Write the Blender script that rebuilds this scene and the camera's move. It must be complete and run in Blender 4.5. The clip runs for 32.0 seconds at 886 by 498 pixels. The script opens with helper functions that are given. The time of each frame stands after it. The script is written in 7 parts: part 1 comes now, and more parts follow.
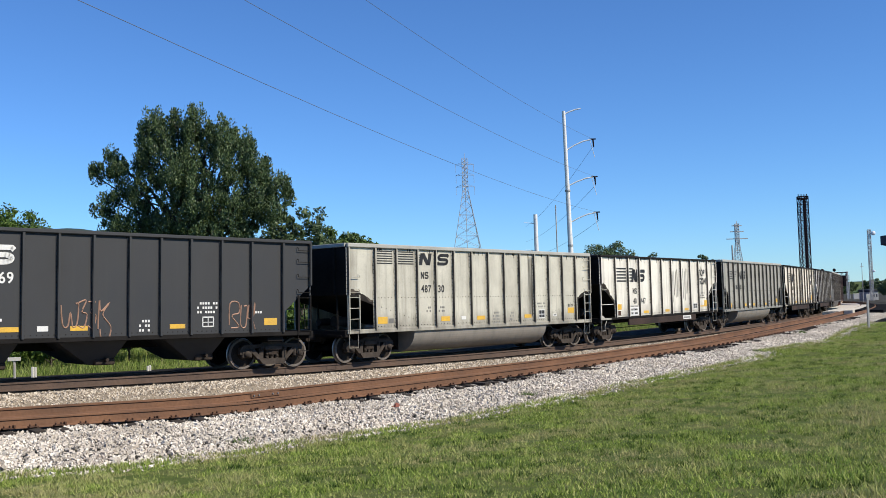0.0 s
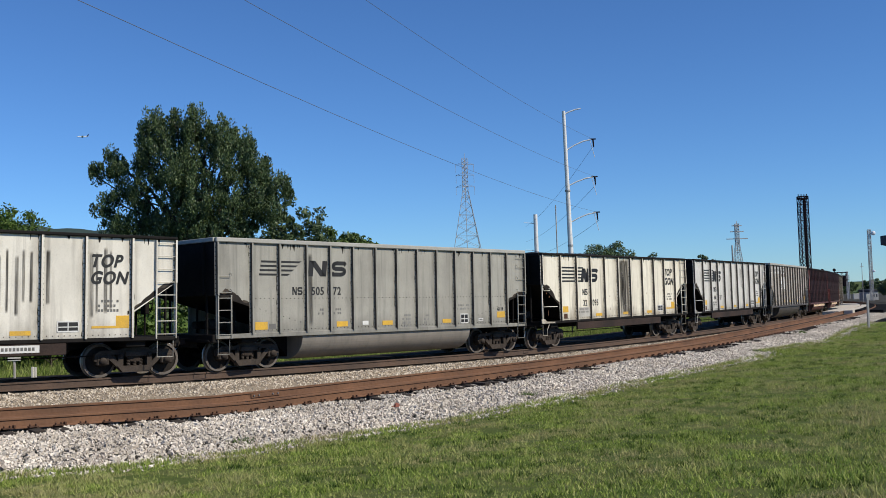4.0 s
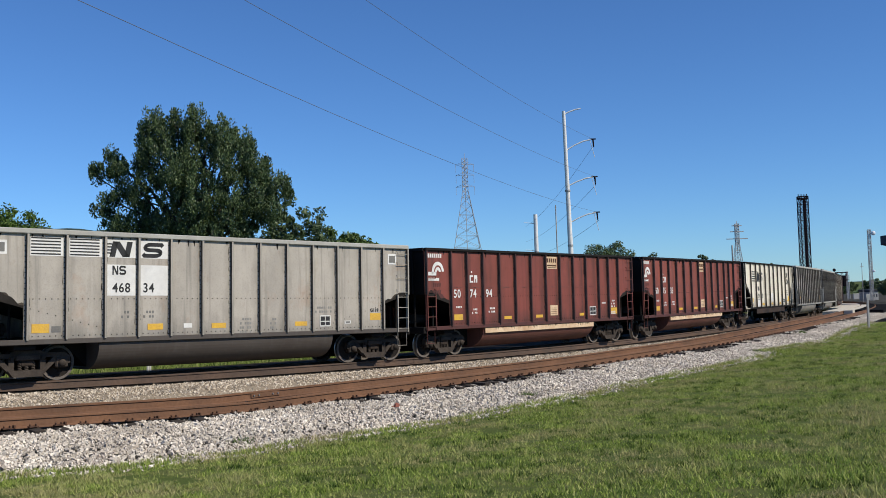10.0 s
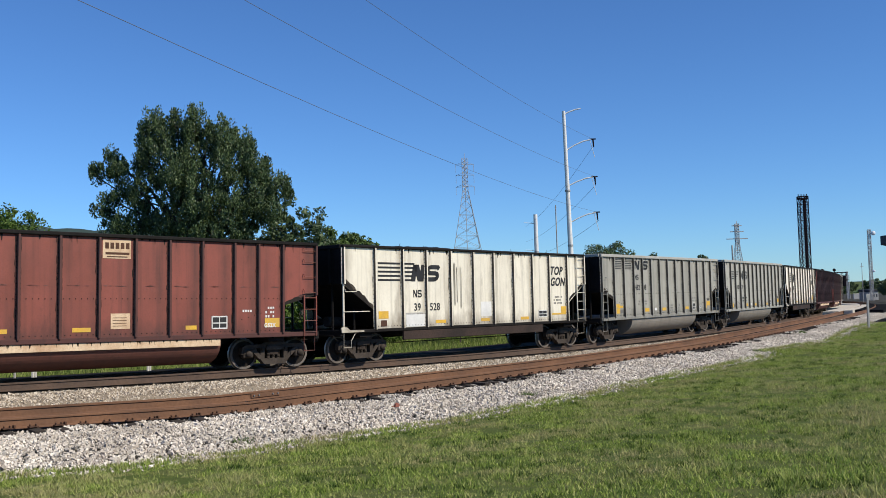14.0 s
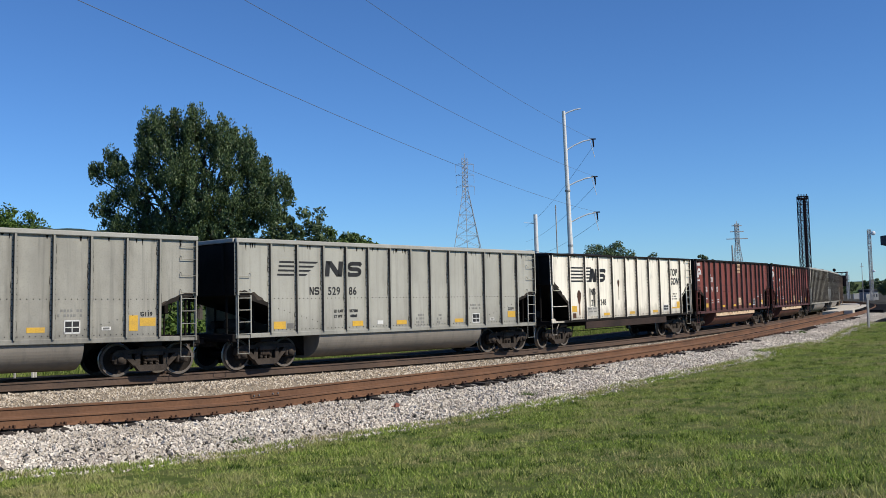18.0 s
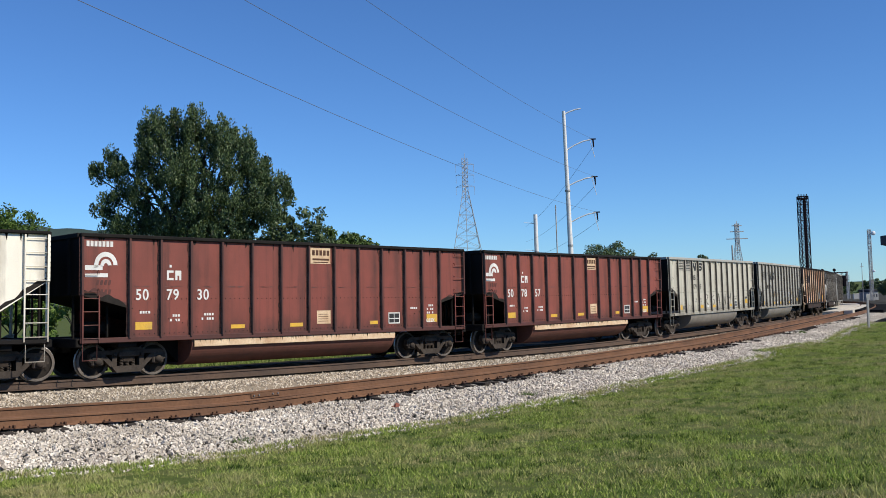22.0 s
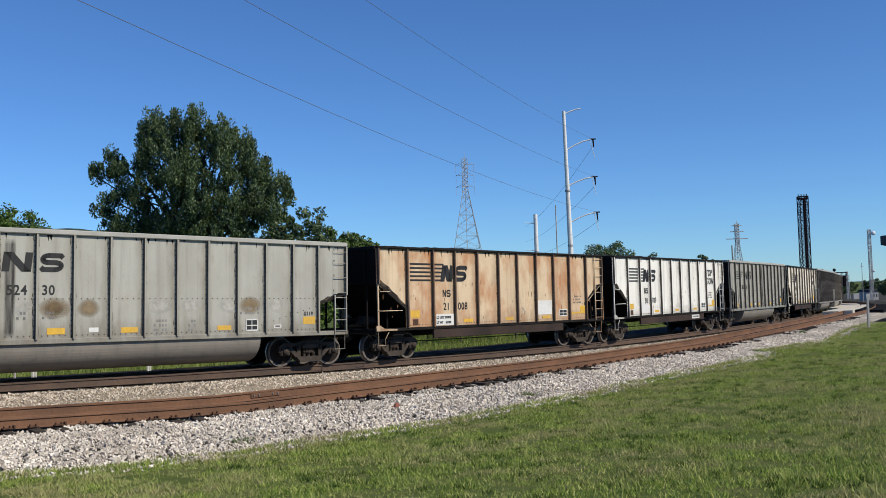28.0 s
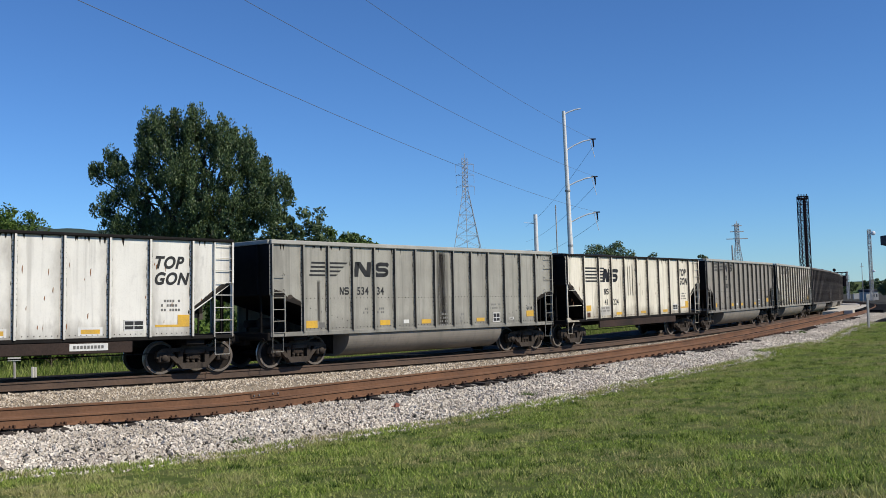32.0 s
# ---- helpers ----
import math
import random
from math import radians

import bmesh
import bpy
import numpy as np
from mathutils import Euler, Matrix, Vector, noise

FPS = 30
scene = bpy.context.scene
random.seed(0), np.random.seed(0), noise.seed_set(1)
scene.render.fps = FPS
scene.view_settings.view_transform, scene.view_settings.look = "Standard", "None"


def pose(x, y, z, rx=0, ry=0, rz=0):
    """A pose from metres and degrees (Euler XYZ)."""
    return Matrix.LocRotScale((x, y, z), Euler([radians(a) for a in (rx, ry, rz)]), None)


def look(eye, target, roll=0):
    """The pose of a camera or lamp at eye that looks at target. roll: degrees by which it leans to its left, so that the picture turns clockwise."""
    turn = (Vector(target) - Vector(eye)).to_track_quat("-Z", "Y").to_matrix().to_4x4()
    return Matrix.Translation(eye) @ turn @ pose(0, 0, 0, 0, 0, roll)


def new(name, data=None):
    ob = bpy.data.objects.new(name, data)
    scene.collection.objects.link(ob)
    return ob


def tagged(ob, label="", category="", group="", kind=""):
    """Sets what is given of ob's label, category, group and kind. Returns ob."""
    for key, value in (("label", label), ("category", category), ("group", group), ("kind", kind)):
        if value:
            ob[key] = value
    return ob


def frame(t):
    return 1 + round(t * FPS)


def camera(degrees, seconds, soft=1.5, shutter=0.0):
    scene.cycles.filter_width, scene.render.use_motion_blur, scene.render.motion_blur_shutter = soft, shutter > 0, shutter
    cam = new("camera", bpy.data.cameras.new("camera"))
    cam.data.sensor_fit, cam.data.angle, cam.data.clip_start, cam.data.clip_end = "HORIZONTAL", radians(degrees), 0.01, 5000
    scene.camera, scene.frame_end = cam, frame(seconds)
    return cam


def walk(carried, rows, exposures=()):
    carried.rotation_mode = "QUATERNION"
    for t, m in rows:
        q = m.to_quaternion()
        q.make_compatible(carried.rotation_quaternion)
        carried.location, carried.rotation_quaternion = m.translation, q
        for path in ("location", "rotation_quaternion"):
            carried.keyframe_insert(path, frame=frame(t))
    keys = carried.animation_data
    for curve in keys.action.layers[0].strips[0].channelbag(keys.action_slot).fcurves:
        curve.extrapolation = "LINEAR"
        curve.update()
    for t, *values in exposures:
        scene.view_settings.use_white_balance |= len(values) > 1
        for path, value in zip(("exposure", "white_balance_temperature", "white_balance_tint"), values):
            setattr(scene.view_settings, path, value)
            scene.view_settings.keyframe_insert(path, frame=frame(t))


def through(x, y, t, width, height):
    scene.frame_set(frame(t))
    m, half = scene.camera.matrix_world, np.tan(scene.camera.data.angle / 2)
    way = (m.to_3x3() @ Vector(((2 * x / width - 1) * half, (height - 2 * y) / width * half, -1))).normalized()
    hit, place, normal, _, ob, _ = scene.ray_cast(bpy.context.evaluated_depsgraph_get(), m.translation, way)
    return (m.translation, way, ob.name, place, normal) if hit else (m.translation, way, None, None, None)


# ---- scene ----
# The camera stands still on the lawn beside the line.
FOV, TILT, LEAN = 48.265, radians(2.56), -1.87
EYE = Vector((0.0, 0.0, 2.163))
VIEW = look(EYE, EYE + Vector((0.0, math.cos(TILT), math.sin(TILT))), LEAN)
cam = camera(FOV, 32.0, soft=0.7)
walk(cam, [(0, VIEW), (32.0, VIEW)], [(0, 0.44), (1, 0.24), (2, 0.12), (6, 0.11), (10, 0.13), (12, 0.23), (14, 0.23), (17, 0.16), (20, 0.13), (21, 0.12), (22, 0.25), (24, 0.28), (28, 0.15), (31, 0.13), (32, 0.12)])

# ---- light ----
SUN_AZ, SUN_EL = radians(115), radians(39)
world = bpy.data.worlds.new("sky")
scene.world = world
world.use_nodes = True
wn = world.node_tree
sky = wn.nodes.new("ShaderNodeTexSky")
sky.sky_type, sky.sun_disc = "NISHITA", False
sky.sun_elevation, sky.sun_rotation = SUN_EL, SUN_AZ
tint = wn.nodes.new("ShaderNodeMix")
tint.data_type, tint.blend_type = "RGBA", "MULTIPLY"
tint.inputs[0].default_value = 1.0
tint.inputs[7].default_value = (0.565, 0.93, 1.40, 1)
sky.altitude, sky.air_density, sky.dust_density, sky.ozone_density = 1500, 1.0, 0.0, 2.0
wn.links.new(sky.outputs[0], tint.inputs[6])
wn.links.new(tint.outputs[2], wn.nodes["Background"].inputs[0])
wn.nodes["Background"].inputs[1].default_value = 0.080
sun = new("sun", bpy.data.lights.new("sun", "SUN"))
sun.data.energy, sun.data.angle, sun.data.color = 4.25, radians(0.53), (1.0, 0.92, 0.77)
SUN_WAY = Vector((math.sin(SUN_AZ) * math.cos(SUN_EL), math.cos(SUN_AZ) * math.cos(SUN_EL), math.sin(SUN_EL)))
sun.matrix_world = look(SUN_WAY * 300, (0, 0, 0))

# ---- the line: a curve in plan with its grade ----
STEP = 0.5
S_LO, S_HI = -360.0, 520.0
LINE_S = np.arange(S_LO, S_HI + 0.01, STEP)


def bend(s):
    return np.interp(s, [-110, -60, -30, -12, 5, 25, 50, 80, 130, 210], [0, 0.0040, 0.0059, 0.0072, 0.0075, 0.0047, 0.0025, 0.0019, 0.0013, 0])


LINE_TH = np.concatenate([[0], np.cumsum((bend(LINE_S)[1:] + bend(LINE_S)[:-1]) / 2 * STEP)])
ZERO = int(round(-S_LO / STEP))
LINE_TH = LINE_TH - LINE_TH[ZERO] + 0.8394
MID_TH = (LINE_TH[1:] + LINE_TH[:-1]) / 2
LINE_X = np.concatenate([[0], np.cumsum(np.cos(MID_TH) * STEP)])
LINE_Y = np.concatenate([[0], np.cumsum(np.sin(MID_TH) * STEP)])
LINE_X, LINE_Y = LINE_X - LINE_X[ZERO], LINE_Y - LINE_Y[ZERO] + 37.13
NEAR_OFF = 4.27  # the second track, on the camera's side


def grade(s):
    """Height of the far track's rail head."""
    return np.interp(s, [-60, -45, -30, -20, -12, -6, 0, 6, 15, 22, 30, 40, 55, 80, 120, 170, 220, 300, 420, 520], [1.226, 0.966, 0.660, 0.366, 0.134, 0.0, -0.112, -0.201, -0.283, -0.331, -0.393, -0.502, -0.677, -1.013, -1.569, -2.244, -2.90, -4.00, -5.20, -5.80])


def near_z(s):
    """The near track lies low beside the camera and climbs level towards the crossing."""
    return np.interp(s, [-25, -17, -14.8, -12, -8, -3.5, 2.6, 6.7, 12, 19, 30, 48, 75], [-0.355, -0.375, -0.415, -0.44, -0.345, -0.26, -0.185, -0.10, -0.05, 0.07, 0.21, 0.33, 0.42])


def near_rise(s):
    return near_z(s) + 0.32


def cant(s):
    """How much lower the near track's outer rail lies."""
    return np.interp(s, [-18, -14, -10, -7, -4, 0, 4], [0.085, 0.10, 0.068, 0.065, 0.045, 0.02, 0.0])


def on_line(s, lat=0.0, z=0.0):
    """World place at s metres along the far track, lat metres towards the camera, z above the rail head."""
    x, y, th = np.interp(s, LINE_S, LINE_X), np.interp(s, LINE_S, LINE_Y), np.interp(s, LINE_S, LINE_TH)
    return x + np.sin(th) * lat, y - np.cos(th) * lat, grade(s) + z


def heading(s):
    return float(np.interp(s, LINE_S, LINE_TH))


def near_line(x, y):
    """s and lat of places in plan (arrays)."""
    sx, sy = LINE_X[::4], LINE_Y[::4]
    s, lat = np.empty(len(x)), np.empty(len(x))
    for a in range(0, len(x), 4000):
        px, py = x[a:a + 4000, None], y[a:a + 4000, None]
        k = np.argmin((px - sx) ** 2 + (py - sy) ** 2, axis=1) * 4
        dx, dy, th = px[:, 0] - LINE_X[k], py[:, 0] - LINE_Y[k], LINE_TH[k]
        s[a:a + 4000] = LINE_S[k] + dx * np.cos(th) + dy * np.sin(th)
        lat[a:a + 4000] = dx * np.sin(th) - dy * np.cos(th)
    return s, lat


TOE_S = [-360, -18.8, -17, -14.7, -12.5, -8.5, -6.2, -2.4, -0.5, 3.4, 11, 12.5, 16, 19.9, 24.6, 29.3, 60, 520]
TOE_L = [8.5, 8.65, 8.9, 8.8, 8.4, 8.5, 8.25, 8.15, 7.85, 7.65, 7.55, 6.9, 7.15, 7.6, 7.15, 6.9, 6.9, 6.9]


def toe(s):
    """Where the near ballast ends and the lawn begins."""
    return np.interp(s, TOE_S, TOE_L)


def lawn(s, lat):
    """Height of the ground above or below the far track's rail head."""
    t = toe(s)
    foot = -0.62 - 0.165 * (t - 5.9) + near_rise(s)
    near = foot + 0.045 * np.clip(lat - t, 0, 22)
    far = -0.50 - 0.012 * np.clip(-lat - 6, 0, 20)
    mid = np.interp(lat, [-4.5, 4.0], [0, 1])
    return far * (1 - mid) + np.where(lat < t, foot, near) * mid - 0.02

# ---- materials ----
def graph(name):
    m = bpy.data.materials.new(name)
    m.use_nodes = True
    return m, m.node_tree, m.node_tree.nodes["Principled BSDF"]


def node(nt, kind, **values):
    n = nt.nodes.new(kind)
    for k, v in values.items():
        n.inputs[k].default_value = v
    return n


def ramp(nt, src, lo, hi, a=0.0, b=1.0):
    n = nt.nodes.new("ShaderNodeMapRange")
    n.inputs["From Min"].default_value, n.inputs["From Max"].default_value = lo, hi
    n.inputs["To Min"].default_value, n.inputs["To Max"].default_value = a, b
    nt.links.new(src, n.inputs["Value"])
    return n.outputs[0]


def mix(nt, fac, a, b):
    n = nt.nodes.new("ShaderNodeMix")
    n.data_type = "RGBA"
    for i, v in ((0, fac), (6, a), (7, b)):
        if isinstance(v, (int, float)):
            n.inputs[i].default_value = v
        elif isinstance(v, tuple):
            n.inputs[i].default_value = (*v, 1)
        else:
            nt.links.new(v, n.inputs[i])
    return n.outputs[2]


def grain(nt, scale, stretch=(1, 1, 1), shift=0.0, detail=4.0, rough=0.6, space="Object"):
    co = nt.nodes.new("ShaderNodeTexCoord")
    mp = nt.nodes.new("ShaderNodeMapping")
    mp.inputs["Scale"].default_value, mp.inputs["Location"].default_value = stretch, (shift, shift * 0.7, shift * 0.3)
    nt.links.new(co.outputs[space], mp.inputs[0])
    n = node(nt, "ShaderNodeTexNoise", Scale=scale, Detail=detail, Roughness=rough)
    nt.links.new(mp.outputs[0], n.inputs["Vector"])
    return n.outputs[0]


def bump(nt, b, src, strength, dist=0.01):
    n = node(nt, "ShaderNodeBump", Strength=strength, Distance=dist)
    nt.links.new(src, n.inputs["Height"])
    nt.links.new(n.outputs[0], b.inputs["Normal"])


def plain(name, col, rough=0.6, metal=0.0, vary=0.25, scale=6.0, bumpy=0.15, dist=0.01, dark=None, space="Object", spec=0.4):
    m, nt, b = graph(name)
    big, fine = grain(nt, scale * 0.25, space=space), grain(nt, scale * 5, shift=3.1, space=space)
    low = dark or tuple(c * (1 - vary) for c in col)
    c = mix(nt, ramp(nt, big, 0.35, 0.68), col, low)
    c = mix(nt, ramp(nt, fine, 0.4, 0.75, 0, vary), c, tuple(v * 0.5 for v in low))
    nt.links.new(c, b.inputs["Base Color"])
    nt.links.new(ramp(nt, fine, 0.2, 0.8, rough - 0.08, min(1, rough + 0.1)), b.inputs["Roughness"])
    b.inputs["Metallic"].default_value = metal
    b.inputs["Specular IOR Level"].default_value = spec
    bump(nt, b, fine, bumpy, dist)
    return m


def car_paint(name, col, shift, dirt=0.35, rust=0.0, streak=0.3, grime=(0.10, 0.095, 0.085), rust_col=(0.30, 0.13, 0.045), bays=None, edge=0.45):
    """Weathered paint on a freight car: cloudy grime, vertical run marks, rust patches, fine chips."""
    m, nt, b = graph(name)
    cloud = grain(nt, 0.7, shift=shift, detail=5)
    runs = grain(nt, 1.0, (5.5, 5.5, 0.22), shift * 1.7, 3)
    fine = grain(nt, 30, shift=shift, detail=6, rough=0.7)
    broad = grain(nt, 1.0, (0.9, 0.9, 0.35), shift + 2, 6, 0.65)
    c = mix(nt, ramp(nt, cloud, 0.36, 0.64, 0, dirt), col, tuple(0.55 * a + 0.45 * g for a, g in zip(col, grime)))
    c = mix(nt, ramp(nt, broad, 0.46, 0.66, 0, dirt * 0.9), c, tuple(0.45 * a + 0.55 * g for a, g in zip(col, grime)))
    c = mix(nt, ramp(nt, runs, 0.52, 0.72, 0, streak), c, grime)
    c = mix(nt, ramp(nt, fine, 0.50, 0.75, 0, dirt * 0.7), c, grime)
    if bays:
        # darker along the posts and towards the sill, in clouds of its own
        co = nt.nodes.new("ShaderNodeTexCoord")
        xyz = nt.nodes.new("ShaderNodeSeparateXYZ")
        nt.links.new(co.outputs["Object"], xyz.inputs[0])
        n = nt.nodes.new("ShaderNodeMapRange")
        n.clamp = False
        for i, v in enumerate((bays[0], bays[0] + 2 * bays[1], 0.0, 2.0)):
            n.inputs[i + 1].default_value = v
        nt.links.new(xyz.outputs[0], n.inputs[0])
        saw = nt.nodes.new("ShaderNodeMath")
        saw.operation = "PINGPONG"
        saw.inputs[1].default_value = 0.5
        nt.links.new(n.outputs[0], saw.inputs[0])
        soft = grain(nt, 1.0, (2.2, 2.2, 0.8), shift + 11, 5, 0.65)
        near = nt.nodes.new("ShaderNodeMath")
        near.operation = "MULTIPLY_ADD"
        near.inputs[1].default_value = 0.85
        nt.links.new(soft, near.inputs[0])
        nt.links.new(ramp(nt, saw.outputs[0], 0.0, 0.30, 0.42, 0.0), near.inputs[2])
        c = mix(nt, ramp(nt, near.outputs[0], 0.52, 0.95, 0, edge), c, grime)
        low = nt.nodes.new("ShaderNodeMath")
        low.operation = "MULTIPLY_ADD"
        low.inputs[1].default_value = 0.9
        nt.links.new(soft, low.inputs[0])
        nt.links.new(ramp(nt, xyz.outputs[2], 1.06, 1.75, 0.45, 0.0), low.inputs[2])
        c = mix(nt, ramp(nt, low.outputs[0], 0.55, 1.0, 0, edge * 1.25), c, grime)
    if rust:
        spots = grain(nt, 0.9, (1.0, 1.0, 0.6), shift + 8, 5, 0.65)
        c = mix(nt, ramp(nt, spots, 0.62 - 0.3 * rust, 0.85 - 0.25 * rust, 0, min(1.0, 0.45 + rust)), c, rust_col)
        tiny = grain(nt, 5.0, (1, 1, 0.5), shift + 4, 6, 0.7)
        c = mix(nt, ramp(nt, tiny, 0.60, 0.74, 0, min(1.0, 0.5 * rust + 0.2)), c, tuple(0.5 * v for v in rust_col))
    nt.links.new(c, b.inputs["Base Color"])
    nt.links.new(ramp(nt, cloud, 0.3, 0.7, 0.5, 0.72), b.inputs["Roughness"])
    b.inputs["Specular IOR Level"].default_value = 0.35
    bump(nt, b, fine, 0.12, 0.006)
    return m


def veil(name, col, most=0.8, streak=True, round_off=False):
    """A stain that thins out towards its edges and lets the paint below show."""
    m, nt, b = graph(name)
    co = nt.nodes.new("ShaderNodeTexCoord")
    xyz = nt.nodes.new("ShaderNodeSeparateXYZ")
    nt.links.new(co.outputs["Generated"], xyz.inputs[0])

    def maths(kind, a, c):
        n = nt.nodes.new("ShaderNodeMath")
        n.operation = kind
        for i, v in ((0, a), (1, c)):
            if isinstance(v, (int, float)):
                n.inputs[i].default_value = v
            else:
                nt.links.new(v, n.inputs[i])
        return n.outputs[0]
    x, z = maths("PINGPONG", xyz.outputs[0], 0.5), maths("PINGPONG", xyz.outputs[2], 0.5)
    if round_off:
        dx, dz = maths("SUBTRACT", 0.5, x), maths("SUBTRACT", 0.5, z)
        r = maths("ADD", maths("MULTIPLY", dx, dx), maths("MULTIPLY", dz, dz))
        fade = ramp(nt, maths("ADD", r, maths("MULTIPLY", grain(nt, 3.0, detail=5), 0.12)), 0.10, 0.27, 1.0, 0.0)
    else:
        fade = maths("MULTIPLY", ramp(nt, x, 0.0, 0.22), ramp(nt, z, 0.0, 0.06))
    if streak:
        fade = maths("MULTIPLY", fade, ramp(nt, grain(nt, 1.0, (9.0, 9.0, 0.5), 2.0, 5, 0.65), 0.34, 0.62, 0.25, 1.0))
    fade = maths("MULTIPLY", fade, most)
    nt.links.new(mix(nt, ramp(nt, grain(nt, 6.0), 0.35, 0.7), col, tuple(v * 0.6 for v in col)), b.inputs["Base Color"])
    b.inputs["Roughness"].default_value = 0.85
    b.inputs["Specular IOR Level"].default_value = 0.15
    nt.links.new(fade, b.inputs["Alpha"])
    return m


def ground_mat(name, a, b2, c3, scale=1.0, rough=0.95, bumpy=0.5):
    m, nt, b = graph(name)
    big, mid, fine = grain(nt, 0.12 * scale), grain(nt, 1.1 * scale, shift=5), grain(nt, 22 * scale, shift=9, detail=6)
    c = mix(nt, ramp(nt, big, 0.35, 0.65), a, b2)
    c = mix(nt, ramp(nt, mid, 0.45, 0.75, 0, 0.7), c, c3)
    c = mix(nt, ramp(nt, fine, 0.35, 0.75, 0, 0.6), c, tuple(v * 0.45 for v in a))
    nt.links.new(c, b.inputs["Base Color"])
    b.inputs["Roughness"].default_value = rough
    b.inputs["Specular IOR Level"].default_value = 0.1
    bump(nt, b, fine, bumpy, 0.03)
    return m


def pieces_mat(name, cols, rough=0.9, through=0.0, spec=0.2, patch=None, big_scale=0.25):
    """For joined small pieces: each island takes its own shade."""
    m, nt, b = graph(name)
    g = nt.nodes.new("ShaderNodeNewGeometry")
    r = nt.nodes.new("ShaderNodeValToRGB")
    r.color_ramp.elements[0].color, r.color_ramp.elements[1].color = (*cols[0], 1), (*cols[-1], 1)
    for i, col in enumerate(cols[1:-1]):
        e = r.color_ramp.elements.new((i + 1) / (len(cols) - 1))
        e.color = (*col, 1)
    nt.links.new(g.outputs["Random Per Island"], r.inputs[0])
    big = grain(nt, big_scale)
    c = mix(nt, ramp(nt, big, 0.40, 0.66, 0, 0.5), r.outputs[0], tuple(v * 0.55 for v in cols[len(cols) // 2]))
    if patch:
        c = mix(nt, ramp(nt, grain(nt, 0.55, shift=4, detail=8, rough=0.75), 0.46, 0.61, 0, 0.85), c, patch)
    nt.links.new(c, b.inputs["Base Color"])
    b.inputs["Roughness"].default_value = rough
    b.inputs["Specular IOR Level"].default_value = spec
    if through:
        t = nt.nodes.new("ShaderNodeBsdfTranslucent")
        nt.links.new(c, t.inputs[0])
        s = nt.nodes.new("ShaderNodeMixShader")
        s.inputs[0].default_value = through
        out = nt.nodes["Material Output"]
        nt.links.new(b.outputs[0], s.inputs[1])
        nt.links.new(t.outputs[0], s.inputs[2])
        nt.links.new(s.outputs[0], out.inputs[0])
    return m


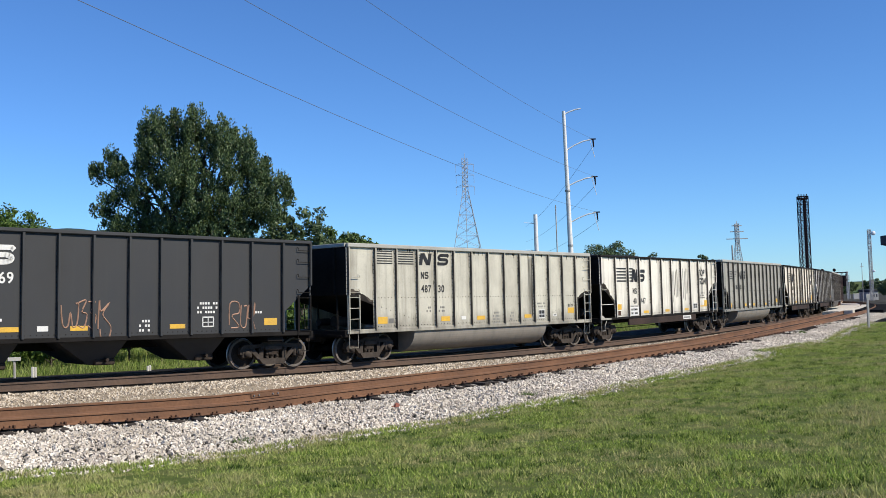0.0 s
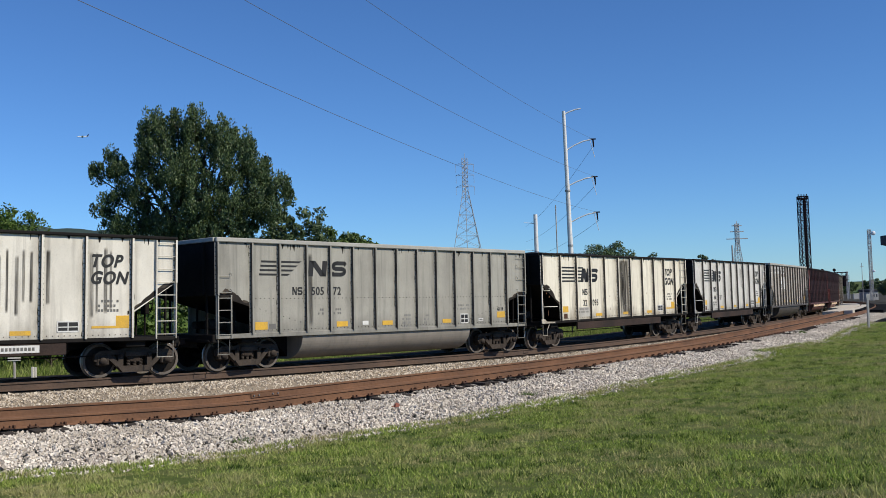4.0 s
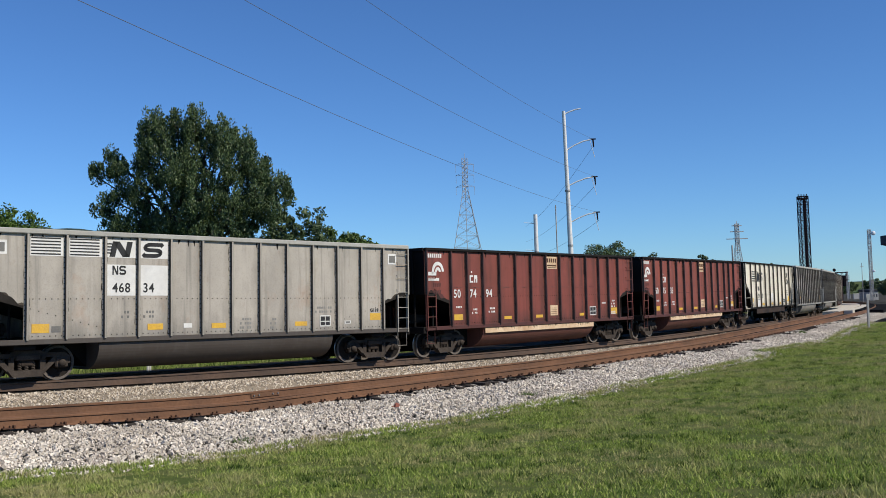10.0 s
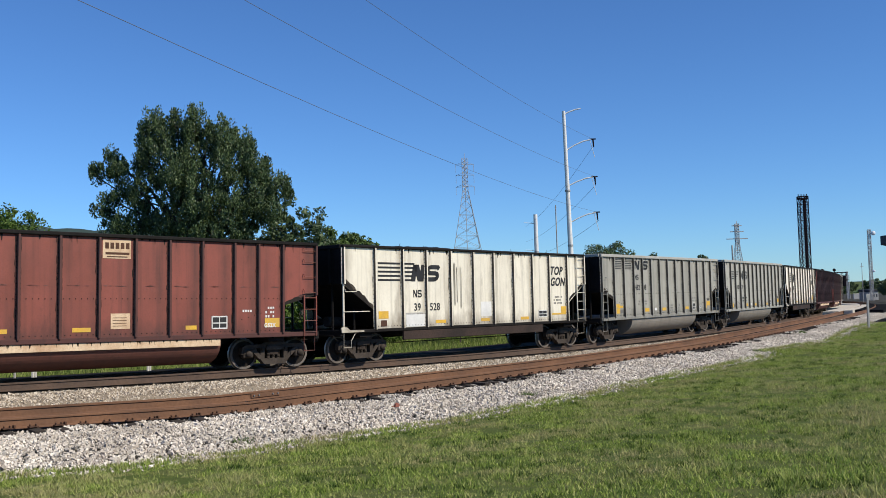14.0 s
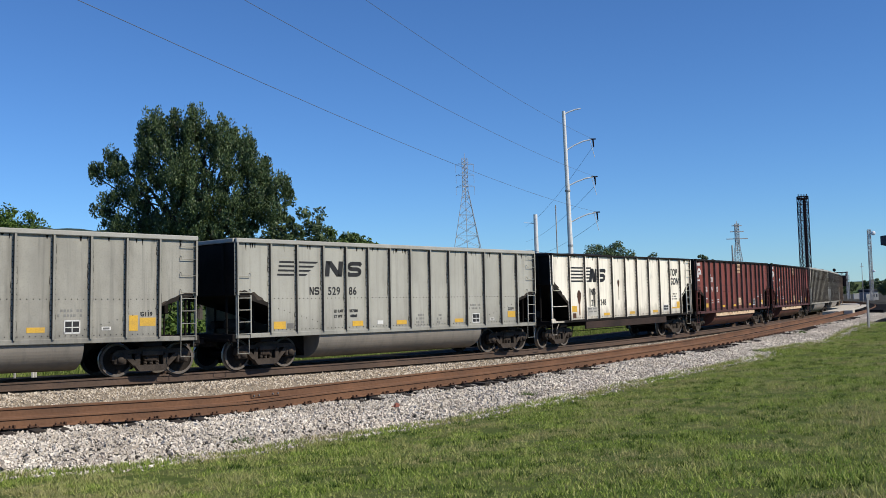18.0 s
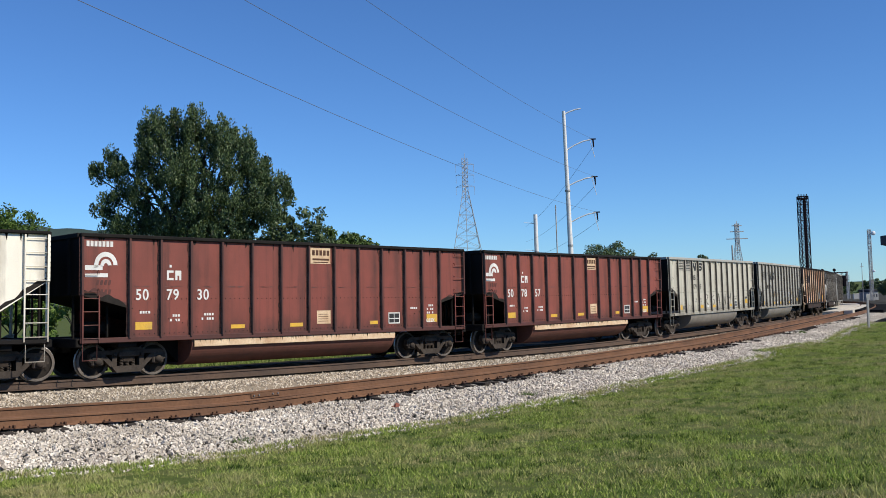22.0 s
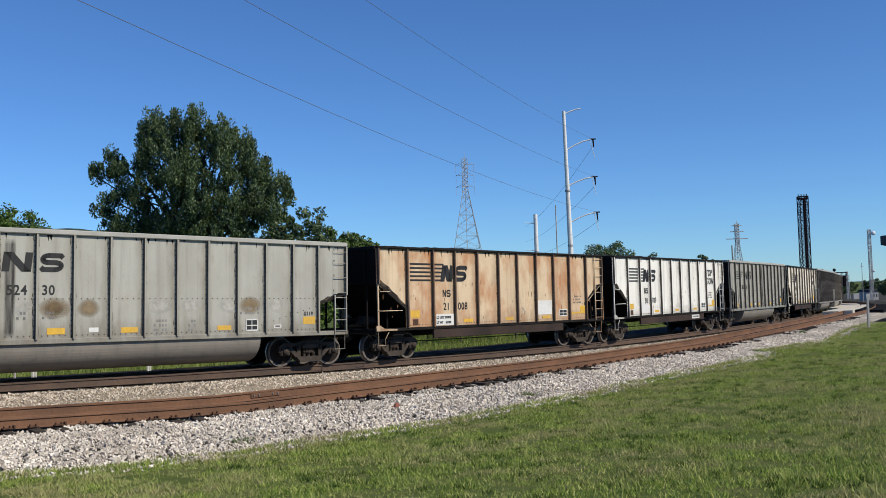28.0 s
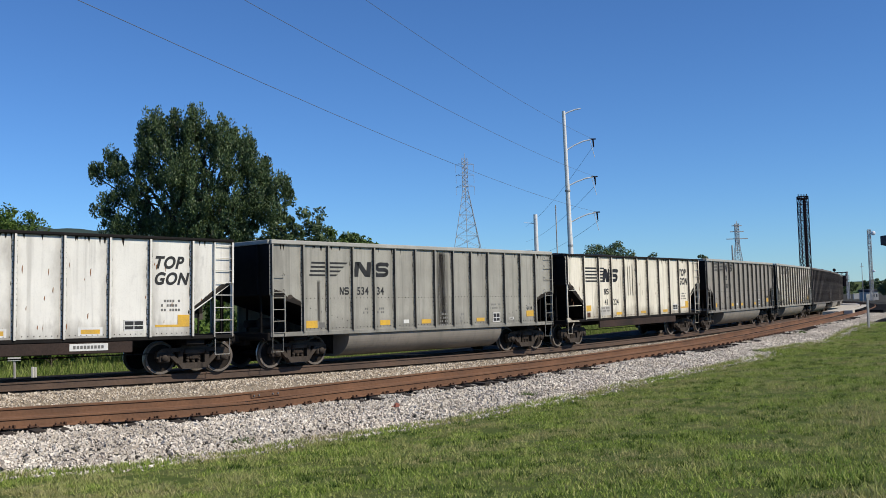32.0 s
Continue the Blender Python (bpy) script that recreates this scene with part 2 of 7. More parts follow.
M = {
    "lawn": ground_mat("lawn", (0.095, 0.125, 0.030), (0.075, 0.110, 0.024), (0.170, 0.155, 0.065)),
    "grass": pieces_mat("grass_blades", [(0.070, 0.118, 0.021), (0.205, 0.305, 0.054), (0.335, 0.435, 0.090), (0.435, 0.51, 0.130), (0.53, 0.515, 0.21)], through=0.3, patch=(0.42, 0.37, 0.19), big_scale=1.3),
    "tuft": pieces_mat("coarse_grass", [(0.034, 0.062, 0.014), (0.070, 0.120, 0.025), (0.130, 0.195, 0.040), (0.24, 0.31, 0.065)], through=0.25),
    "weeds": pieces_mat("weeds", [(0.09, 0.145, 0.026), (0.17, 0.245, 0.045), (0.26, 0.325, 0.085), (0.36, 0.36, 0.15)], through=0.3, big_scale=0.5),
    "leaf_big": pieces_mat("oak_leaves", [(0.038, 0.064, 0.028), (0.064, 0.104, 0.040), (0.100, 0.150, 0.056), (0.140, 0.192, 0.078)], 0.45, 0.22, 0.45),
    "leaf": pieces_mat("shrub_leaves", [(0.06, 0.11, 0.022), (0.105, 0.175, 0.034), (0.16, 0.235, 0.05)], 0.6, 0.25, 0.25),
    "leaf_mid": pieces_mat("young_leaves", [(0.05, 0.085, 0.02), (0.085, 0.135, 0.032), (0.125, 0.185, 0.045)], 0.55, 0.22, 0.3),
    "bark": plain("bark", (0.10, 0.085, 0.07), 0.95, vary=0.5, scale=8, bumpy=0.8, dist=0.04),
    "stone": pieces_mat("ballast_stones", [(0.24, 0.21, 0.175), (0.50, 0.445, 0.375), (0.66, 0.595, 0.51), (0.86, 0.785, 0.68), (0.70, 0.62, 0.52), (0.42, 0.355, 0.29)], patch=(0.40, 0.35, 0.29)),
    "stone_tan": pieces_mat("old_ballast_stones", [(0.30, 0.24, 0.175), (0.50, 0.415, 0.315), (0.62, 0.53, 0.415), (0.74, 0.65, 0.53), (0.40, 0.315, 0.235)]),
    # the deep shade in gaps between loose stones is put into this colour
    "bed": ground_mat("ballast_bed", (0.13, 0.12, 0.105), (0.105, 0.095, 0.085), (0.07, 0.062, 0.055), 3.0, 0.95, 0.9),
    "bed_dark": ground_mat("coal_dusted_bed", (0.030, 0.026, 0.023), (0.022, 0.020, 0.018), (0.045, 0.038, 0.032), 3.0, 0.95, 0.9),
    "bed_tan": ground_mat("old_ballast_bed", (0.36, 0.30, 0.225), (0.30, 0.245, 0.185), (0.20, 0.165, 0.125), 3.0, 0.95, 0.9),
    "rail": plain("rusty_rail", (0.19, 0.094, 0.050), 0.9, 0.0, 0.35, 3, 0.3, dark=(0.115, 0.060, 0.035)),
    "rail_dark": plain("oily_rail", (0.115, 0.072, 0.050), 0.85, 0.0, 0.4, 3, 0.3, dark=(0.068, 0.047, 0.036)),
    "tie": plain("creosoted_timber", (0.060, 0.047, 0.037), 0.9, vary=0.5, scale=10, bumpy=0.6, dist=0.02),
    "plate": plain("rusty_plate", (0.13, 0.065, 0.038), 0.85, 0.2, 0.4, 10, 0.3),
    "truck": plain("grimy_cast_steel", (0.060, 0.045, 0.036), 0.9, 0.0, 0.5, 8, 0.3, dark=(0.026, 0.021, 0.018), spec=0.12),
    "truck_light": plain("dusty_cast_steel", (0.082, 0.066, 0.055), 0.85, 0.0, 0.5, 8, 0.3, dark=(0.030, 0.025, 0.022), spec=0.12),
    "wheel": plain("wheel_steel", (0.034, 0.028, 0.024), 0.85, 0.0, 0.5, 9, 0.2, dark=(0.016, 0.014, 0.013), spec=0.1),
    "rim": plain("dusty_wheel_rim", (0.17, 0.145, 0.125), 0.75, 0.1, 0.4, 9, 0.1, dark=(0.09, 0.075, 0.065)),
    "tread": plain("polished_tread", (0.42, 0.40, 0.38), 0.35, 0.8, 0.15, 9, 0.05),
    # also used on the car ends, where it holds their shade too
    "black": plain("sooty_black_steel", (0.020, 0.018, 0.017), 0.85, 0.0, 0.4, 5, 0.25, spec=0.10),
    "coal": plain("coal", (0.018, 0.018, 0.019), 0.6, 0.0, 0.5, 20, 1.0, 0.05),
    "sill_brown": plain("rust_brown_sill", (0.060, 0.040, 0.033), 0.85, 0.0, 0.5, 4, 0.3, dark=(0.032, 0.025, 0.022), spec=0.15),
    "yellow": plain("yellow_reflector", (0.72, 0.42, 0.035), 0.6, 0, 0.4, 8, 0.05, dark=(0.50, 0.31, 0.07)),
    "white": plain("white_marking", (0.72, 0.71, 0.68), 0.55, 0, 0.2, 9, 0.05),
    "cream": plain("cream_primer", (0.74, 0.58, 0.39), 0.7, 0, 0.35, 5, 0.1, dark=(0.46, 0.28, 0.16)),
    "ink": plain("black_marking", (0.020, 0.020, 0.021), 0.6, 0, 0.3, 6, 0.05),
    "faint": plain("faded_marking", (0.17, 0.165, 0.155), 0.7, 0, 0.3, 9, 0.05),
    "fainter": plain("worn_marking", (0.25, 0.245, 0.23), 0.7, 0, 0.3, 9, 0.05),
    "pole": plain("galvanised_steel", (0.74, 0.74, 0.73), 0.55, 0.0, 0.12, 1.0, 0.05),
    "lattice": plain("weathered_lattice_steel", (0.42, 0.42, 0.42), 0.6, 0.3, 0.2, 1.0, 0.05),
    "tower": plain("dark_painted_steel", (0.018, 0.014, 0.018), 0.9, 0.0, 0.3, 2.0, 0.1, spec=0.05),
    "wire": plain("cable", (0.16, 0.18, 0.21), 0.6, 0.4, 0.1, 2.0, 0.0),
    "concrete": plain("concrete", (0.60, 0.55, 0.47), 0.9, 0, 0.25, 3, 0.2),
    "asphalt": plain("asphalt", (0.016, 0.016, 0.017), 1.0, 0, 0.3, 4, 0.4, spec=0.02),
    "yard": ground_mat("yard_gravel", (0.075, 0.068, 0.056), (0.055, 0.052, 0.044), (0.05, 0.055, 0.03), 0.5),
    # post sides, darkened for grime and for the shade they stand in
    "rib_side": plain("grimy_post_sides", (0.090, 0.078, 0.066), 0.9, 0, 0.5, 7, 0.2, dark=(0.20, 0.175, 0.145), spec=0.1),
    "ridge": ground_mat("wooded_ridge", (0.060, 0.090, 0.080), (0.05, 0.078, 0.068), (0.070, 0.10, 0.085), 0.02),
    "post": plain("weathered_post", (0.46, 0.45, 0.43), 0.8, 0, 0.3, 6, 0.1),
    "wall": plain("grey_block_wall", (0.42, 0.41, 0.39), 0.85, 0, 0.2, 1.5, 0.1),
    "roof": plain("dark_metal_roof", (0.05, 0.055, 0.068), 0.7, 0.0, 0.2, 1.0, 0.05, spec=0.15),
    "glass": plain("lamp_glass", (0.85, 0.87, 0.9), 0.15, 0, 0.05, 3, 0.0, spec=0.8),
    "plane": plain("white_aircraft_skin", (0.85, 0.85, 0.86), 0.35, 0, 0.05, 1, 0.0),
}


# ---- mesh helpers ----
class Shape:
    """Collects faces of one mesh."""

    def __init__(self):
        self.v, self.f = [], []

    def add(self, verts, faces):
        n = len(self.v)
        self.v += [tuple(p) for p in verts]
        self.f += [tuple(n + i for i in f) for f in faces]
        return self

    def box(self, x0, x1, y0, y1, z0, z1):
        v = [(x, y, z) for x in (x0, x1) for y in (y0, y1) for z in (z0, z1)]
        return self.add(v, [(0, 1, 3, 2), (4, 6, 7, 5), (0, 4, 5, 1), (2, 3, 7, 6), (0, 2, 6, 4), (1, 5, 7, 3)])

    def block(self, x0, x1, y0, y1, z0, z1, b=0.01):
        """A box with chamfered edges."""
        lo, hi = (x0, y0, z0), (x1, y1, z1)
        v, at = [], {}
        for sx in (0, 1):
            for sy in (0, 1):
                for sz in (0, 1):
                    s = (sx, sy, sz)
                    for ax in range(3):
                        q = []
                        for k in range(3):
                            edge = (hi if s[k] else lo)[k]
                            q.append(edge if k == ax else edge + (-b if s[k] else b))
                        at[s, ax] = len(v)
                        v.append(tuple(q))
        f = []
        for ax in range(3):
            o = [k for k in range(3) if k != ax]
            for s in (0, 1):
                ring = []
                for a, c in ((0, 0), (0, 1), (1, 1), (1, 0)):
                    key = [0, 0, 0]
                    key[ax], key[o[0]], key[o[1]] = s, a, c
                    ring.append(at[tuple(key), ax])
                f.append(tuple(ring))
            for a in (0, 1):
                for c in (0, 1):
                    k0, k1 = [0, 0, 0], [0, 0, 0]
                    k0[o[0]] = k1[o[0]] = a
                    k0[o[1]] = k1[o[1]] = c
                    k1[ax] = 1
                    f.append((at[tuple(k0), o[0]], at[tuple(k1), o[0]], at[tuple(k1), o[1]], at[tuple(k0), o[1]]))
        for sx in (0, 1):
            for sy in (0, 1):
                for sz in (0, 1):
                    f.append(tuple(at[(sx, sy, sz), ax] for ax in range(3)))
        return self.add(v, f)

    def prism(self, pts, y0, y1):
        """A polygon in x and z, pulled along y."""
        n = len(pts)
        v = [(x, y0, z) for x, z in pts] + [(x, y1, z) for x, z in pts]
        return self.add(v, [tuple(range(n)), tuple(range(2 * n - 1, n - 1, -1))] + [(i, i + n, (i + 1) % n + n, (i + 1) % n) for i in range(n)])

    def sweep(self, pts, x0, x1):
        """A polygon in y and z, pulled along x."""
        n = len(pts)
        v = [(x0, y, z) for y, z in pts] + [(x1, y, z) for y, z in pts]
        return self.add(v, [tuple(range(n)), tuple(range(2 * n - 1, n - 1, -1))] + [(i, i + n, (i + 1) % n + n, (i + 1) % n) for i in range(n)])

    def bar(self, a, b, r, n=6, r2=None):
        """A round bar from a to b."""
        a, b = Vector(a), Vector(b)
        q = (b - a).to_track_quat("Z", "Y")
        r2 = r if r2 is None else r2
        v = []
        for p, rad in ((a, r), (b, r2)):
            v += [p + q @ Vector((rad * math.cos(2 * math.pi * i / n), rad * math.sin(2 * math.pi * i / n), 0)) for i in range(n)]
        return self.add(v, [(i, (i + 1) % n, (i + 1) % n + n, i + n) for i in range(n)] + [tuple(range(n - 1, -1, -1)), tuple(range(n, 2 * n))])

    def path(self, pts, r, n=6):
        """One bent round bar through all the points."""
        pts = [Vector(p) for p in pts]
        v = []
        for i, p in enumerate(pts):
            way = (pts[min(i + 1, len(pts) - 1)] - pts[max(i - 1, 0)]).normalized()
            q = way.to_track_quat("Z", "Y")
            v += [p + q @ Vector((r * math.cos(2 * math.pi * k / n), r * math.sin(2 * math.pi * k / n), 0)) for k in range(n)]
        m = len(pts)
        f = [(i * n + k, i * n + (k + 1) % n, (i + 1) * n + (k + 1) % n, (i + 1) * n + k) for i in range(m - 1) for k in range(n)]
        return self.add(v, f + [tuple(range(n - 1, -1, -1)), tuple(range((m - 1) * n, m * n))])

    def lathe(self, prof, n=24, centre=(0, 0, 0)):
        """A profile of (radius, y) turned round the y axis."""
        v = []
        for r, y in prof:
            v += [(centre[0] + r * math.cos(2 * math.pi * i / n), centre[1] + y, centre[2] + r * math.sin(2 * math.pi * i / n)) for i in range(n)]
        f = [(k * n + i, k * n + (i + 1) % n, (k + 1) * n + (i + 1) % n, (k + 1) * n + i) for k in range(len(prof) - 1) for i in range(n)]
        return self.add(v, f)

    def mesh(self, name, material=None, smooth=False):
        me = bpy.data.meshes.new(name)
        me.from_pydata(self.v, [], self.f)
        bm = bmesh.new()
        bm.from_mesh(me)
        bmesh.ops.recalc_face_normals(bm, faces=bm.faces)
        bm.to_mesh(me)
        bm.free()
        if smooth:
            me.polygons.foreach_set("use_smooth", [True] * len(me.polygons))
        if material:
            me.materials.append(material)
        return me


def part(name, shape, material, parent, label="", at=None, smooth=False):
    """Links a shape (or a mesh) as one part under a thing."""
    me = shape.mesh(name, material, smooth) if isinstance(shape, Shape) else shape
    ob = new(name, me)
    ob.parent = parent
    if at is not None:
        ob.matrix_basis = at
    if ob.material_slots and material is not None and me.materials[0] != material:
        ob.material_slots[0].link = "OBJECT"
        ob.material_slots[0].material = material
    if label:
        tagged(ob, label)
    return ob


def big_mesh(name, verts, faces, material, flat=False):
    """A large mesh from arrays: verts (n, 3), faces (m, 3 or 4)."""
    me = bpy.data.meshes.new(name)
    k = faces.shape[1]
    me.vertices.add(len(verts))
    me.vertices.foreach_set("co", np.ascontiguousarray(verts, np.float32).ravel())
    me.loops.add(faces.size)
    me.loops.foreach_set("vertex_index", np.ascontiguousarray(faces, np.int32).ravel())
    me.polygons.add(len(faces))
    me.polygons.foreach_set("loop_start", np.arange(len(faces), dtype=np.int32) * k)
    me.update(calc_edges=True)
    if flat:
        me.shade_flat()
    me.materials.append(material)
    return me

# ---- ground ----
def ground_axis(lo, hi, fine):
    a = np.arange(lo, hi + 0.01, fine)
    grow = np.cumsum(fine * 1.35 ** np.arange(1, 26))
    grow = grow[grow < 4000]
    return np.concatenate([lo - grow[::-1], a, hi + grow])


GX, GY = ground_axis(-60, 70, 1.6), ground_axis(-20, 150, 1.6)
gx, gy = np.meshgrid(GX, GY, indexing="ij")
gs, gl = near_line(gx.ravel(), gy.ravel())
gz = grade(gs) + lawn(gs, gl)
nx, ny = gx.shape
idx = np.arange(nx * ny).reshape(nx, ny)
gf = np.stack([idx[:-1, :-1], idx[1:, :-1], idx[1:, 1:], idx[:-1, 1:]], -1).reshape(-1, 4)
ground = tagged(new("ground", big_mesh("ground", np.stack([gx.ravel(), gy.ravel(), gz], 1), gf, M["lawn"])), "mown green lawn with dry patches beside the railway line", "ground", kind="structure")


def swept(name, profile, s0, s1, step, material, z_of=None):
    """A cross-section of (lat, z), swept along the line. Entries may be functions of s."""
    ss = np.arange(s0, s1 + 0.01, step)
    cols = []
    for lat, z in profile:
        la = lat(ss) if callable(lat) else np.full(len(ss), lat)
        zz = z(ss) if callable(z) else np.full(len(ss), z)
        cols.append(np.stack(on_line(ss, la, zz), 1))
    v = np.stack(cols, 1)
    n, k = v.shape[:2]
    i = np.arange(n * k).reshape(n, k)
    f = np.stack([i[:-1, :-1], i[:-1, 1:], i[1:, 1:], i[1:, :-1]], -1).reshape(-1, 4)
    return big_mesh(name, v.reshape(-1, 3), f, material, True)


RAIL = [(-0.075, 0.0), (-0.075, 0.012), (-0.012, 0.03), (-0.010, 0.132), (-0.040, 0.140), (-0.040, 0.168), (-0.030, 0.176), (0.030, 0.176), (0.040, 0.168), (0.040, 0.140), (0.010, 0.132), (0.012, 0.03), (0.075, 0.012), (0.075, 0.0)]

tagged(new("ballast_bed_far", swept("ballast_bed_far", [(0.80, -0.27), (1.5, -0.27), (2.3, -0.39), (2.9, lambda s: -0.58 + near_rise(s) * 0.8)], S_LO, S_HI, 1.0, M["bed_tan"])), "tan crushed stone bed under the train's track", "ballast", kind="structure")
# the train's shadow on the ground is put into this near-black bed
bed_dark = tagged(new("ballast_bed_dark", swept("ballast_bed_dark", [(-8.4, -0.62), (-7.4, -0.34), (-2.3, -0.26), (-1.4, -0.25), (0.82, -0.25), (0.82, -0.30)], S_LO, S_HI, 1.0, M["bed_dark"])), "stone bed dark with coal dust and painted train shadow, under and behind the train", "ballast", kind="structure")
tagged(new("ballast_bed_near", swept("ballast_bed_near", [(2.85, lambda s: -0.57 + near_rise(s)), (3.0, lambda s: -0.58 + near_rise(s)), (4.9, lambda s: -0.59 + near_rise(s) - cant(s)), (5.15, lambda s: -0.66 + near_rise(s) - cant(s)), (5.6, lambda s: -0.67 + near_rise(s) - cant(s)), (5.95, lambda s: -0.70 + near_rise(s) - cant(s)), (lambda s: toe(s) + 0.15, lambda s: -0.63 - 0.165 * (toe(s) - 5.75) + near_rise(s))], S_LO, S_HI, 1.0, M["bed"])), "crushed stone shoulder sloping down to the lawn, darkened for shaded gaps", "ballast", kind="structure")


def lay_rail(name, lat, z, material, label, tall=1.2):
    def height(b):
        return (lambda s: z(s) + (b - 0.176) * tall) if callable(z) else z + (b - 0.176) * tall
    ob = new(name, swept(name, [(lat + a, height(b)) for a, b in RAIL], S_LO, S_HI, 2.0, material))
    return tagged(ob, label, "rail", "rails of the two tracks")

for sign in (-1, 1):
    lay_rail("rail", 0.755 * sign, 0.0, M["rail_dark"], "oily brown steel rail under the coal train")
    lay_rail("rail", NEAR_OFF + 0.755 * sign, near_z if sign < 0 else (lambda s: near_z(s) - cant(s)), M["rail"], "rust-brown steel rail of the empty track", 1.34)

# ---- the coal train ----
PITCH = 14.90         # from coupler to coupler
LONG, TALL = 0.920, 1.03  # the bodies are drawn on a longer, lower plan and brought to size in settle()
TRUCK_X = 5.72        # truck centres from the car's middle
BOLSTER = 6.22
WHEEL_R = 0.457
SIDE = 1.55           # half width over the side sheets
CACHE = {}


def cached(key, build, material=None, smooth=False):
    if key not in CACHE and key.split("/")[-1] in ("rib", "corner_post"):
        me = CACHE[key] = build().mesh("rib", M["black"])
        # second slot: side faces, with their shade and grime put into the colour
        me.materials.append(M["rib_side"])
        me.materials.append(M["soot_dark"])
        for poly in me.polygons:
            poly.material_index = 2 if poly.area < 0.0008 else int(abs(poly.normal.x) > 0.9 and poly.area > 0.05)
    if key not in CACHE:
        CACHE[key] = build().mesh(key.split("/")[-1], material or M["black"], smooth)
    return CACHE[key]


def side_frame_shape():
    s = Shape()
    s.prism([(-1.12, 0.46), (-1.10, 0.64), (-0.96, 0.73), (-0.44, 0.74), (-0.36, 0.80), (0.36, 0.80), (0.44, 0.74), (0.96, 0.73), (1.10, 0.64), (1.12, 0.46), (1.00, 0.42), (0.92, 0.55), (0.74, 0.62), (-0.74, 0.62), (-0.92, 0.55), (-1.00, 0.42)], -0.08, 0.08)
    for d in (-1, 1):
        s.prism([(d * 0.86, 0.63), (d * 0.68, 0.63), (d * 0.32, 0.28), (d * 0.36, 0.15)], -0.075, 0.075)
        s.prism([(d * 0.47, 0.62), (d * 0.33, 0.62), (d * 0.33, 0.24), (d * 0.47, 0.24)], -0.07, 0.07)
        s.block(d * 0.89 - 0.17, d * 0.89 + 0.17, -0.10, 0.09, 0.34, 0.62, 0.03)
        s.block(d * 0.40 - 0.05, d * 0.40 + 0.05, -0.12, -0.06, 0.56, 0.66, 0.015)
    s.prism([(-0.50, 0.31), (0.50, 0.31), (0.36, 0.14), (-0.36, 0.14)], -0.11, 0.11)
    s.block(-0.30, 0.30, -0.13, 0.06, 0.56, 0.70, 0.02)
    return s


def spring_shape():
    """One coiled spring."""
    return Shape().path([(0.05 * math.cos(k * 1.25), 0.05 * math.sin(k * 1.25), 0.29 + 0.25 * k / 30) for k in range(31)], 0.016, 4)


def wheelset_shape():
    s = Shape()
    for d in (-1, 1):
        y = 0.755 * d
        prof = [(0.08, -0.10), (0.15, -0.10), (0.17, -0.05), (0.36, -0.02), (0.385, -0.055), (0.452, -0.055), (0.457, 0.03), (0.462, 0.045), (0.483, 0.055), (0.483, 0.075), (0.40, 0.075), (0.37, 0.03), (0.17, 0.02), (0.15, 0.09), (0.08, 0.09)]
        s.lathe([(r, y - d * q) for r, q in prof], 28)
        for k in range(5):
            a = 2 * math.pi * k / 5
            s.bar((0.27 * math.cos(a), y + d * 0.03, 0.27 * math.sin(a)), (0.27 * math.cos(a), y + d * 0.05, 0.27 * math.sin(a)), 0.03, 6)
    s.bar((0, -1.02, 0), (0, 1.02, 0), 0.075, 10)
    return s


def wheelset_mesh():
    """The wheelset, its running surface polished."""
    if "wheelset" not in CACHE:
        me = wheelset_shape().mesh("wheelset", M["wheel"])
        me.materials.append(M["tread"])
        me.materials.append(M["rim"])
        for poly in me.polygons:
            c = poly.center
            if all(math.hypot(me.vertices[i].co.x, me.vertices[i].co.z) > 0.445 for i in poly.vertices):
                poly.material_index = 1
            elif all(math.hypot(me.vertices[i].co.x, me.vertices[i].co.z) > 0.365 for i in poly.vertices):
                poly.material_index = 2
        CACHE["wheelset"] = me
    return CACHE["wheelset"]


def cap_shape():
    return Shape().lathe([(0.0, -0.03), (0.05, -0.03), (0.062, -0.02), (0.095, 0.0), (0.10, 0.03), (0.10, 0.10), (0.0, 0.10)], 12)


WHEELSETS = []


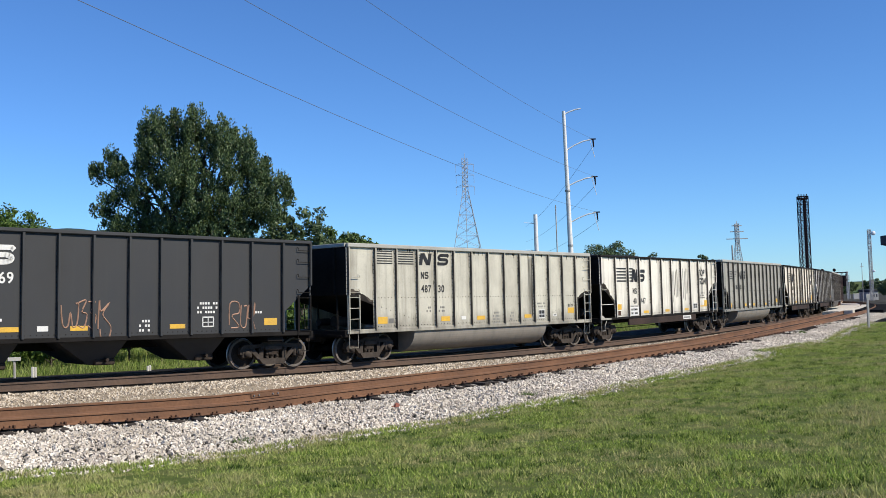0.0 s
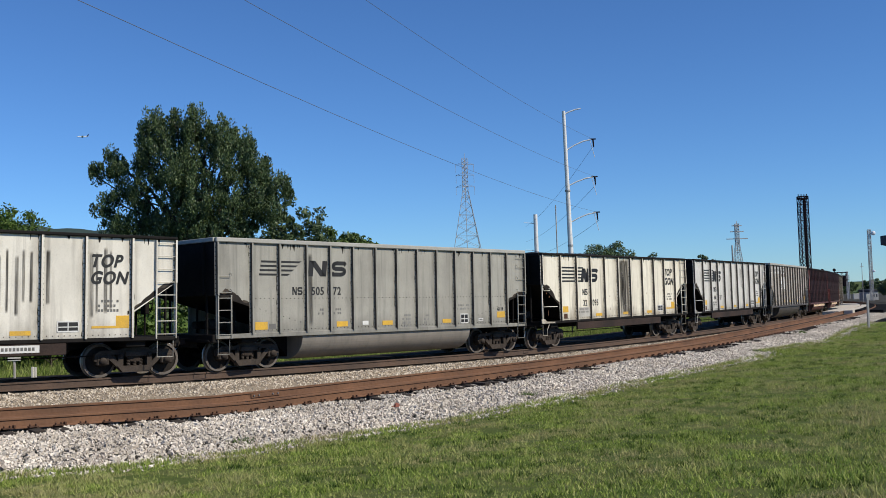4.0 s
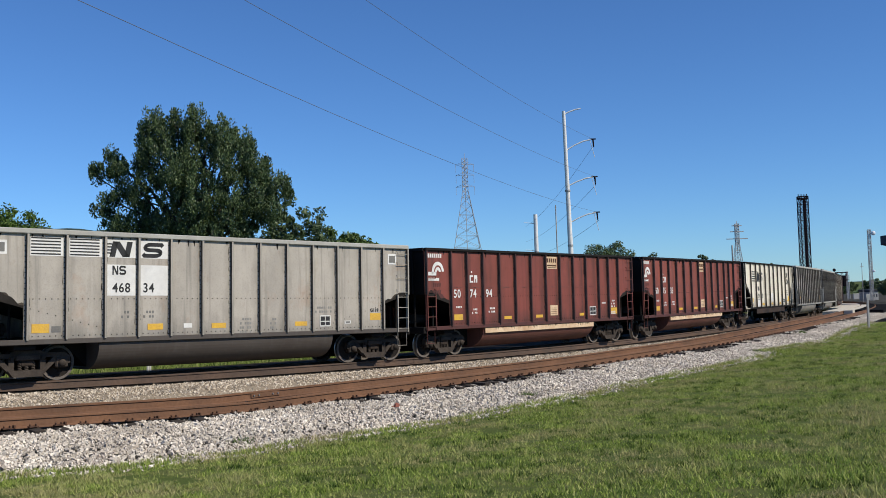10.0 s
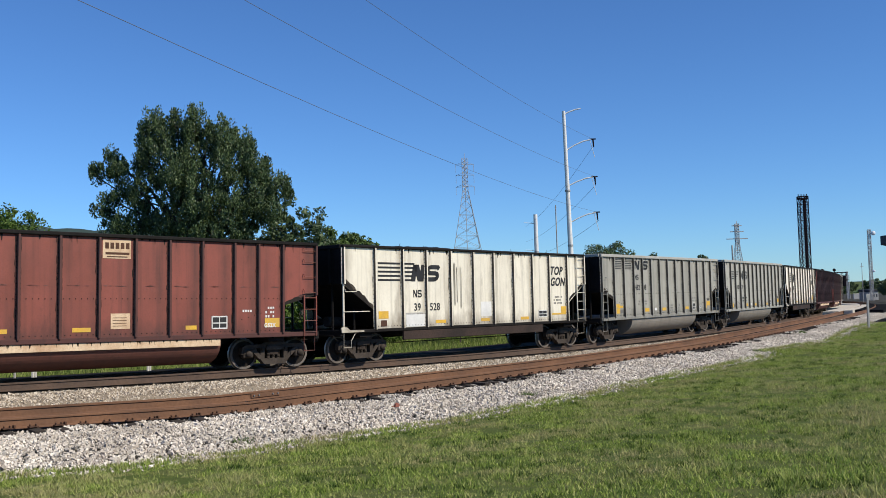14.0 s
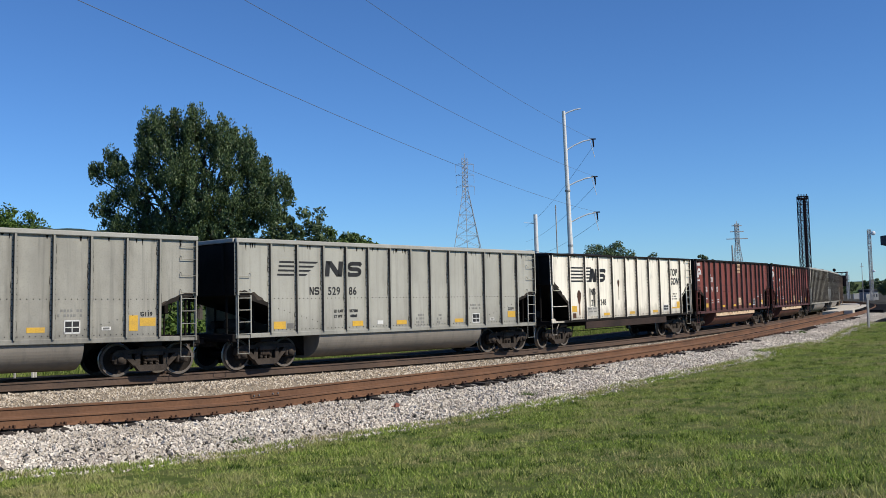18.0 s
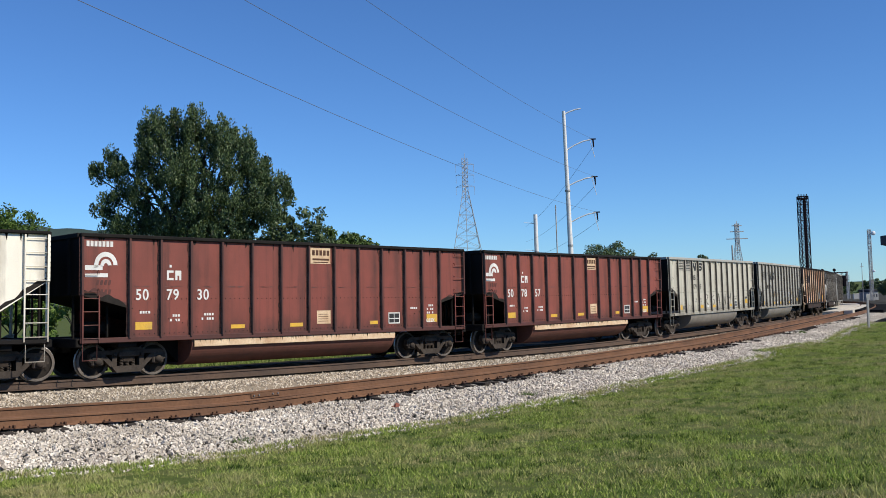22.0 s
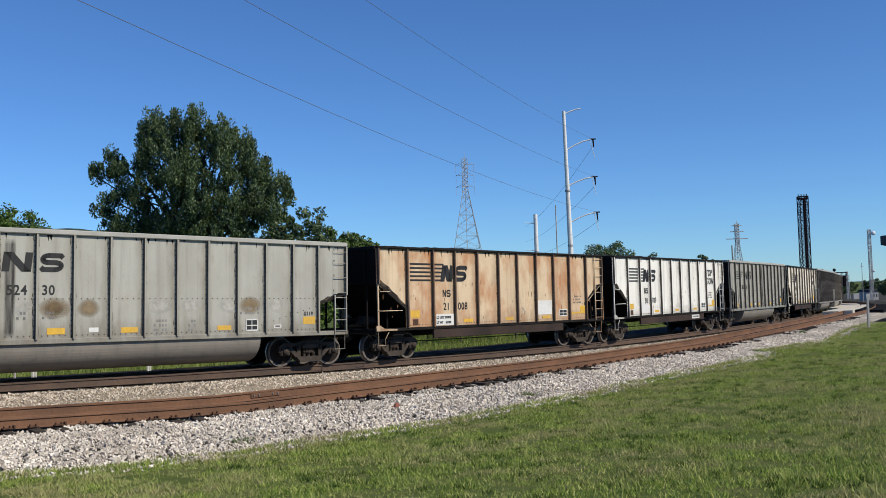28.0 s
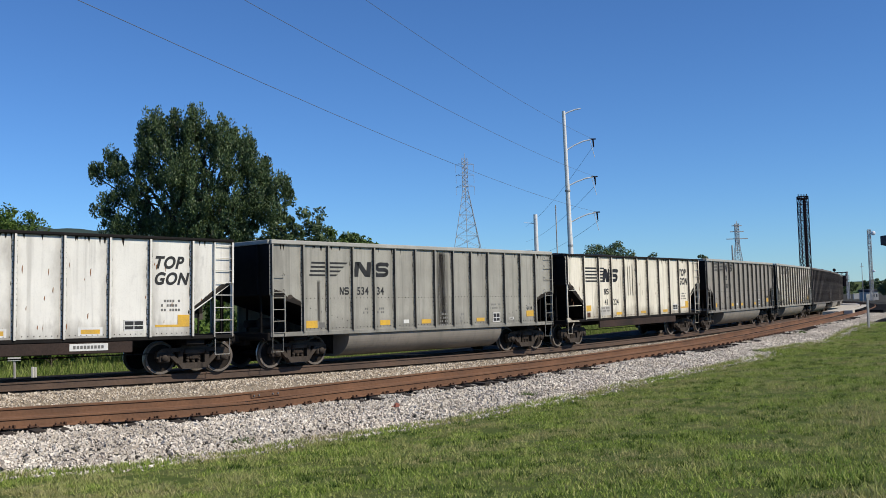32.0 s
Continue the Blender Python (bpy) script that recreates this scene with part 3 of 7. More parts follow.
def truck(car, x, yaw):
    t = part("truck", cached("truck", lambda: Shape().block(-0.16, 0.16, -1.06, 1.06, 0.40, 0.62, 0.03).block(-0.22, 0.22, -0.28, 0.28, 0.62, 0.80, 0.02).bar((-0.7, -0.5, 0.3), (0.7, -0.5, 0.3), 0.025).bar((-0.7, 0.5, 0.3), (0.7, 0.5, 0.3), 0.025), M["truck"]), M["truck"], car, "grimy cast steel two-axle truck", pose(x, 0, 0, 0, 0, yaw))
    # brake beams, plus an added black block for the truck's deeply shaded inside
    part("brake_rigging", cached("brake_rigging", lambda: Shape().block(-0.62, 0.62, -0.66, 0.66, 0.30, 0.60, 0.03).block(-0.50, -0.40, -0.72, 0.72, 0.18, 0.34, 0.02).block(0.40, 0.50, -0.72, 0.72, 0.18, 0.34, 0.02)), M["black"], t)
    for d in (-1, 1):
        part("side_frame", cached("side_frame", side_frame_shape, M["truck_light"]), M["truck_light"], t, at=pose(0, d * 1.0, 0))
        for k in (-0.17, 0.0, 0.17):
            part("spring", cached("spring", spring_shape, M["truck_light"], True), M["truck_light"], t, at=pose(k, d * 1.0, 0))
        for a in (-0.89, 0.89):
            part("bearing_cap", cached("bearing_cap", cap_shape, M["truck_light"], True), M["truck_light"], t, at=pose(a, d * 1.15, WHEEL_R, 0, 0, 0 if d < 0 else 180))
            part("brake_shoe", cached("brake_shoe", lambda: Shape().block(-0.05, 0.05, -0.06, 0.06, 0.28, 0.62, 0.02), M["truck"]), M["truck"], t, at=pose(a * 0.42, d * 0.74, 0))
    for a in (-0.89, 0.89):
        w = part("wheelset", wheelset_mesh(), M["wheel"], t, "steel wheels with bright rims on their axle")
        w.matrix_parent_inverse = Matrix.Translation((a, 0, WHEEL_R))
        WHEELSETS.append(w)
    return t


def rib_shape(z0, z1, riveted=True):
    s = Shape()
    s.sweep([(-SIDE + 0.01, z0), (-SIDE + 0.01, z1), (-SIDE - 0.10, z1), (-SIDE - 0.10, z0)], -0.030, 0.030)
    s.box(-0.075, 0.075, -SIDE - 0.012, -SIDE + 0.004, z0, z1)
    n = int((z1 - z0) / 0.13) if riveted else 0
    for k in range(n):
        z = z0 + 0.07 + k * (z1 - z0 - 0.1) / n
        for x in (-0.054, 0.054):
            s.box(x - 0.013, x + 0.013, -SIDE - 0.019, -SIDE - 0.011, z - 0.013, z + 0.013)
    return s


def rivets(x0, x1, z, step=0.15, z_end=None):
    s = Shape()
    n = max(2, int((x1 - x0) / step))
    for k in range(n + 1):
        x = x0 + (x1 - x0) * k / n
        zz = z if z_end is None else z + (z_end - z) * k / n
        s.box(x - 0.012, x + 0.012, -SIDE - 0.009, -SIDE + 0.002, zz - 0.012, zz + 0.012)
    return s


def u_grab(x0, x1, z, y=-SIDE):
    return Shape().path([(x0, y, z + 0.09), (x0, y - 0.07, z + 0.07), (x0, y - 0.07, z), (x1, y - 0.07, z), (x1, y - 0.07, z + 0.07), (x1, y, z + 0.09)], 0.011, 6)


def ladder_shape(x0, x1, z0, z1, n, y=-SIDE - 0.05):
    s = Shape()
    for x in (x0, x1):
        s.block(x - 0.022, x + 0.022, y - 0.03, y + 0.015, z0, z1, 0.006)
    for k in range(n):
        z = z0 + 0.12 + (z1 - z0 - 0.2) * k / max(1, n - 1)
        s.bar((x0, y - 0.02, z), (x1, y - 0.02, z), 0.013, 6)
    return s


def coal_shape(half, top):
    """A heaped load, lumpy."""
    s = Shape()
    nx_, ny_ = 60, 12
    rnd = random.Random(5)
    v = []
    for i in range(nx_ + 1):
        x = -half + 2 * half * i / nx_
        for j in range(ny_ + 1):
            y = -1.45 + 2.9 * j / ny_
            e = min(1, (half - abs(x)) / 1.2) * (1 - (abs(y) / 1.5) ** 2)
            z = top - 0.35 + 0.42 * max(0, e) + 0.12 * noise.noise((x * 0.6, y * 0.9, 1)) + rnd.uniform(-0.02, 0.02)
            v.append((x, y, z))
    f = [(i * (ny_ + 1) + j, (i + 1) * (ny_ + 1) + j, (i + 1) * (ny_ + 1) + j + 1, i * (ny_ + 1) + j + 1) for i in range(nx_) for j in range(ny_)]
    return s.add(v, f)


def wheel_ring(r, n=18):
    s = Shape()
    pts = [(0, r * math.cos(2 * math.pi * k / n), r * math.sin(2 * math.pi * k / n)) for k in range(n + 1)]
    s.path(pts, 0.014, 5)
    for k in range(4):
        a = math.pi / 2 * k
        s.bar((0, 0, 0), (0, r * math.cos(a), r * math.sin(a)), 0.011, 5)
    return s


def letters(txt, size, slant=0.0, bold=0.006):
    """Lettering in the built-in font, facing the camera's side."""
    key = "txt/%s/%s/%s" % (txt, size, slant)
    if key not in CACHE:
        cu = bpy.data.curves.new("lettering", "FONT")
        cu.body, cu.size, cu.extrude, cu.space_character = txt, size, 0.003, 1.12
        cu.offset, cu.shear = bold, slant
        ob = new("lettering", cu)
        bpy.context.view_layer.update()
        me = bpy.data.meshes.new_from_object(ob.evaluated_get(bpy.context.evaluated_depsgraph_get()))
        bpy.data.objects.remove(ob)
        me.transform(Matrix.Rotation(math.pi / 2, 4, "X"))
        me.materials.clear()
        me.materials.append(M["ink"])
        CACHE[key] = me
    return CACHE[key]


def decal(car, name, polys, material, label="", y=-SIDE):
    s = Shape()
    for p in polys:
        s.prism(p, y - 0.006, y + 0.003)
    return part(name, s, material, car, label)


def emblem_part(car, name, polys, material, label="", y=-SIDE):
    return tagged(decal(car, name, polys, material, label, y), kind="stuff")


def rect(x0, x1, z0, z1, lean=0.0):
    return [(x0, z0), (x1, z0), (x1 + lean, z1), (x0 + lean, z1)]


# what sets the kinds of car apart
def plan(half, ribs, **rest):
    """True places of the posts, from the middle, put on the drawing's plan."""
    return dict(half=half / LONG, ribs=[x / LONG + half / LONG for x in ribs], **rest)


KINDS = {
    "tub": plan(6.96, (-5.73, -4.74, -3.71, -2.77, -1.82, -0.84, 0.12, 1.08, 2.04, 2.99, 3.95, 4.91, 5.84), top=3.755, chord=0.13, slope=(2.16, 1.83), sill=(0.93, 1.06)),
    "red": plan(7.10, (-5.74, -4.83, -3.90, -2.89, -1.87, -0.84, 0.19, 1.20, 2.19, 3.18, 4.21, 5.01, 5.85), top=3.71, chord=0.10, slope=(2.16, 1.83), sill=(0.93, 1.06)),
    "flat": plan(6.83, (-5.40, -4.10, -2.93, -1.66, -0.41, 0.76, 1.98, 3.18, 4.30, 5.55), top=3.705, chord=0.085, slope=(2.50, 1.66), sill=(0.96, 1.06)),
    "bay": plan(6.93, (-5.80, -4.75, -3.75, -2.72, -1.72, -0.83, 0.08, 1.07, 1.97, 2.87, 3.83, 4.82, 5.90), top=3.76, chord=0.10, slope=(2.45, 1.60), sill=(0.96, 1.08)),
}
SIZED = set()


def settle(car):
    """Brings a drawn body to its true length and height; the trucks are drawn true."""
    grow = Matrix.Diagonal((LONG, 1, TALL, 1))
    todo = [o for o in car.children if not o.name.startswith("truck")]
    for o in todo:
        todo += list(o.children)
    for o in todo:
        o.location = grow @ o.location
        if o.data.name not in SIZED:
            SIZED.add(o.data.name)
            o.data.transform(grow)
    return car


def mirrored_rib_positions(k):
    return [x - k["half"] for x in k["ribs"]]


def hull(car, kind, paint, chord_mat, end_mat, rib_mat=None, sill_mat=None):
    """The shell of a gondola or hopper: sheets, ribs, chords, sills, ends and running gear."""
    k = KINDS[kind]
    half, top, ch, sl, sill = k["half"], k["top"], k["chord"], k["slope"], k["sill"]
    ribs = mirrored_rib_positions(k)
    r0, r1 = ribs[0], ribs[-1]
    floor = sill[1]
    rib_mat = rib_mat or paint

    def sheet():
        return Shape().prism([(-half, sl[0]), (r0, sl[1]), (r0, floor), (r1, floor), (r1, sl[1]), (half, sl[0]), (half, top - ch), (-half, top - ch)], -SIDE, -SIDE + 0.012)

    for d in (0, 180):
        turn = pose(0, 0, 0, 0, 0, d)
        part("side_sheet", cached(kind + "/side_sheet", sheet), paint, car, at=turn)
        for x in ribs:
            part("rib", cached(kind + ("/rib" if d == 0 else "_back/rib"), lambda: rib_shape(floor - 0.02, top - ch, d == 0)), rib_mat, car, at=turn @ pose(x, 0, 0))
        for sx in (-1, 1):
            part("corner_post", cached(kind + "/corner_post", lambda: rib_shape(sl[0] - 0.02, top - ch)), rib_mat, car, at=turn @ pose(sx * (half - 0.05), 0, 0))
            part("corner_stanchion", cached(kind + "/corner_stanchion", lambda: Shape().block(-0.035, 0.035, -SIDE - 0.03, -SIDE + 0.02, sill[0], sl[0], 0.008)), paint, car, at=turn @ pose(sx * (half - 0.05), 0, 0))
        part("top_chord", cached(kind + "/top_chord", lambda: Shape().block(-half, half, -SIDE - 0.09, -SIDE + 0.03, top - ch, top, 0.02)), chord_mat, car, "rolled steel top chord", turn)
        part("side_sill", cached(kind + "/side_sill", lambda: Shape().block(-half, half, -SIDE - 0.05, -SIDE + 0.05, sill[0], sill[1], 0.012)), sill_mat or (rib_mat if kind in ("tub", "red") else M["black"]), car, at=turn)
        if d:
            continue
        tagged(part("riveted_seam", cached(kind + "/rivet_row", lambda: rivets(r0, r1, floor + 0.07, 0.16)), M["soot_dark"], car, at=turn), kind="stuff")
        if kind in ("tub", "red"):
            tagged(part("riveted_seam", cached(kind + "/rivet_row_mid", lambda: rivets(r0, r1, 2.04, 0.17)), M["soot_dark"], car, at=turn), kind="stuff")
            tagged(part("riveted_seam", cached(kind + "/rivet_row_slope", lambda: rivets(r0 + 0.1, r0 + 2.2, 1.80, 0.22, 1.28)), M["soot_dark"], car, at=turn), kind="stuff")
            tagged(part("riveted_seam", cached(kind + "/rivet_row_slope_b", lambda: rivets(r1 - 2.2, r1 - 0.1, 1.28, 0.22, 1.80)), M["soot_dark"], car, at=turn), kind="stuff")
    # end sheets and slopes: one black colour for both soot and end shade
    for sx in (-1, 1):
        end = pose(0, 0, 0, 0, 0, 0 if sx < 0 else 180)
        x = -half
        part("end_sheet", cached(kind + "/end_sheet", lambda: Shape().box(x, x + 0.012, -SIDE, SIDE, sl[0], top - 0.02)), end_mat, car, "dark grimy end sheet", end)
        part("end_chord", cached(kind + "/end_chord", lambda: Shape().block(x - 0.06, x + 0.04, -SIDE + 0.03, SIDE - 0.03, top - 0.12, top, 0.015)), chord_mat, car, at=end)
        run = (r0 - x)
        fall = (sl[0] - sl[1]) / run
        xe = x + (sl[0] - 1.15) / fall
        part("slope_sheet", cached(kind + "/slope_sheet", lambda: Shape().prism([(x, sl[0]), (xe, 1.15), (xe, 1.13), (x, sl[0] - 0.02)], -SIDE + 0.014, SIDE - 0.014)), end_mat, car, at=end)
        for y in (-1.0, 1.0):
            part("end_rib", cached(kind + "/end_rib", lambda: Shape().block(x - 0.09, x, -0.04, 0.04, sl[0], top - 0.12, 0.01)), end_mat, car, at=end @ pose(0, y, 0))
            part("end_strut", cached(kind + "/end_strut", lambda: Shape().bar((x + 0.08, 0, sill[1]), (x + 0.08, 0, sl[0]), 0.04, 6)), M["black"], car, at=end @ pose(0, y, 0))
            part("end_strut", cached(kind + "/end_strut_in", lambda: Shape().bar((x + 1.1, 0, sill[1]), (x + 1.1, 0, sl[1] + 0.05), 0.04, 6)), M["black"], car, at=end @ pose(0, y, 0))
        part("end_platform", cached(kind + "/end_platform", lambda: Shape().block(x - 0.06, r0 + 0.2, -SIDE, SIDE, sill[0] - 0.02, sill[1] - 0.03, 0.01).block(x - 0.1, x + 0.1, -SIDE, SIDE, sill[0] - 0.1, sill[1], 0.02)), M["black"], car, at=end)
        part("coupler", cached("coupler", lambda: Shape().block(-8.02, -7.4, -0.09, 0.09, 0.76, 0.96, 0.02).block(-8.12, -7.92, -0.17, 0.15, 0.70, 1.02, 0.04).block(-7.6, -7.35, -0.3, 0.3, 0.68, 1.05, 0.02), M["truck"]), M["truck"], car, "rusty knuckle coupler", end)
        part("air_hose", cached("air_hose", lambda: Shape().path([(-7.6, 0.3, 0.75), (-7.75, 0.32, 0.55), (-7.9, 0.30, 0.40), (-8.05, 0.26, 0.36)], 0.025, 6), M["black"]), M["black"], car, at=end)
        part("lift_lever", cached("lift_lever", lambda: Shape().path([(-7.62, -1.5, 0.72), (-7.72, -1.4, 0.90), (-7.85, -0.1, 0.95)], 0.014, 5), M["black"]), M["black"], car, at=end)
        truck(car, sx * TRUCK_X + 0.18, -1.6 * sx)
    part("centre_sill", cached("centre_sill", lambda: Shape().block(-7.5, 7.5, -0.18, 0.18, 0.72, 1.0, 0.02).block(-BOLSTER - 0.3, -BOLSTER + 0.3, -1.45, 1.45, 0.80, 1.0, 0.02).block(BOLSTER - 0.3, BOLSTER + 0.3, -1.45, 1.45, 0.80, 1.0, 0.02)), M["black"], car)
    return k


def tub(car, paint, label):
    """The bathtub floor that hangs between the trucks."""
    def shape():
        s = Shape()
        prof = [(-0.62 - 0.89 * math.cos(a), 0.95 - 0.73 * math.sin(a) ** 0.9) for a in np.linspace(0, math.pi / 2, 15)]
        full = prof + [(-y, z) for y, z in prof[::-1]]
        return s.sweep(full, -4.15, 4.15)
    part("tub", cached("tub", shape, M["black"], False), paint, car, label)
    for d in (0, 180):
        part("tub_end", cached("tub_end", lambda: Shape().prism([(-4.9, 0.95), (-4.15, 0.95), (-4.15, 0.30)], -0.72, 0.72)), M["black"], car, at=pose(0, 0, 0, 0, 0, d))


def side_fittings(car, kind, paint):
    k = KINDS[kind]
    h, top = k["half"], k["top"]
    for d in (0, 180):
        turn = pose(0, 0, 0, 0, 0, d)
        if kind == "flat":
            part("ladder", cached(kind + "/ladder", lambda: ladder_shape(h - 0.66, h - 0.04, 1.0, top - 0.1, 8)), paint, car, "tall side ladder", turn)
            part("grab_iron", cached(kind + "/grab_a", lambda: Shape().bar((-h + 0.03, -SIDE - 0.05, 1.62), (-h + 1.25, -SIDE - 0.05, 1.62), 0.014)), paint, car, at=turn)
            part("grab_iron", cached(kind + "/grab_b", lambda: u_grab(-h + 0.08, -h + 0.60, 2.24)), paint, car, at=turn)
            part("jacking_bracket", cached(kind + "/bracket", lambda: Shape().prism([(-h - 0.10, 0.98), (-h + 0.95, 0.98), (-h + 0.95, 1.03), (-h + 0.30, 1.05), (-h + 0.12, 1.15), (-h - 0.05, 1.15), (-h - 0.12, 1.12)], -SIDE - 0.07, -SIDE - 0.03)), paint, car, at=turn)
            part("sill_step", cached(kind + "/step", lambda: Shape().path([(-h + 0.05, -SIDE, 0.98), (-h + 0.05, -SIDE, 0.52), (-h + 0.40, -SIDE, 0.52), (-h + 0.40, -SIDE, 0.72), (-h + 0.62, -SIDE, 0.98)], 0.016)), paint, car, at=turn)
            part("sill_step", cached(kind + "/step_b", lambda: Shape().path([(h - 0.60, -SIDE, 0.98), (h - 0.60, -SIDE, 0.52), (h - 0.10, -SIDE, 0.52), (h - 0.10, -SIDE, 0.98)], 0.016)), paint, car, at=turn)
        else:
            for sx in (-1, 1):
                a, b = sorted((sx * (h - 0.06), sx * (h - 0.54)))
                for z in ((2.22, 2.68) if sx < 0 else (2.22, 2.68, 3.12, 3.46)):
                    part("grab_iron", cached("%s/grab%d%.2f" % (kind, sx, z), lambda: u_grab(a, b, z)), paint, car, at=turn)
                part("ladder", cached("%s/ladder%d" % (kind, sx), lambda: ladder_shape(a, b, k["sill"][0], 2.14, 4)), paint, car, "short ladder at the car's corner", turn)
                part("sill_step", cached("%s/step%d" % (kind, sx), lambda: Shape().path([(a + 0.03, -SIDE, 0.98), (a + 0.03, -SIDE, 0.50), (b - 0.03, -SIDE, 0.50), (b - 0.03, -SIDE, 0.98)], 0.016)), paint, car, at=turn)
    part("brake_wheel", cached("brake_wheel", lambda: wheel_ring(0.27)), M["black"], car, at=pose(h + 0.22, 0.75, 1.95))
    part("brake_stand", cached("brake_stand", lambda: Shape().block(-0.07, 0.07, -0.16, 0.16, 1.65, 2.05, 0.02).bar((0, 0, 0.95), (0, 0, 1.7), 0.03)), M["black"], car, at=pose(h + 0.10, 0.75, 0))
    part("brake_cylinder", cached("brake_cylinder", lambda: Shape().bar((-h + 0.5, -0.35, 1.32), (-h + 1.15, -0.35, 1.30), 0.16, 12).bar((-h + 0.6, 0.5, 1.30), (-h + 1.1, 0.5, 1.30), 0.12, 10)), M["truck"], car)


def data_marks(car, spots, material):
    """Small lettering that cannot be read: rows of short bars."""
    polys = []
    for x, z, w, rows in spots:
        for r in range(rows):
            n = max(2, int(w / 0.09))
            for c in range(n):
                if (c * 7 + r * 3) % 5:
                    polys.append(rect(x + c * 0.09, x + c * 0.09 + 0.06, z - r * 0.12, z - r * 0.12 + 0.065))
    tagged(decal(car, "data_marking", polys, material), kind="stuff")


def patches(car, kind_half, xs, z, w, h, material, name="reflector"):
    for x in xs:
        decal(car, name, [rect(x - kind_half, x - kind_half + w, z, z + h)], material, y=-SIDE - 0.002)


def frame_box(car, x, z, w, h, col, inner=None):
    decal(car, "inspection_panel", [rect(x, x + w, z, z + h)], inner or M["ink"], "small stencilled inspection panel")
    t = 0.035
    decal(car, "panel_border", [rect(x, x + w, z, z + t), rect(x, x + w, z + h - t, z + h), rect(x, x + t, z, z + h), rect(x + w - t, x + w, z, z + h), rect(x + w / 2 - t / 3, x + w / 2 + t / 3, z, z + h), rect(x, x + w, z + h * 0.42, z + h * 0.50)], col, y=-SIDE - 0.004)


def bent_block(x, z, w, h, lean, t):
    """A bold double-bent ribbon, of short straight pieces."""
    r, mid = (h - t) / 4, w / 2
    line = [(w, h - t / 2 - r * 0.5), (w - t * 0.4, h - t / 2)] + [(mid * 0.72 + math.cos(q) * mid * 0.62 - t * 0.2, h - t / 2 - r + math.sin(q) * r) for q in np.linspace(1.6, 4.5, 7)]
    line += [(mid * 1.28 + math.cos(q) * mid * 0.62 + t * 0.2, t / 2 + r + math.sin(q) * r) for q in np.linspace(1.5, -1.6, 7)] + [(t * 0.4, t / 2), (0, t / 2 + r * 0.5)]
    out = []
    for (ax, az), (bx, bz) in zip(line[:-1], line[1:]):
        n = Vector((az - bz, bx - ax)).normalized() * t / 2
        d = Vector((bx - ax, bz - az)).normalized() * t * 0.16
        out.append([(x + px + lean * pz / h, z + pz) for px, pz in ((ax - d.x + n.x, az - d.y + n.y), (ax - d.x - n.x, az - d.y - n.y), (bx + d.x - n.x, bz + d.y - n.y), (bx + d.x + n.x, bz + d.y + n.y))])
    return out


def barred_block(x, z, w, h, lean, t):
    """Two leaning uprights with a bold slanting bar between them."""
    return [rect(x, x + t, z, z + h, lean), rect(x + w - t, x + w, z, z + h, lean), [(x + lean, z + h), (x + lean + t * 1.25, z + h), (x + w, z), (x + w - t * 1.25, z)]]


def emblem(a, b, z, h, lean, t):
    """The two blocks of the emblem, each from its left to its right edge."""
    return barred_block(a[0], z, a[1] - a[0], h, lean, t), bent_block(b[0], z, b[1] - b[0], h, lean, h * 0.26)


def right_edge(txt, size, slant=0.0, bold=0.006):
    return max(v.co.x for v in letters(txt, size, slant, bold).vertices)


def number(car, txt, x, z, size, material, name="digit", label="painted digit of the car number", slant=0.0, bold=0.006, y=-SIDE - 0.006):
    """A line of writing, one part for each character."""
    for i, ch in enumerate(txt):
        if ch != " ":
            shift = right_edge(txt[:i + 1], size, slant, bold) - right_edge(ch, size, slant, bold)
            part(name, letters(ch, size, slant, bold), material, car, label, pose(x + shift, y, z))


def mark_bars(car, x, z, material, h=0.24, w=0.36):
    """The reporting mark, as two plain blocks."""
    emblem_part(car, "reporting_mark", barred_block(x, z, w * 0.44, h, 0, w * 0.10) + bent_block(x + w * 0.58, z, w * 0.40, h, 0, w * 0.12), material, y=-SIDE - 0.003)


def bay(kind, b, f):
    """A place in the b-th bay, f of the way from post to post."""
    r = [0.0] + KINDS[kind]["ribs"] + [2 * KINDS[kind]["half"]]
    return r[b] + (r[b + 1] - r[b]) * f - KINDS[kind]["half"]


def bay_patch(car, kind, b, f0, f1, z0, z1, material, name="reflector", y=-SIDE - 0.002):
    decal(car, name, [rect(bay(kind, b, f0), bay(kind, b, f1), z0, z1)], material, y=y)


def car_base(name, label):
    c = new(name)
    c.empty_display_size = 0.5
    return tagged(c, label, "rail car", "coal train")


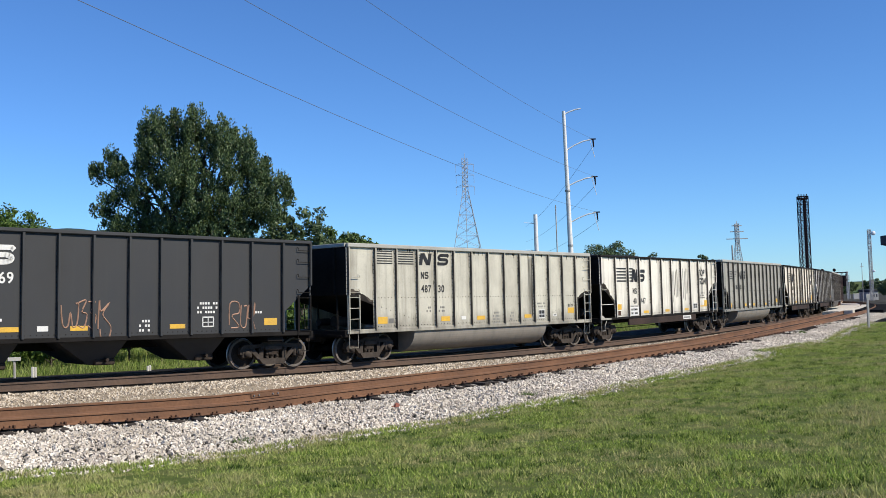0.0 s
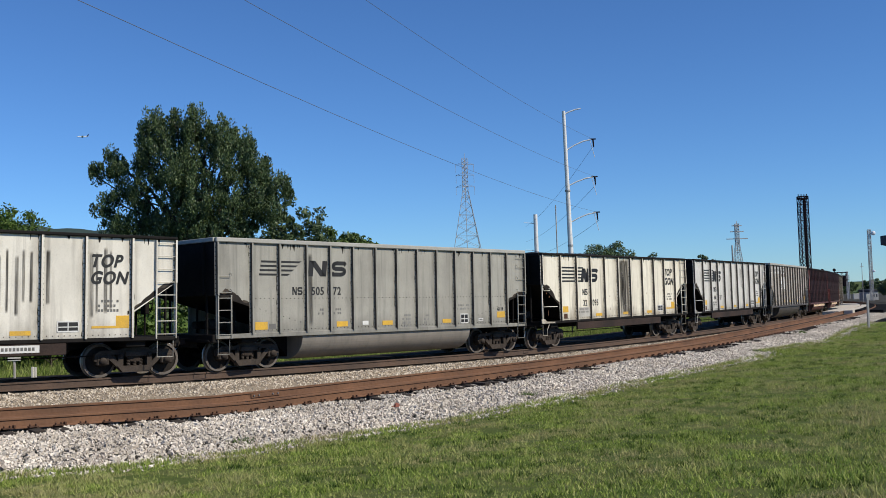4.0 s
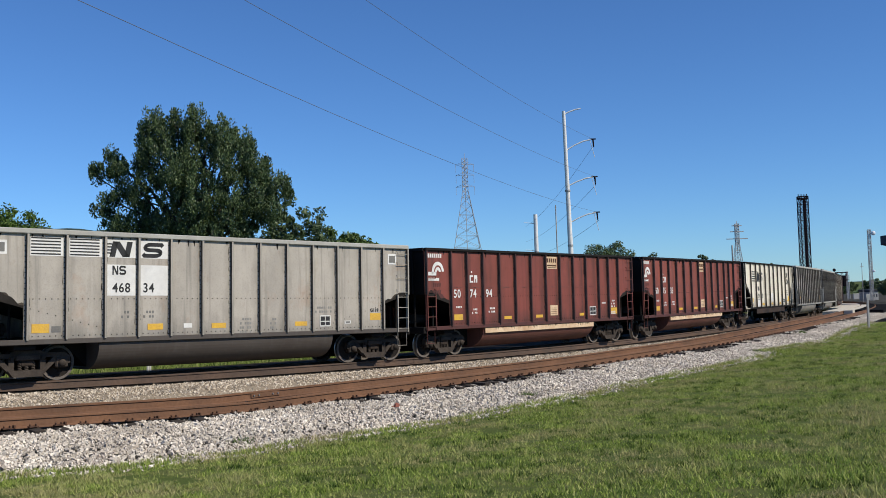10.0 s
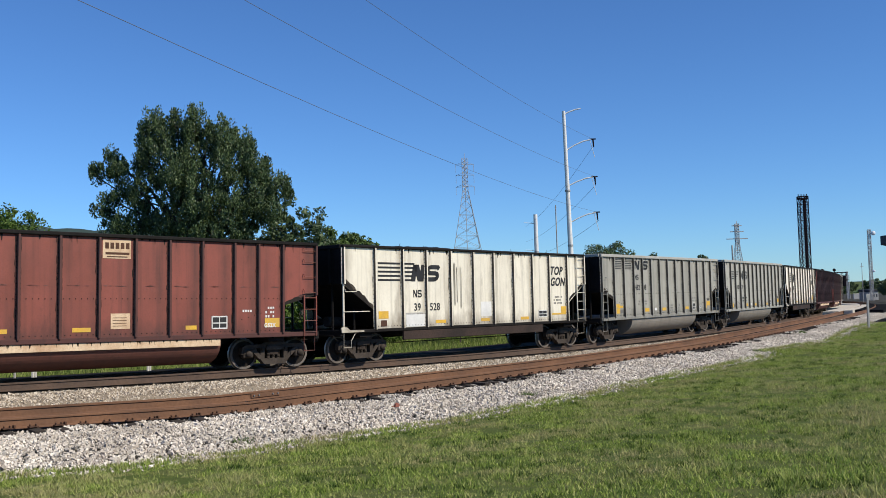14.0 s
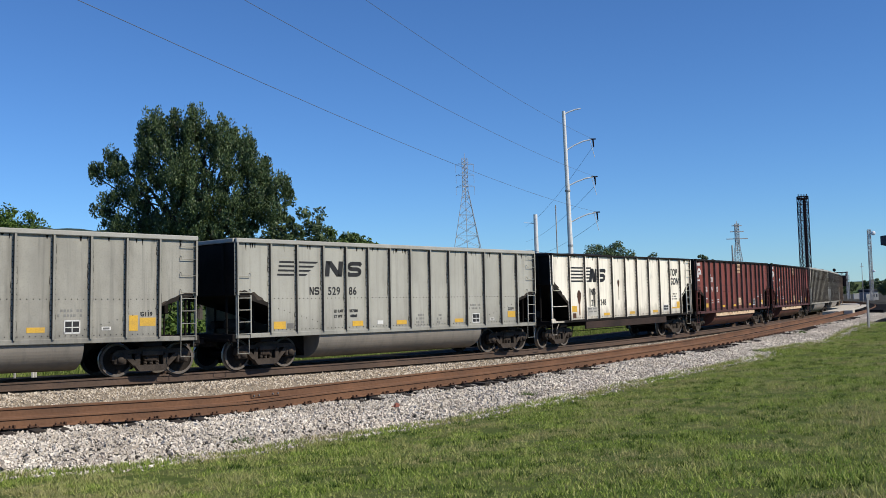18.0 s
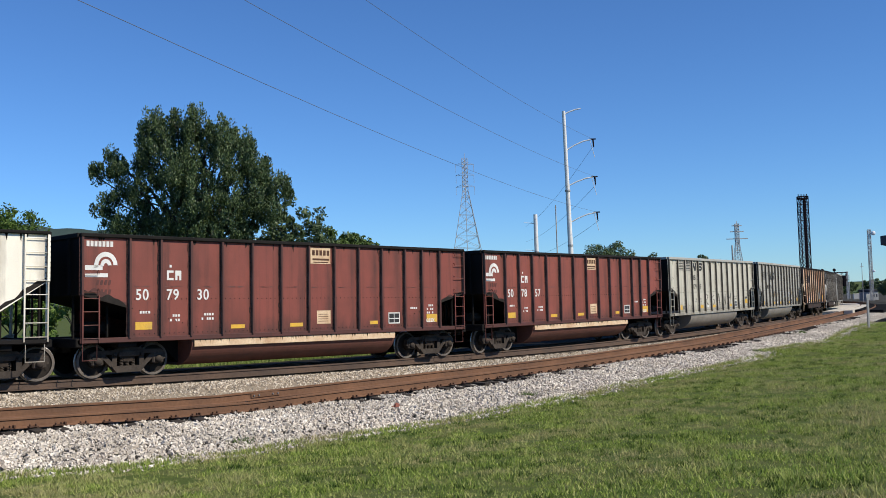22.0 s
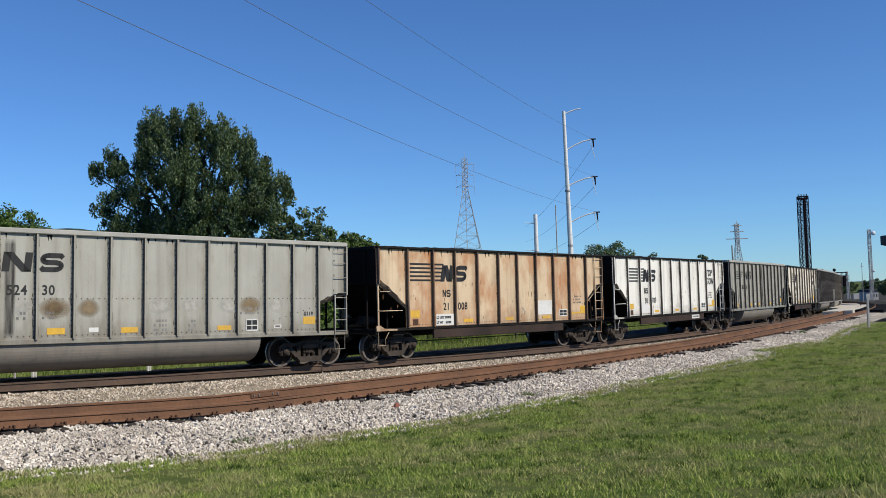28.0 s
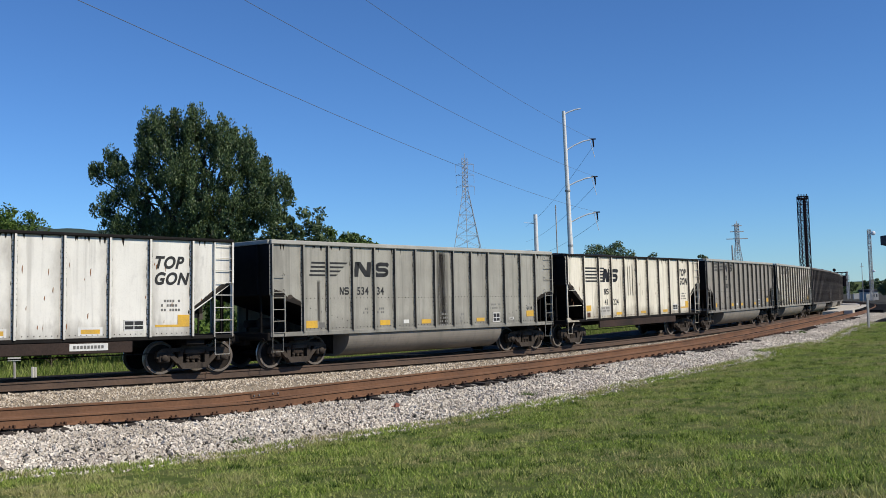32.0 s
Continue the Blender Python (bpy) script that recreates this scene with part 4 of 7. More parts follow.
def tub_car(label, paint, chord, old, num, extra=None, under=None, ink=None, boxes=False, white_panels=False, limits=None):
    car = car_base("coal_gondola_car", label)
    h = KINDS["tub"]["half"]
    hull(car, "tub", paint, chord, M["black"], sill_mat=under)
    tub(car, under or PAINT["tub_floor"], "curved tub floor between the trucks")
    side_fittings(car, "tub", paint)
    ink = ink or M["ink"]
    white = M["white"]
    at = lambda b, f: bay("tub", b, f)
    low = 0.0 if old else -0.06
    if white_panels:
        for b, z0, z1 in ((1, 3.10, 3.56), (2, 3.10, 3.56), (3, 3.10, 3.56), (4, 3.10, 3.56), (3, 2.12, 2.92), (4, 2.12, 2.92)):
            bay_patch(car, "tub", b, 0.08, 0.93, z0, z1, white, "repainted_panel", -SIDE + 0.001)
    if old:
        stripes = [rect(at(b, 0.10), at(b, 0.86), 3.13 + 0.078 * i, 3.165 + 0.078 * i) for i in range(6) for b in (1, 2)]
        stripes += [rect(at(3, 0.06), at(3, 0.22), 3.20 + 0.078 * i, 3.235 + 0.078 * i) for i in range(4)]
        marks = emblem((at(3, 0.14), at(3, 0.74)), (at(4, 0.14), at(4, 0.68)), 3.12, 0.40, 0.10, 0.17)
        z, col = 2.21, (3, 0.23)
    else:
        stripes = [rect(at(1, 0.28) + 0.03 * i, at(1, 0.93), 2.71 + 0.125 * i, 2.765 + 0.125 * i) for i in range(4)]
        stripes += [[(at(2, 0.07), 2.71 + 0.125 * i), (at(2, 0.34 + 0.14 * i), 2.71 + 0.125 * i), (at(2, 0.43 + 0.14 * i), 2.765 + 0.125 * i), (at(2, 0.07), 2.765 + 0.125 * i)] for i in range(4)]
        marks = emblem((at(3, 0.10), at(3, 0.86)), (at(4, 0.12), at(4, 0.66)), 2.70, 0.47, 0.06, 0.20)
        z, col = 2.14, (2, 0.50)
    emblem_part(car, "stripe_emblem", stripes, ink, y=-SIDE - 0.002)
    for block in marks:
        emblem_part(car, "block_emblem", block, ink, y=-SIDE - 0.002)
    mark_bars(car, at(*col), 2.66 if old else 2.14, ink, 0.235, 0.40)
    number(car, num[0], at(3, 0.23), z, 0.34, ink)
    number(car, num[1], at(4, 0.15), z, 0.34, ink)
    if limits:
        for txt, b, f, dz in (("LD LMT", 3, 0.48, 1.66), ("LT WT", 3, 0.48, 1.50), (limits[0], 4, 0.17, 1.66), (limits[1], 4, 0.20, 1.50)):
            tagged(part("load_stencil", letters(txt, 0.115), ink, car, "small black load figures", pose(at(b, f), -SIDE - 0.006, dz + low)), kind="stuff")
    else:
        data_marks(car, [(at(3, 0.50), 1.66, 0.34, 2), (at(4, 0.17), 1.66, 0.38, 2)], M["faint"])
    data_marks(car, [(at(7, 0.30), 1.42, 0.45, 4), (at(8, 0.38), 1.40, 0.33, 3), (at(10, 0.12), 1.72, 0.75, 2)], M["fainter"])
    bay_patch(car, "tub", 1, 0.13, 0.58, 1.21 + low, 1.43 + low, M["yellow"])
    for b, f0, f1, z1 in ((4, 0.30, 0.78, 1.38), (6, 0.33, 0.82, 1.36), (9, 0.33, 0.80, 1.35)):
        bay_patch(car, "tub", b, f0, f1, 1.22 + low, z1 + low, M["yellow"])
    bay_patch(car, "tub", 12, 0.42, 0.90, 1.34 + low, 1.56 + low, M["yellow"])
    bay_patch(car, "tub", 5, 0.43, 0.69, 1.25 + low, 1.37 + low, white, "white_label")
    bay_patch(car, "tub", 11, 0.32, 0.58, 1.25 + low, 1.34 + low, white, "white_label")
    bay_patch(car, "tub", 11, 0.36, 0.54, 1.27 + low, 1.32 + low, M["faint"], "stencil", -SIDE - 0.006)
    bay_patch(car, "tub", 1, 0.64, 0.88, 1.22 + low, 1.37 + low, M["faint"], "stencil")
    frame_box(car, at(10, 0.30), 1.18 + low, 0.46, 0.34, white)
    tagged(part("class_mark", letters("G119", 0.15), ink, car, "small black class mark", pose(at(12, 0.44), -SIDE - 0.006, 1.60 + low)), kind="stuff")
    if boxes:
        for x in (at(0, 0.30), at(13, 0.22)):
            decal(car, "painted_square", [rect(x, x + 0.40, 3.12, 3.46)], white, "white painted square outline")
            decal(car, "painted_square_core", [rect(x + 0.06, x + 0.34, 3.18, 3.40)], M["faint"], y=-SIDE - 0.008)
    soot_fringe(car, h, "tub")
    if extra:
        extra(car, h)
    return car


def flat_car(label, paint, num, extra=None, chord=None, ink=None, load=True, ribs=None, slogan=True):
    car = car_base("coal_gondola_car", label)
    h = KINDS["flat"]["half"]
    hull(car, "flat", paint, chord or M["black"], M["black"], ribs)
    side_fittings(car, "flat", paint)
    ink = ink or M["ink"]
    for d in (0, 180):
        part("side_beam", cached("flat/side_beam", lambda: Shape().block(2.9 - 7.34, 11.5 - 7.34, -SIDE - 0.03, -SIDE + 0.06, 0.66, 0.955, 0.015)), M["sill_brown"], car, "rust-brown side beam", pose(0, 0, 0, 0, 0, d))
    part("belly", cached("flat/belly", lambda: Shape().block(-4.3, 4.3, -1.35, 1.35, 0.80, 1.05, 0.04)), M["black"], car)
    part("brake_pipe", cached("flat/brake_pipe", lambda: Shape().path([(-5.2, -0.9, 0.62), (-4.0, -0.9, 0.56), (0.5, -0.9, 0.56), (5.2, -0.9, 0.58)], 0.018)), M["black"], car)
    if load:
        part("coal_load", cached("flat/coal_load", lambda: coal_shape(7.1, 3.75), M["coal"]), M["coal"], car, "heaped black coal")
    at = lambda b, f: bay("flat", b, f)
    stripes = []
    for i in range(5):
        z = 2.58 + 0.135 * i
        stripes += [rect(at(1, 0.13), at(1, 0.95), z, z + 0.062), rect(at(2, 0.06), at(2, 0.40 + 0.03 * i), z, z + 0.062, 0.02)]
    emblem_part(car, "stripe_emblem", stripes, ink, y=-SIDE - 0.002)
    for block in emblem((at(2, 0.36), at(2, 0.90)), (at(3, 0.02), at(3, 0.46)), 2.57, 0.56, 0.15, 0.24):
        emblem_part(car, "block_emblem", block, ink, y=-SIDE - 0.002)
    mark_bars(car, at(2, 0.46), 2.04, ink, 0.25, 0.44)
    number(car, num[0], at(2, 0.48), 1.60, 0.35, ink)
    number(car, num[1], at(3, 0.15), 1.60, 0.35, ink)
    for word, z in (("TOP", 2.87), ("GON", 2.44)) if slogan else ():
        number(car, word, at(9, 0.09), z, 0.44, ink, "letter", "bold slanted black letter", 0.28, 0.016, -SIDE - 0.008)
    if slogan:
        bay_patch(car, "flat", 2, 0.13, 0.94, 1.16, 1.54, M["soot"], "stencil_panel", -SIDE + 0.001)
        data_marks(car, [(at(2, 0.16), 1.44, 0.90, 2)], M["faint"])
    data_marks(car, [(at(9, 0.27), 1.96, 0.66, 3)], M["faint"])
    bay_patch(car, "flat", 1, 0.13, 0.48, 1.37, 1.61, M["yellow"])
    bay_patch(car, "flat", 1, 0.21, 0.42, 1.12, 1.32, M["burn"], "stencil")
    for b in (3, 5, 7):
        bay_patch(car, "flat", b, 0.38, 0.80, 1.16, 1.27, M["yellow"])
    bay_patch(car, "flat", 9, 0.66, 0.97, 1.36, 1.62, M["yellow"])
    bay_patch(car, "flat", 9, 0.14, 0.97, 1.30, 1.36, M["yellow"])
    frame_box(car, at(8, 0.36), 1.22, 0.62, 0.28, M["white"])
    soot_fringe(car, h, "flat")
    if extra:
        extra(car, h)
    return car


def red_car(label, paint, num, extra=None):
    car = car_base("coal_gondola_car", label)
    h = KINDS["red"]["half"]
    hull(car, "red", paint, M["black"], M["black"], PAINT["red_rib"])
    tub(car, PAINT["red_tub"], "curved tub floor between the trucks")
    side_fittings(car, "red", paint)
    for d in (0, 180):
        part("primer_strip", cached("primer_strip", lambda: Shape().box(-4.1, 4.1, -SIDE - 0.006, -SIDE + 0.02, 0.74, 0.925)), M["cream"], car, "bare cream strip along the tub", pose(0, 0, 0, 0, 0, d))
    part("coal_load", cached("coal_load", lambda: coal_shape(7.2, 3.66), M["coal"]), M["coal"], car, "heaped black coal")
    w = M["white"]
    rnd = random.Random(int(num[2]))
    drips = []
    for i in range(70):
        x, wd, dz = rnd.uniform(-4.1, 4.05), rnd.uniform(0.01, 0.05), rnd.uniform(0.02, 0.11)
        drips.append([(x, 0.925), (x + wd, 0.925), (x + wd * 0.6, 0.925 - dz)])
    tagged(decal(car, "drip_mark", drips, M["soot_dark"], "dark drips on the strip", y=-SIDE - 0.005), kind="stuff")
    smear = []
    for x in mirrored_rib_positions(KINDS["red"])[:-1]:
        for k in range(5):
            a, wd, z = x + 0.09 + rnd.uniform(0, 0.6), rnd.uniform(0.12, 0.3), 2.37 + rnd.uniform(-0.012, 0.012)
            smear.append([(a, z), (a + wd * 0.5, z - 0.016), (a + wd, z), (a + wd * 0.5, z + 0.016)])
    tagged(decal(car, "seam_smear", smear, PAINT["red_seam"], "dark smears along the mid seam", y=-SIDE + 0.001), kind="stuff")
    at = lambda b, f: bay("red", b, f)
    tagged(part("class_mark", letters("G52X", 0.16), w, car, "small white class mark", pose(at(12, 0.25), -SIDE - 0.010, 1.22)), kind="stuff")
    emblem_part(car, "name_bar", [rect(at(0, 0.13) + 0.118 * i, at(0, 0.13) + 0.118 * i + 0.085, 3.38, 3.52) for i in range(7)], w)
    arcs = []
    cx, cz = at(0, 0.52), 2.90
    for r0, r1 in ((0.35, 0.23), (0.165, 0.06)):
        for i in range(12):
            a, b = math.pi * 1.05 * i / 12 + 0.05, math.pi * 1.05 * (i + 1) / 12 + 0.05
            arcs.append([(cx + r1 * math.cos(a), cz + r1 * math.sin(a)), (cx + r0 * math.cos(a), cz + r0 * math.sin(a)), (cx + r0 * math.cos(b), cz + r0 * math.sin(b)), (cx + r1 * math.cos(b), cz + r1 * math.sin(b))])
    arcs += [rect(at(0, 0.10), cx + 0.06, 2.60, 2.70), rect(at(0, 0.10), cx - 0.10, 2.78, 2.90)]
    decal(car, "ring_emblem", arcs, w, "white curved emblem")
    tagged(decal(car, "faded_scrawl", [rect(at(0, 0.32) + 0.12 * i, at(0, 0.32) + 0.12 * i + 0.07, z, z + 0.13, 0.03) for i in range(4) for z in (2.40, 2.16)], PAINT["red_rib"], "faded dark scrawl"), kind="stuff")
    x = at(2, 0.22)
    emblem_part(car, "reporting_mark", [rect(x, x + 0.07, 2.54, 2.80), rect(x + 0.07, x + 0.22, 2.54, 2.60), rect(x + 0.07, x + 0.22, 2.74, 2.80), rect(x + 0.09, x + 0.16, 2.88, 2.95), rect(x + 0.28, x + 0.35, 2.54, 2.80), rect(x + 0.35, x + 0.48, 2.66, 2.80), rect(x + 0.41, x + 0.48, 2.54, 2.66)], w)
    for t, b in zip(num, (1, 2, 3)):
        number(car, t, at(b, 0.20), 2.02, 0.40, w)
    data_marks(car, [(at(2, 0.32), 1.56, 0.42, 2), (at(3, 0.35), 1.58, 0.45, 2), (at(12, 0.30), 1.74, 0.42, 4), (at(11, 0.25), 1.66, 0.5, 1), (at(1, 0.25), 1.66, 0.55, 1)], w)
    bay_patch(car, "red", 1, 0.20, 0.74, 1.24, 1.44, M["yellow"])
    for b, f0, f1 in ((4, 0.30, 0.76), (6, 0.33, 0.80), (9, 0.50, 0.84)):
        bay_patch(car, "red", b, f0, f1, 1.20, 1.31, M["yellow"])
    bay_patch(car, "red", 12, 0.28, 0.88, 1.22, 1.48, M["yellow"])
    bay_patch(car, "red", 7, 0.10, 0.87, 3.08, 3.56, M["cream"], "repair_patch")
    bay_patch(car, "red", 7, 0.33, 0.86, 1.26, 1.66, M["cream"], "repair_patch")
    x = at(7, 0.10)
    emblem_part(car, "patch_marking", [rect(x + 0.07 + 0.155 * i, x + 0.18 + 0.155 * i, 3.33, 3.49) for i in range(5)] + [rect(x + 0.08, x + 0.80, 3.18, 3.24), rect(x + 0.12, x + 0.74, 3.11, 3.14)], M["burn"], y=-SIDE - 0.005)
    x = at(7, 0.33)
    emblem_part(car, "patch_marking", [rect(x + 0.06, x + 0.48, 1.33 + 0.07 * i, 1.345 + 0.07 * i) for i in range(4)], M["burn"], y=-SIDE - 0.005)
    frame_box(car, at(10, 0.30), 1.20, 0.55, 0.36, w)
    soot_fringe(car, h, "red", PAINT["red_rib"])
    if extra:
        extra(car, h)
    return car


def squiggle(car, x, z, pts, r, material):
    """A sprayed line that runs in a smooth curve through its turning points."""
    q = [np.array(p_, float) for p_ in [pts[0], *pts, pts[-1]]]
    run = []
    for a, b, c, d in zip(q[:-3], q[1:-2], q[2:-1], q[3:]):
        for t in (0.0, 0.25, 0.5, 0.75):
            run.append(0.5 * (2 * b + (c - a) * t + (2 * a - 5 * b + 4 * c - d) * t * t + (3 * b - a - 3 * c + d) * t ** 3))
    run.append(q[-1])
    part("spray_scrawl", Shape().path([(x + v[0], -SIDE - 0.004, z + v[1]) for v in run], r, 4), material, car, "looping sprayed scrawl")


def hopper_car(label, paint):
    car = car_base("coal_hopper_car", label)
    h = KINDS["bay"]["half"]
    hull(car, "bay", paint, paint, M["black"])
    side_fittings(car, "bay", M["black"])
    for x in (-2.85, 0.25, 3.45):
        part("hopper_bay", cached("hopper_bay", lambda: Shape().add([(-1.25, -1.45, 1.05), (1.0, -1.45, 1.05), (1.0, 1.45, 1.05), (-1.25, 1.45, 1.05), (0.05, -0.80, 0.34), (0.70, -0.80, 0.34), (0.70, 0.80, 0.34), (0.05, 0.80, 0.34)], [(0, 1, 5, 4), (1, 2, 6, 5), (2, 3, 7, 6), (3, 0, 4, 7), (4, 5, 6, 7), (3, 2, 1, 0)])), paint, car, "sloping discharge bay", pose(x, 0, 0))
        part("bay_gate", cached("bay_gate", lambda: Shape().block(0.20, 0.80, -0.95, 0.95, 0.32, 0.50, 0.03).bar((0.5, -1.1, 0.46), (0.5, 1.1, 0.46), 0.05)), M["truck"], car, at=pose(x, 0, 0))
    part("coal_load", cached("coal_load", lambda: coal_shape(7.2, 3.66), M["coal"]), M["coal"], car, "heaped black coal")
    w = M["white"]
    for block in emblem((bay("bay", 3, 0.15), bay("bay", 3, 0.9)), (bay("bay", 4, 0.12), bay("bay", 4, 0.74)), 2.86, 0.48, 0.06, 0.2):
        emblem_part(car, "block_emblem", block, w, y=-SIDE - 0.003)
    number(car, "69", -2.50, 2.42, 0.38, w)
    data_marks(car, [(-2.9, 1.62, 0.6, 2), (3.35, 1.88, 0.72, 3), (5.30, 1.62, 0.4, 1), (1.48, 1.42, 0.36, 3)], w)
    patches(car, 0, [-2.45, -0.55, 2.45], 1.24, 0.50, 0.12, M["yellow"])
    patches(car, 0, [5.72], 1.28, 0.48, 0.20, M["yellow"])
    patches(car, 0, [-1.46], 1.24, 0.30, 0.13, w, "white_label")
    frame_box(car, 3.52, 1.26, 0.40, 0.29, w)
    tag = M["tag"]
    for l in ([(0.0, 0.66), (0.06, 0.16), (0.20, 0.14), (0.27, 0.48), (0.34, 0.12), (0.46, 0.20), (0.50, 0.66), (0.42, 0.70)], [(0.50, 0.72), (0.72, 0.78), (0.60, 0.50), (0.74, 0.42), (0.66, 0.10), (0.50, 0.14)], [(0.78, 0.74), (0.98, 0.74), (0.84, 0.48), (1.00, 0.40), (0.92, 0.08), (0.76, 0.14)], [(1.06, 0.05), (1.10, 0.78), (1.14, 0.50), (1.40, 0.72), (1.20, 0.42), (1.44, 0.10), (1.36, -0.22), (1.16, -0.18), (1.12, 0.05)]):
        squiggle(car, -0.82, 1.22, l, 0.020, tag)
    for l in ([(0.0, 0.10), (0.02, 0.70), (0.32, 0.72), (0.34, 0.44), (0.08, 0.36), (0.34, 0.06), (0.06, 0.02)], [(0.42, 0.66), (0.40, 0.10), (0.58, 0.06), (0.64, 0.60), (0.52, 0.62)], [(0.70, 0.66), (0.66, 0.30), (0.86, 0.34), (0.92, 0.72), (0.84, 0.30), (0.92, -0.02)]):
        squiggle(car, 4.46, 1.20, l, 0.020, tag)
    return car


M["tag"] = plain("orange_spray", (0.46, 0.27, 0.185), 0.7, 0, 0.2, 9, 0.05)
BAY_TUB, BAY_FLAT = (-5.73, 0.964), (-5.40, 1.217)
PAINT = {
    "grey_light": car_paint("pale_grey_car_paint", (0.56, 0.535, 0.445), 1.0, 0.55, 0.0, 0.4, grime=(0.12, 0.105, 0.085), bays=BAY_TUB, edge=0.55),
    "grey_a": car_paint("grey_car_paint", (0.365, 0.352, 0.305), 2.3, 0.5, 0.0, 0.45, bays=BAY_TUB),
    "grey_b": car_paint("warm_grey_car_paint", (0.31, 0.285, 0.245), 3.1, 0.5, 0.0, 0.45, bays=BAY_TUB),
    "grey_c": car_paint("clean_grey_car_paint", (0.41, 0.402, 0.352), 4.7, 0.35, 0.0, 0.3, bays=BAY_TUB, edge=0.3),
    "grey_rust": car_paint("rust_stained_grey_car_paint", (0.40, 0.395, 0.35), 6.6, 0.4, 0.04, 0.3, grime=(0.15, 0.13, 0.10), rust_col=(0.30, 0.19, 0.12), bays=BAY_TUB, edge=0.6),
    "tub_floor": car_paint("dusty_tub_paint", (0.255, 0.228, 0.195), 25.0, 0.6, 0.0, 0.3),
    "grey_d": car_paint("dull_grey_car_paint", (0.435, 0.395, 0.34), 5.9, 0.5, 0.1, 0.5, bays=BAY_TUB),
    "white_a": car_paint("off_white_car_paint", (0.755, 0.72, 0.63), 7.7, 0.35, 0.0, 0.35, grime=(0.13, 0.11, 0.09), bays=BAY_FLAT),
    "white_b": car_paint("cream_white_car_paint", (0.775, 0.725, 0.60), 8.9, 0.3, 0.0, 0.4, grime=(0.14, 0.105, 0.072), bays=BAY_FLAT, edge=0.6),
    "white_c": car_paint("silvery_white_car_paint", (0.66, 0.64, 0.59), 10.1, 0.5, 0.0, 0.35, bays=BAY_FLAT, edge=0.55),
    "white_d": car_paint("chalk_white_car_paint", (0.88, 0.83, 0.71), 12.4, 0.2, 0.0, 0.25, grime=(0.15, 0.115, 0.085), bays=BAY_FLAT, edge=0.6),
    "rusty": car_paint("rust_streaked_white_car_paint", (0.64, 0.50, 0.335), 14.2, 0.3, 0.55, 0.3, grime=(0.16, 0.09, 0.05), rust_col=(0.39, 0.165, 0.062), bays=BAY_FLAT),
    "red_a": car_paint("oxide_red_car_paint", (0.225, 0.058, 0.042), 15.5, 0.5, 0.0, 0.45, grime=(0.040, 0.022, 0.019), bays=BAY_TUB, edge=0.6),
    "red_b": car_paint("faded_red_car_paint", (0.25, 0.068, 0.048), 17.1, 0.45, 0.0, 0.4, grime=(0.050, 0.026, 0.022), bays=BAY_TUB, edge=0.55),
    "red_seam": car_paint("dull_red_seam_paint", (0.15, 0.038, 0.028), 15.2, 0.5),
    "white_e": car_paint("cool_white_car_paint", (0.77, 0.75, 0.69), 13.1, 0.22, 0.0, 0.3, grime=(0.14, 0.12, 0.10), bays=BAY_FLAT, edge=0.5),
    "red_tub": car_paint("brownish_red_tub_paint", (0.150, 0.058, 0.044), 15.8, 0.6, 0.0, 0.4, grime=(0.05, 0.03, 0.024)),
    "red_rib": car_paint("dark_red_post_paint", (0.090, 0.030, 0.024), 15.9, 0.6, 0.0, 0.3, grime=(0.025, 0.017, 0.015)),
    "rust_rib": car_paint("rust_brown_post_paint", (0.16, 0.095, 0.060), 16.4, 0.6, 0.2, 0.3, grime=(0.05, 0.035, 0.028)),
    "black": car_paint("black_car_paint", (0.030, 0.031, 0.034), 18.8, 0.3, 0.0, 0.15, grime=(0.05, 0.048, 0.045)),
    "sooty": car_paint("sooty_brown_car_paint", (0.062, 0.050, 0.043), 21.3, 0.3, 0.0, 0.3),
    "brown": car_paint("brown_grey_car_paint", (0.15, 0.12, 0.095), 19.6, 0.45, 0.1, 0.4, bays=BAY_TUB),
    "chord": car_paint("grey_top_chord_paint", (0.40, 0.39, 0.35), 21.0, 0.45, 0.0, 0.1),
}


def dark_run(x0, x1, z0, z1, n=0):
    """Long dark run marks down a side sheet: one broad stain, or n narrow ones side by side."""
    def put(car, h):
        rnd = random.Random(int(x0 * 10))
        for i in range(n or 1):
            a = x0 + (x1 - x0) * i / (n or 1) + (rnd.uniform(-0.02, 0.02) if n else 0)
            w = rnd.uniform(0.06, 0.15) if n else x1 - x0
            b, t = z0 + (rnd.uniform(0, 0.5) if n else 0), z1 - (rnd.uniform(0, 0.2) if n else 0)
            decal(car, "run_mark", [rect(a - h, a + w - h, b, t)], M["soot_veil"], "dark sooty run mark", y=-SIDE + 0.0015)
    return put


def soft_spot(kind, b, f, z, w, t, stain, name="soft_stain"):
    """A round faded patch in one bay."""
    def put(car, h):
        x = bay(kind, b, f)
        decal(car, name, [rect(x - w / 2, x + w / 2, z - t / 2, z + t / 2)], M[stain], "round faded stain on the side sheet", y=-SIDE + 0.0015)
    return put


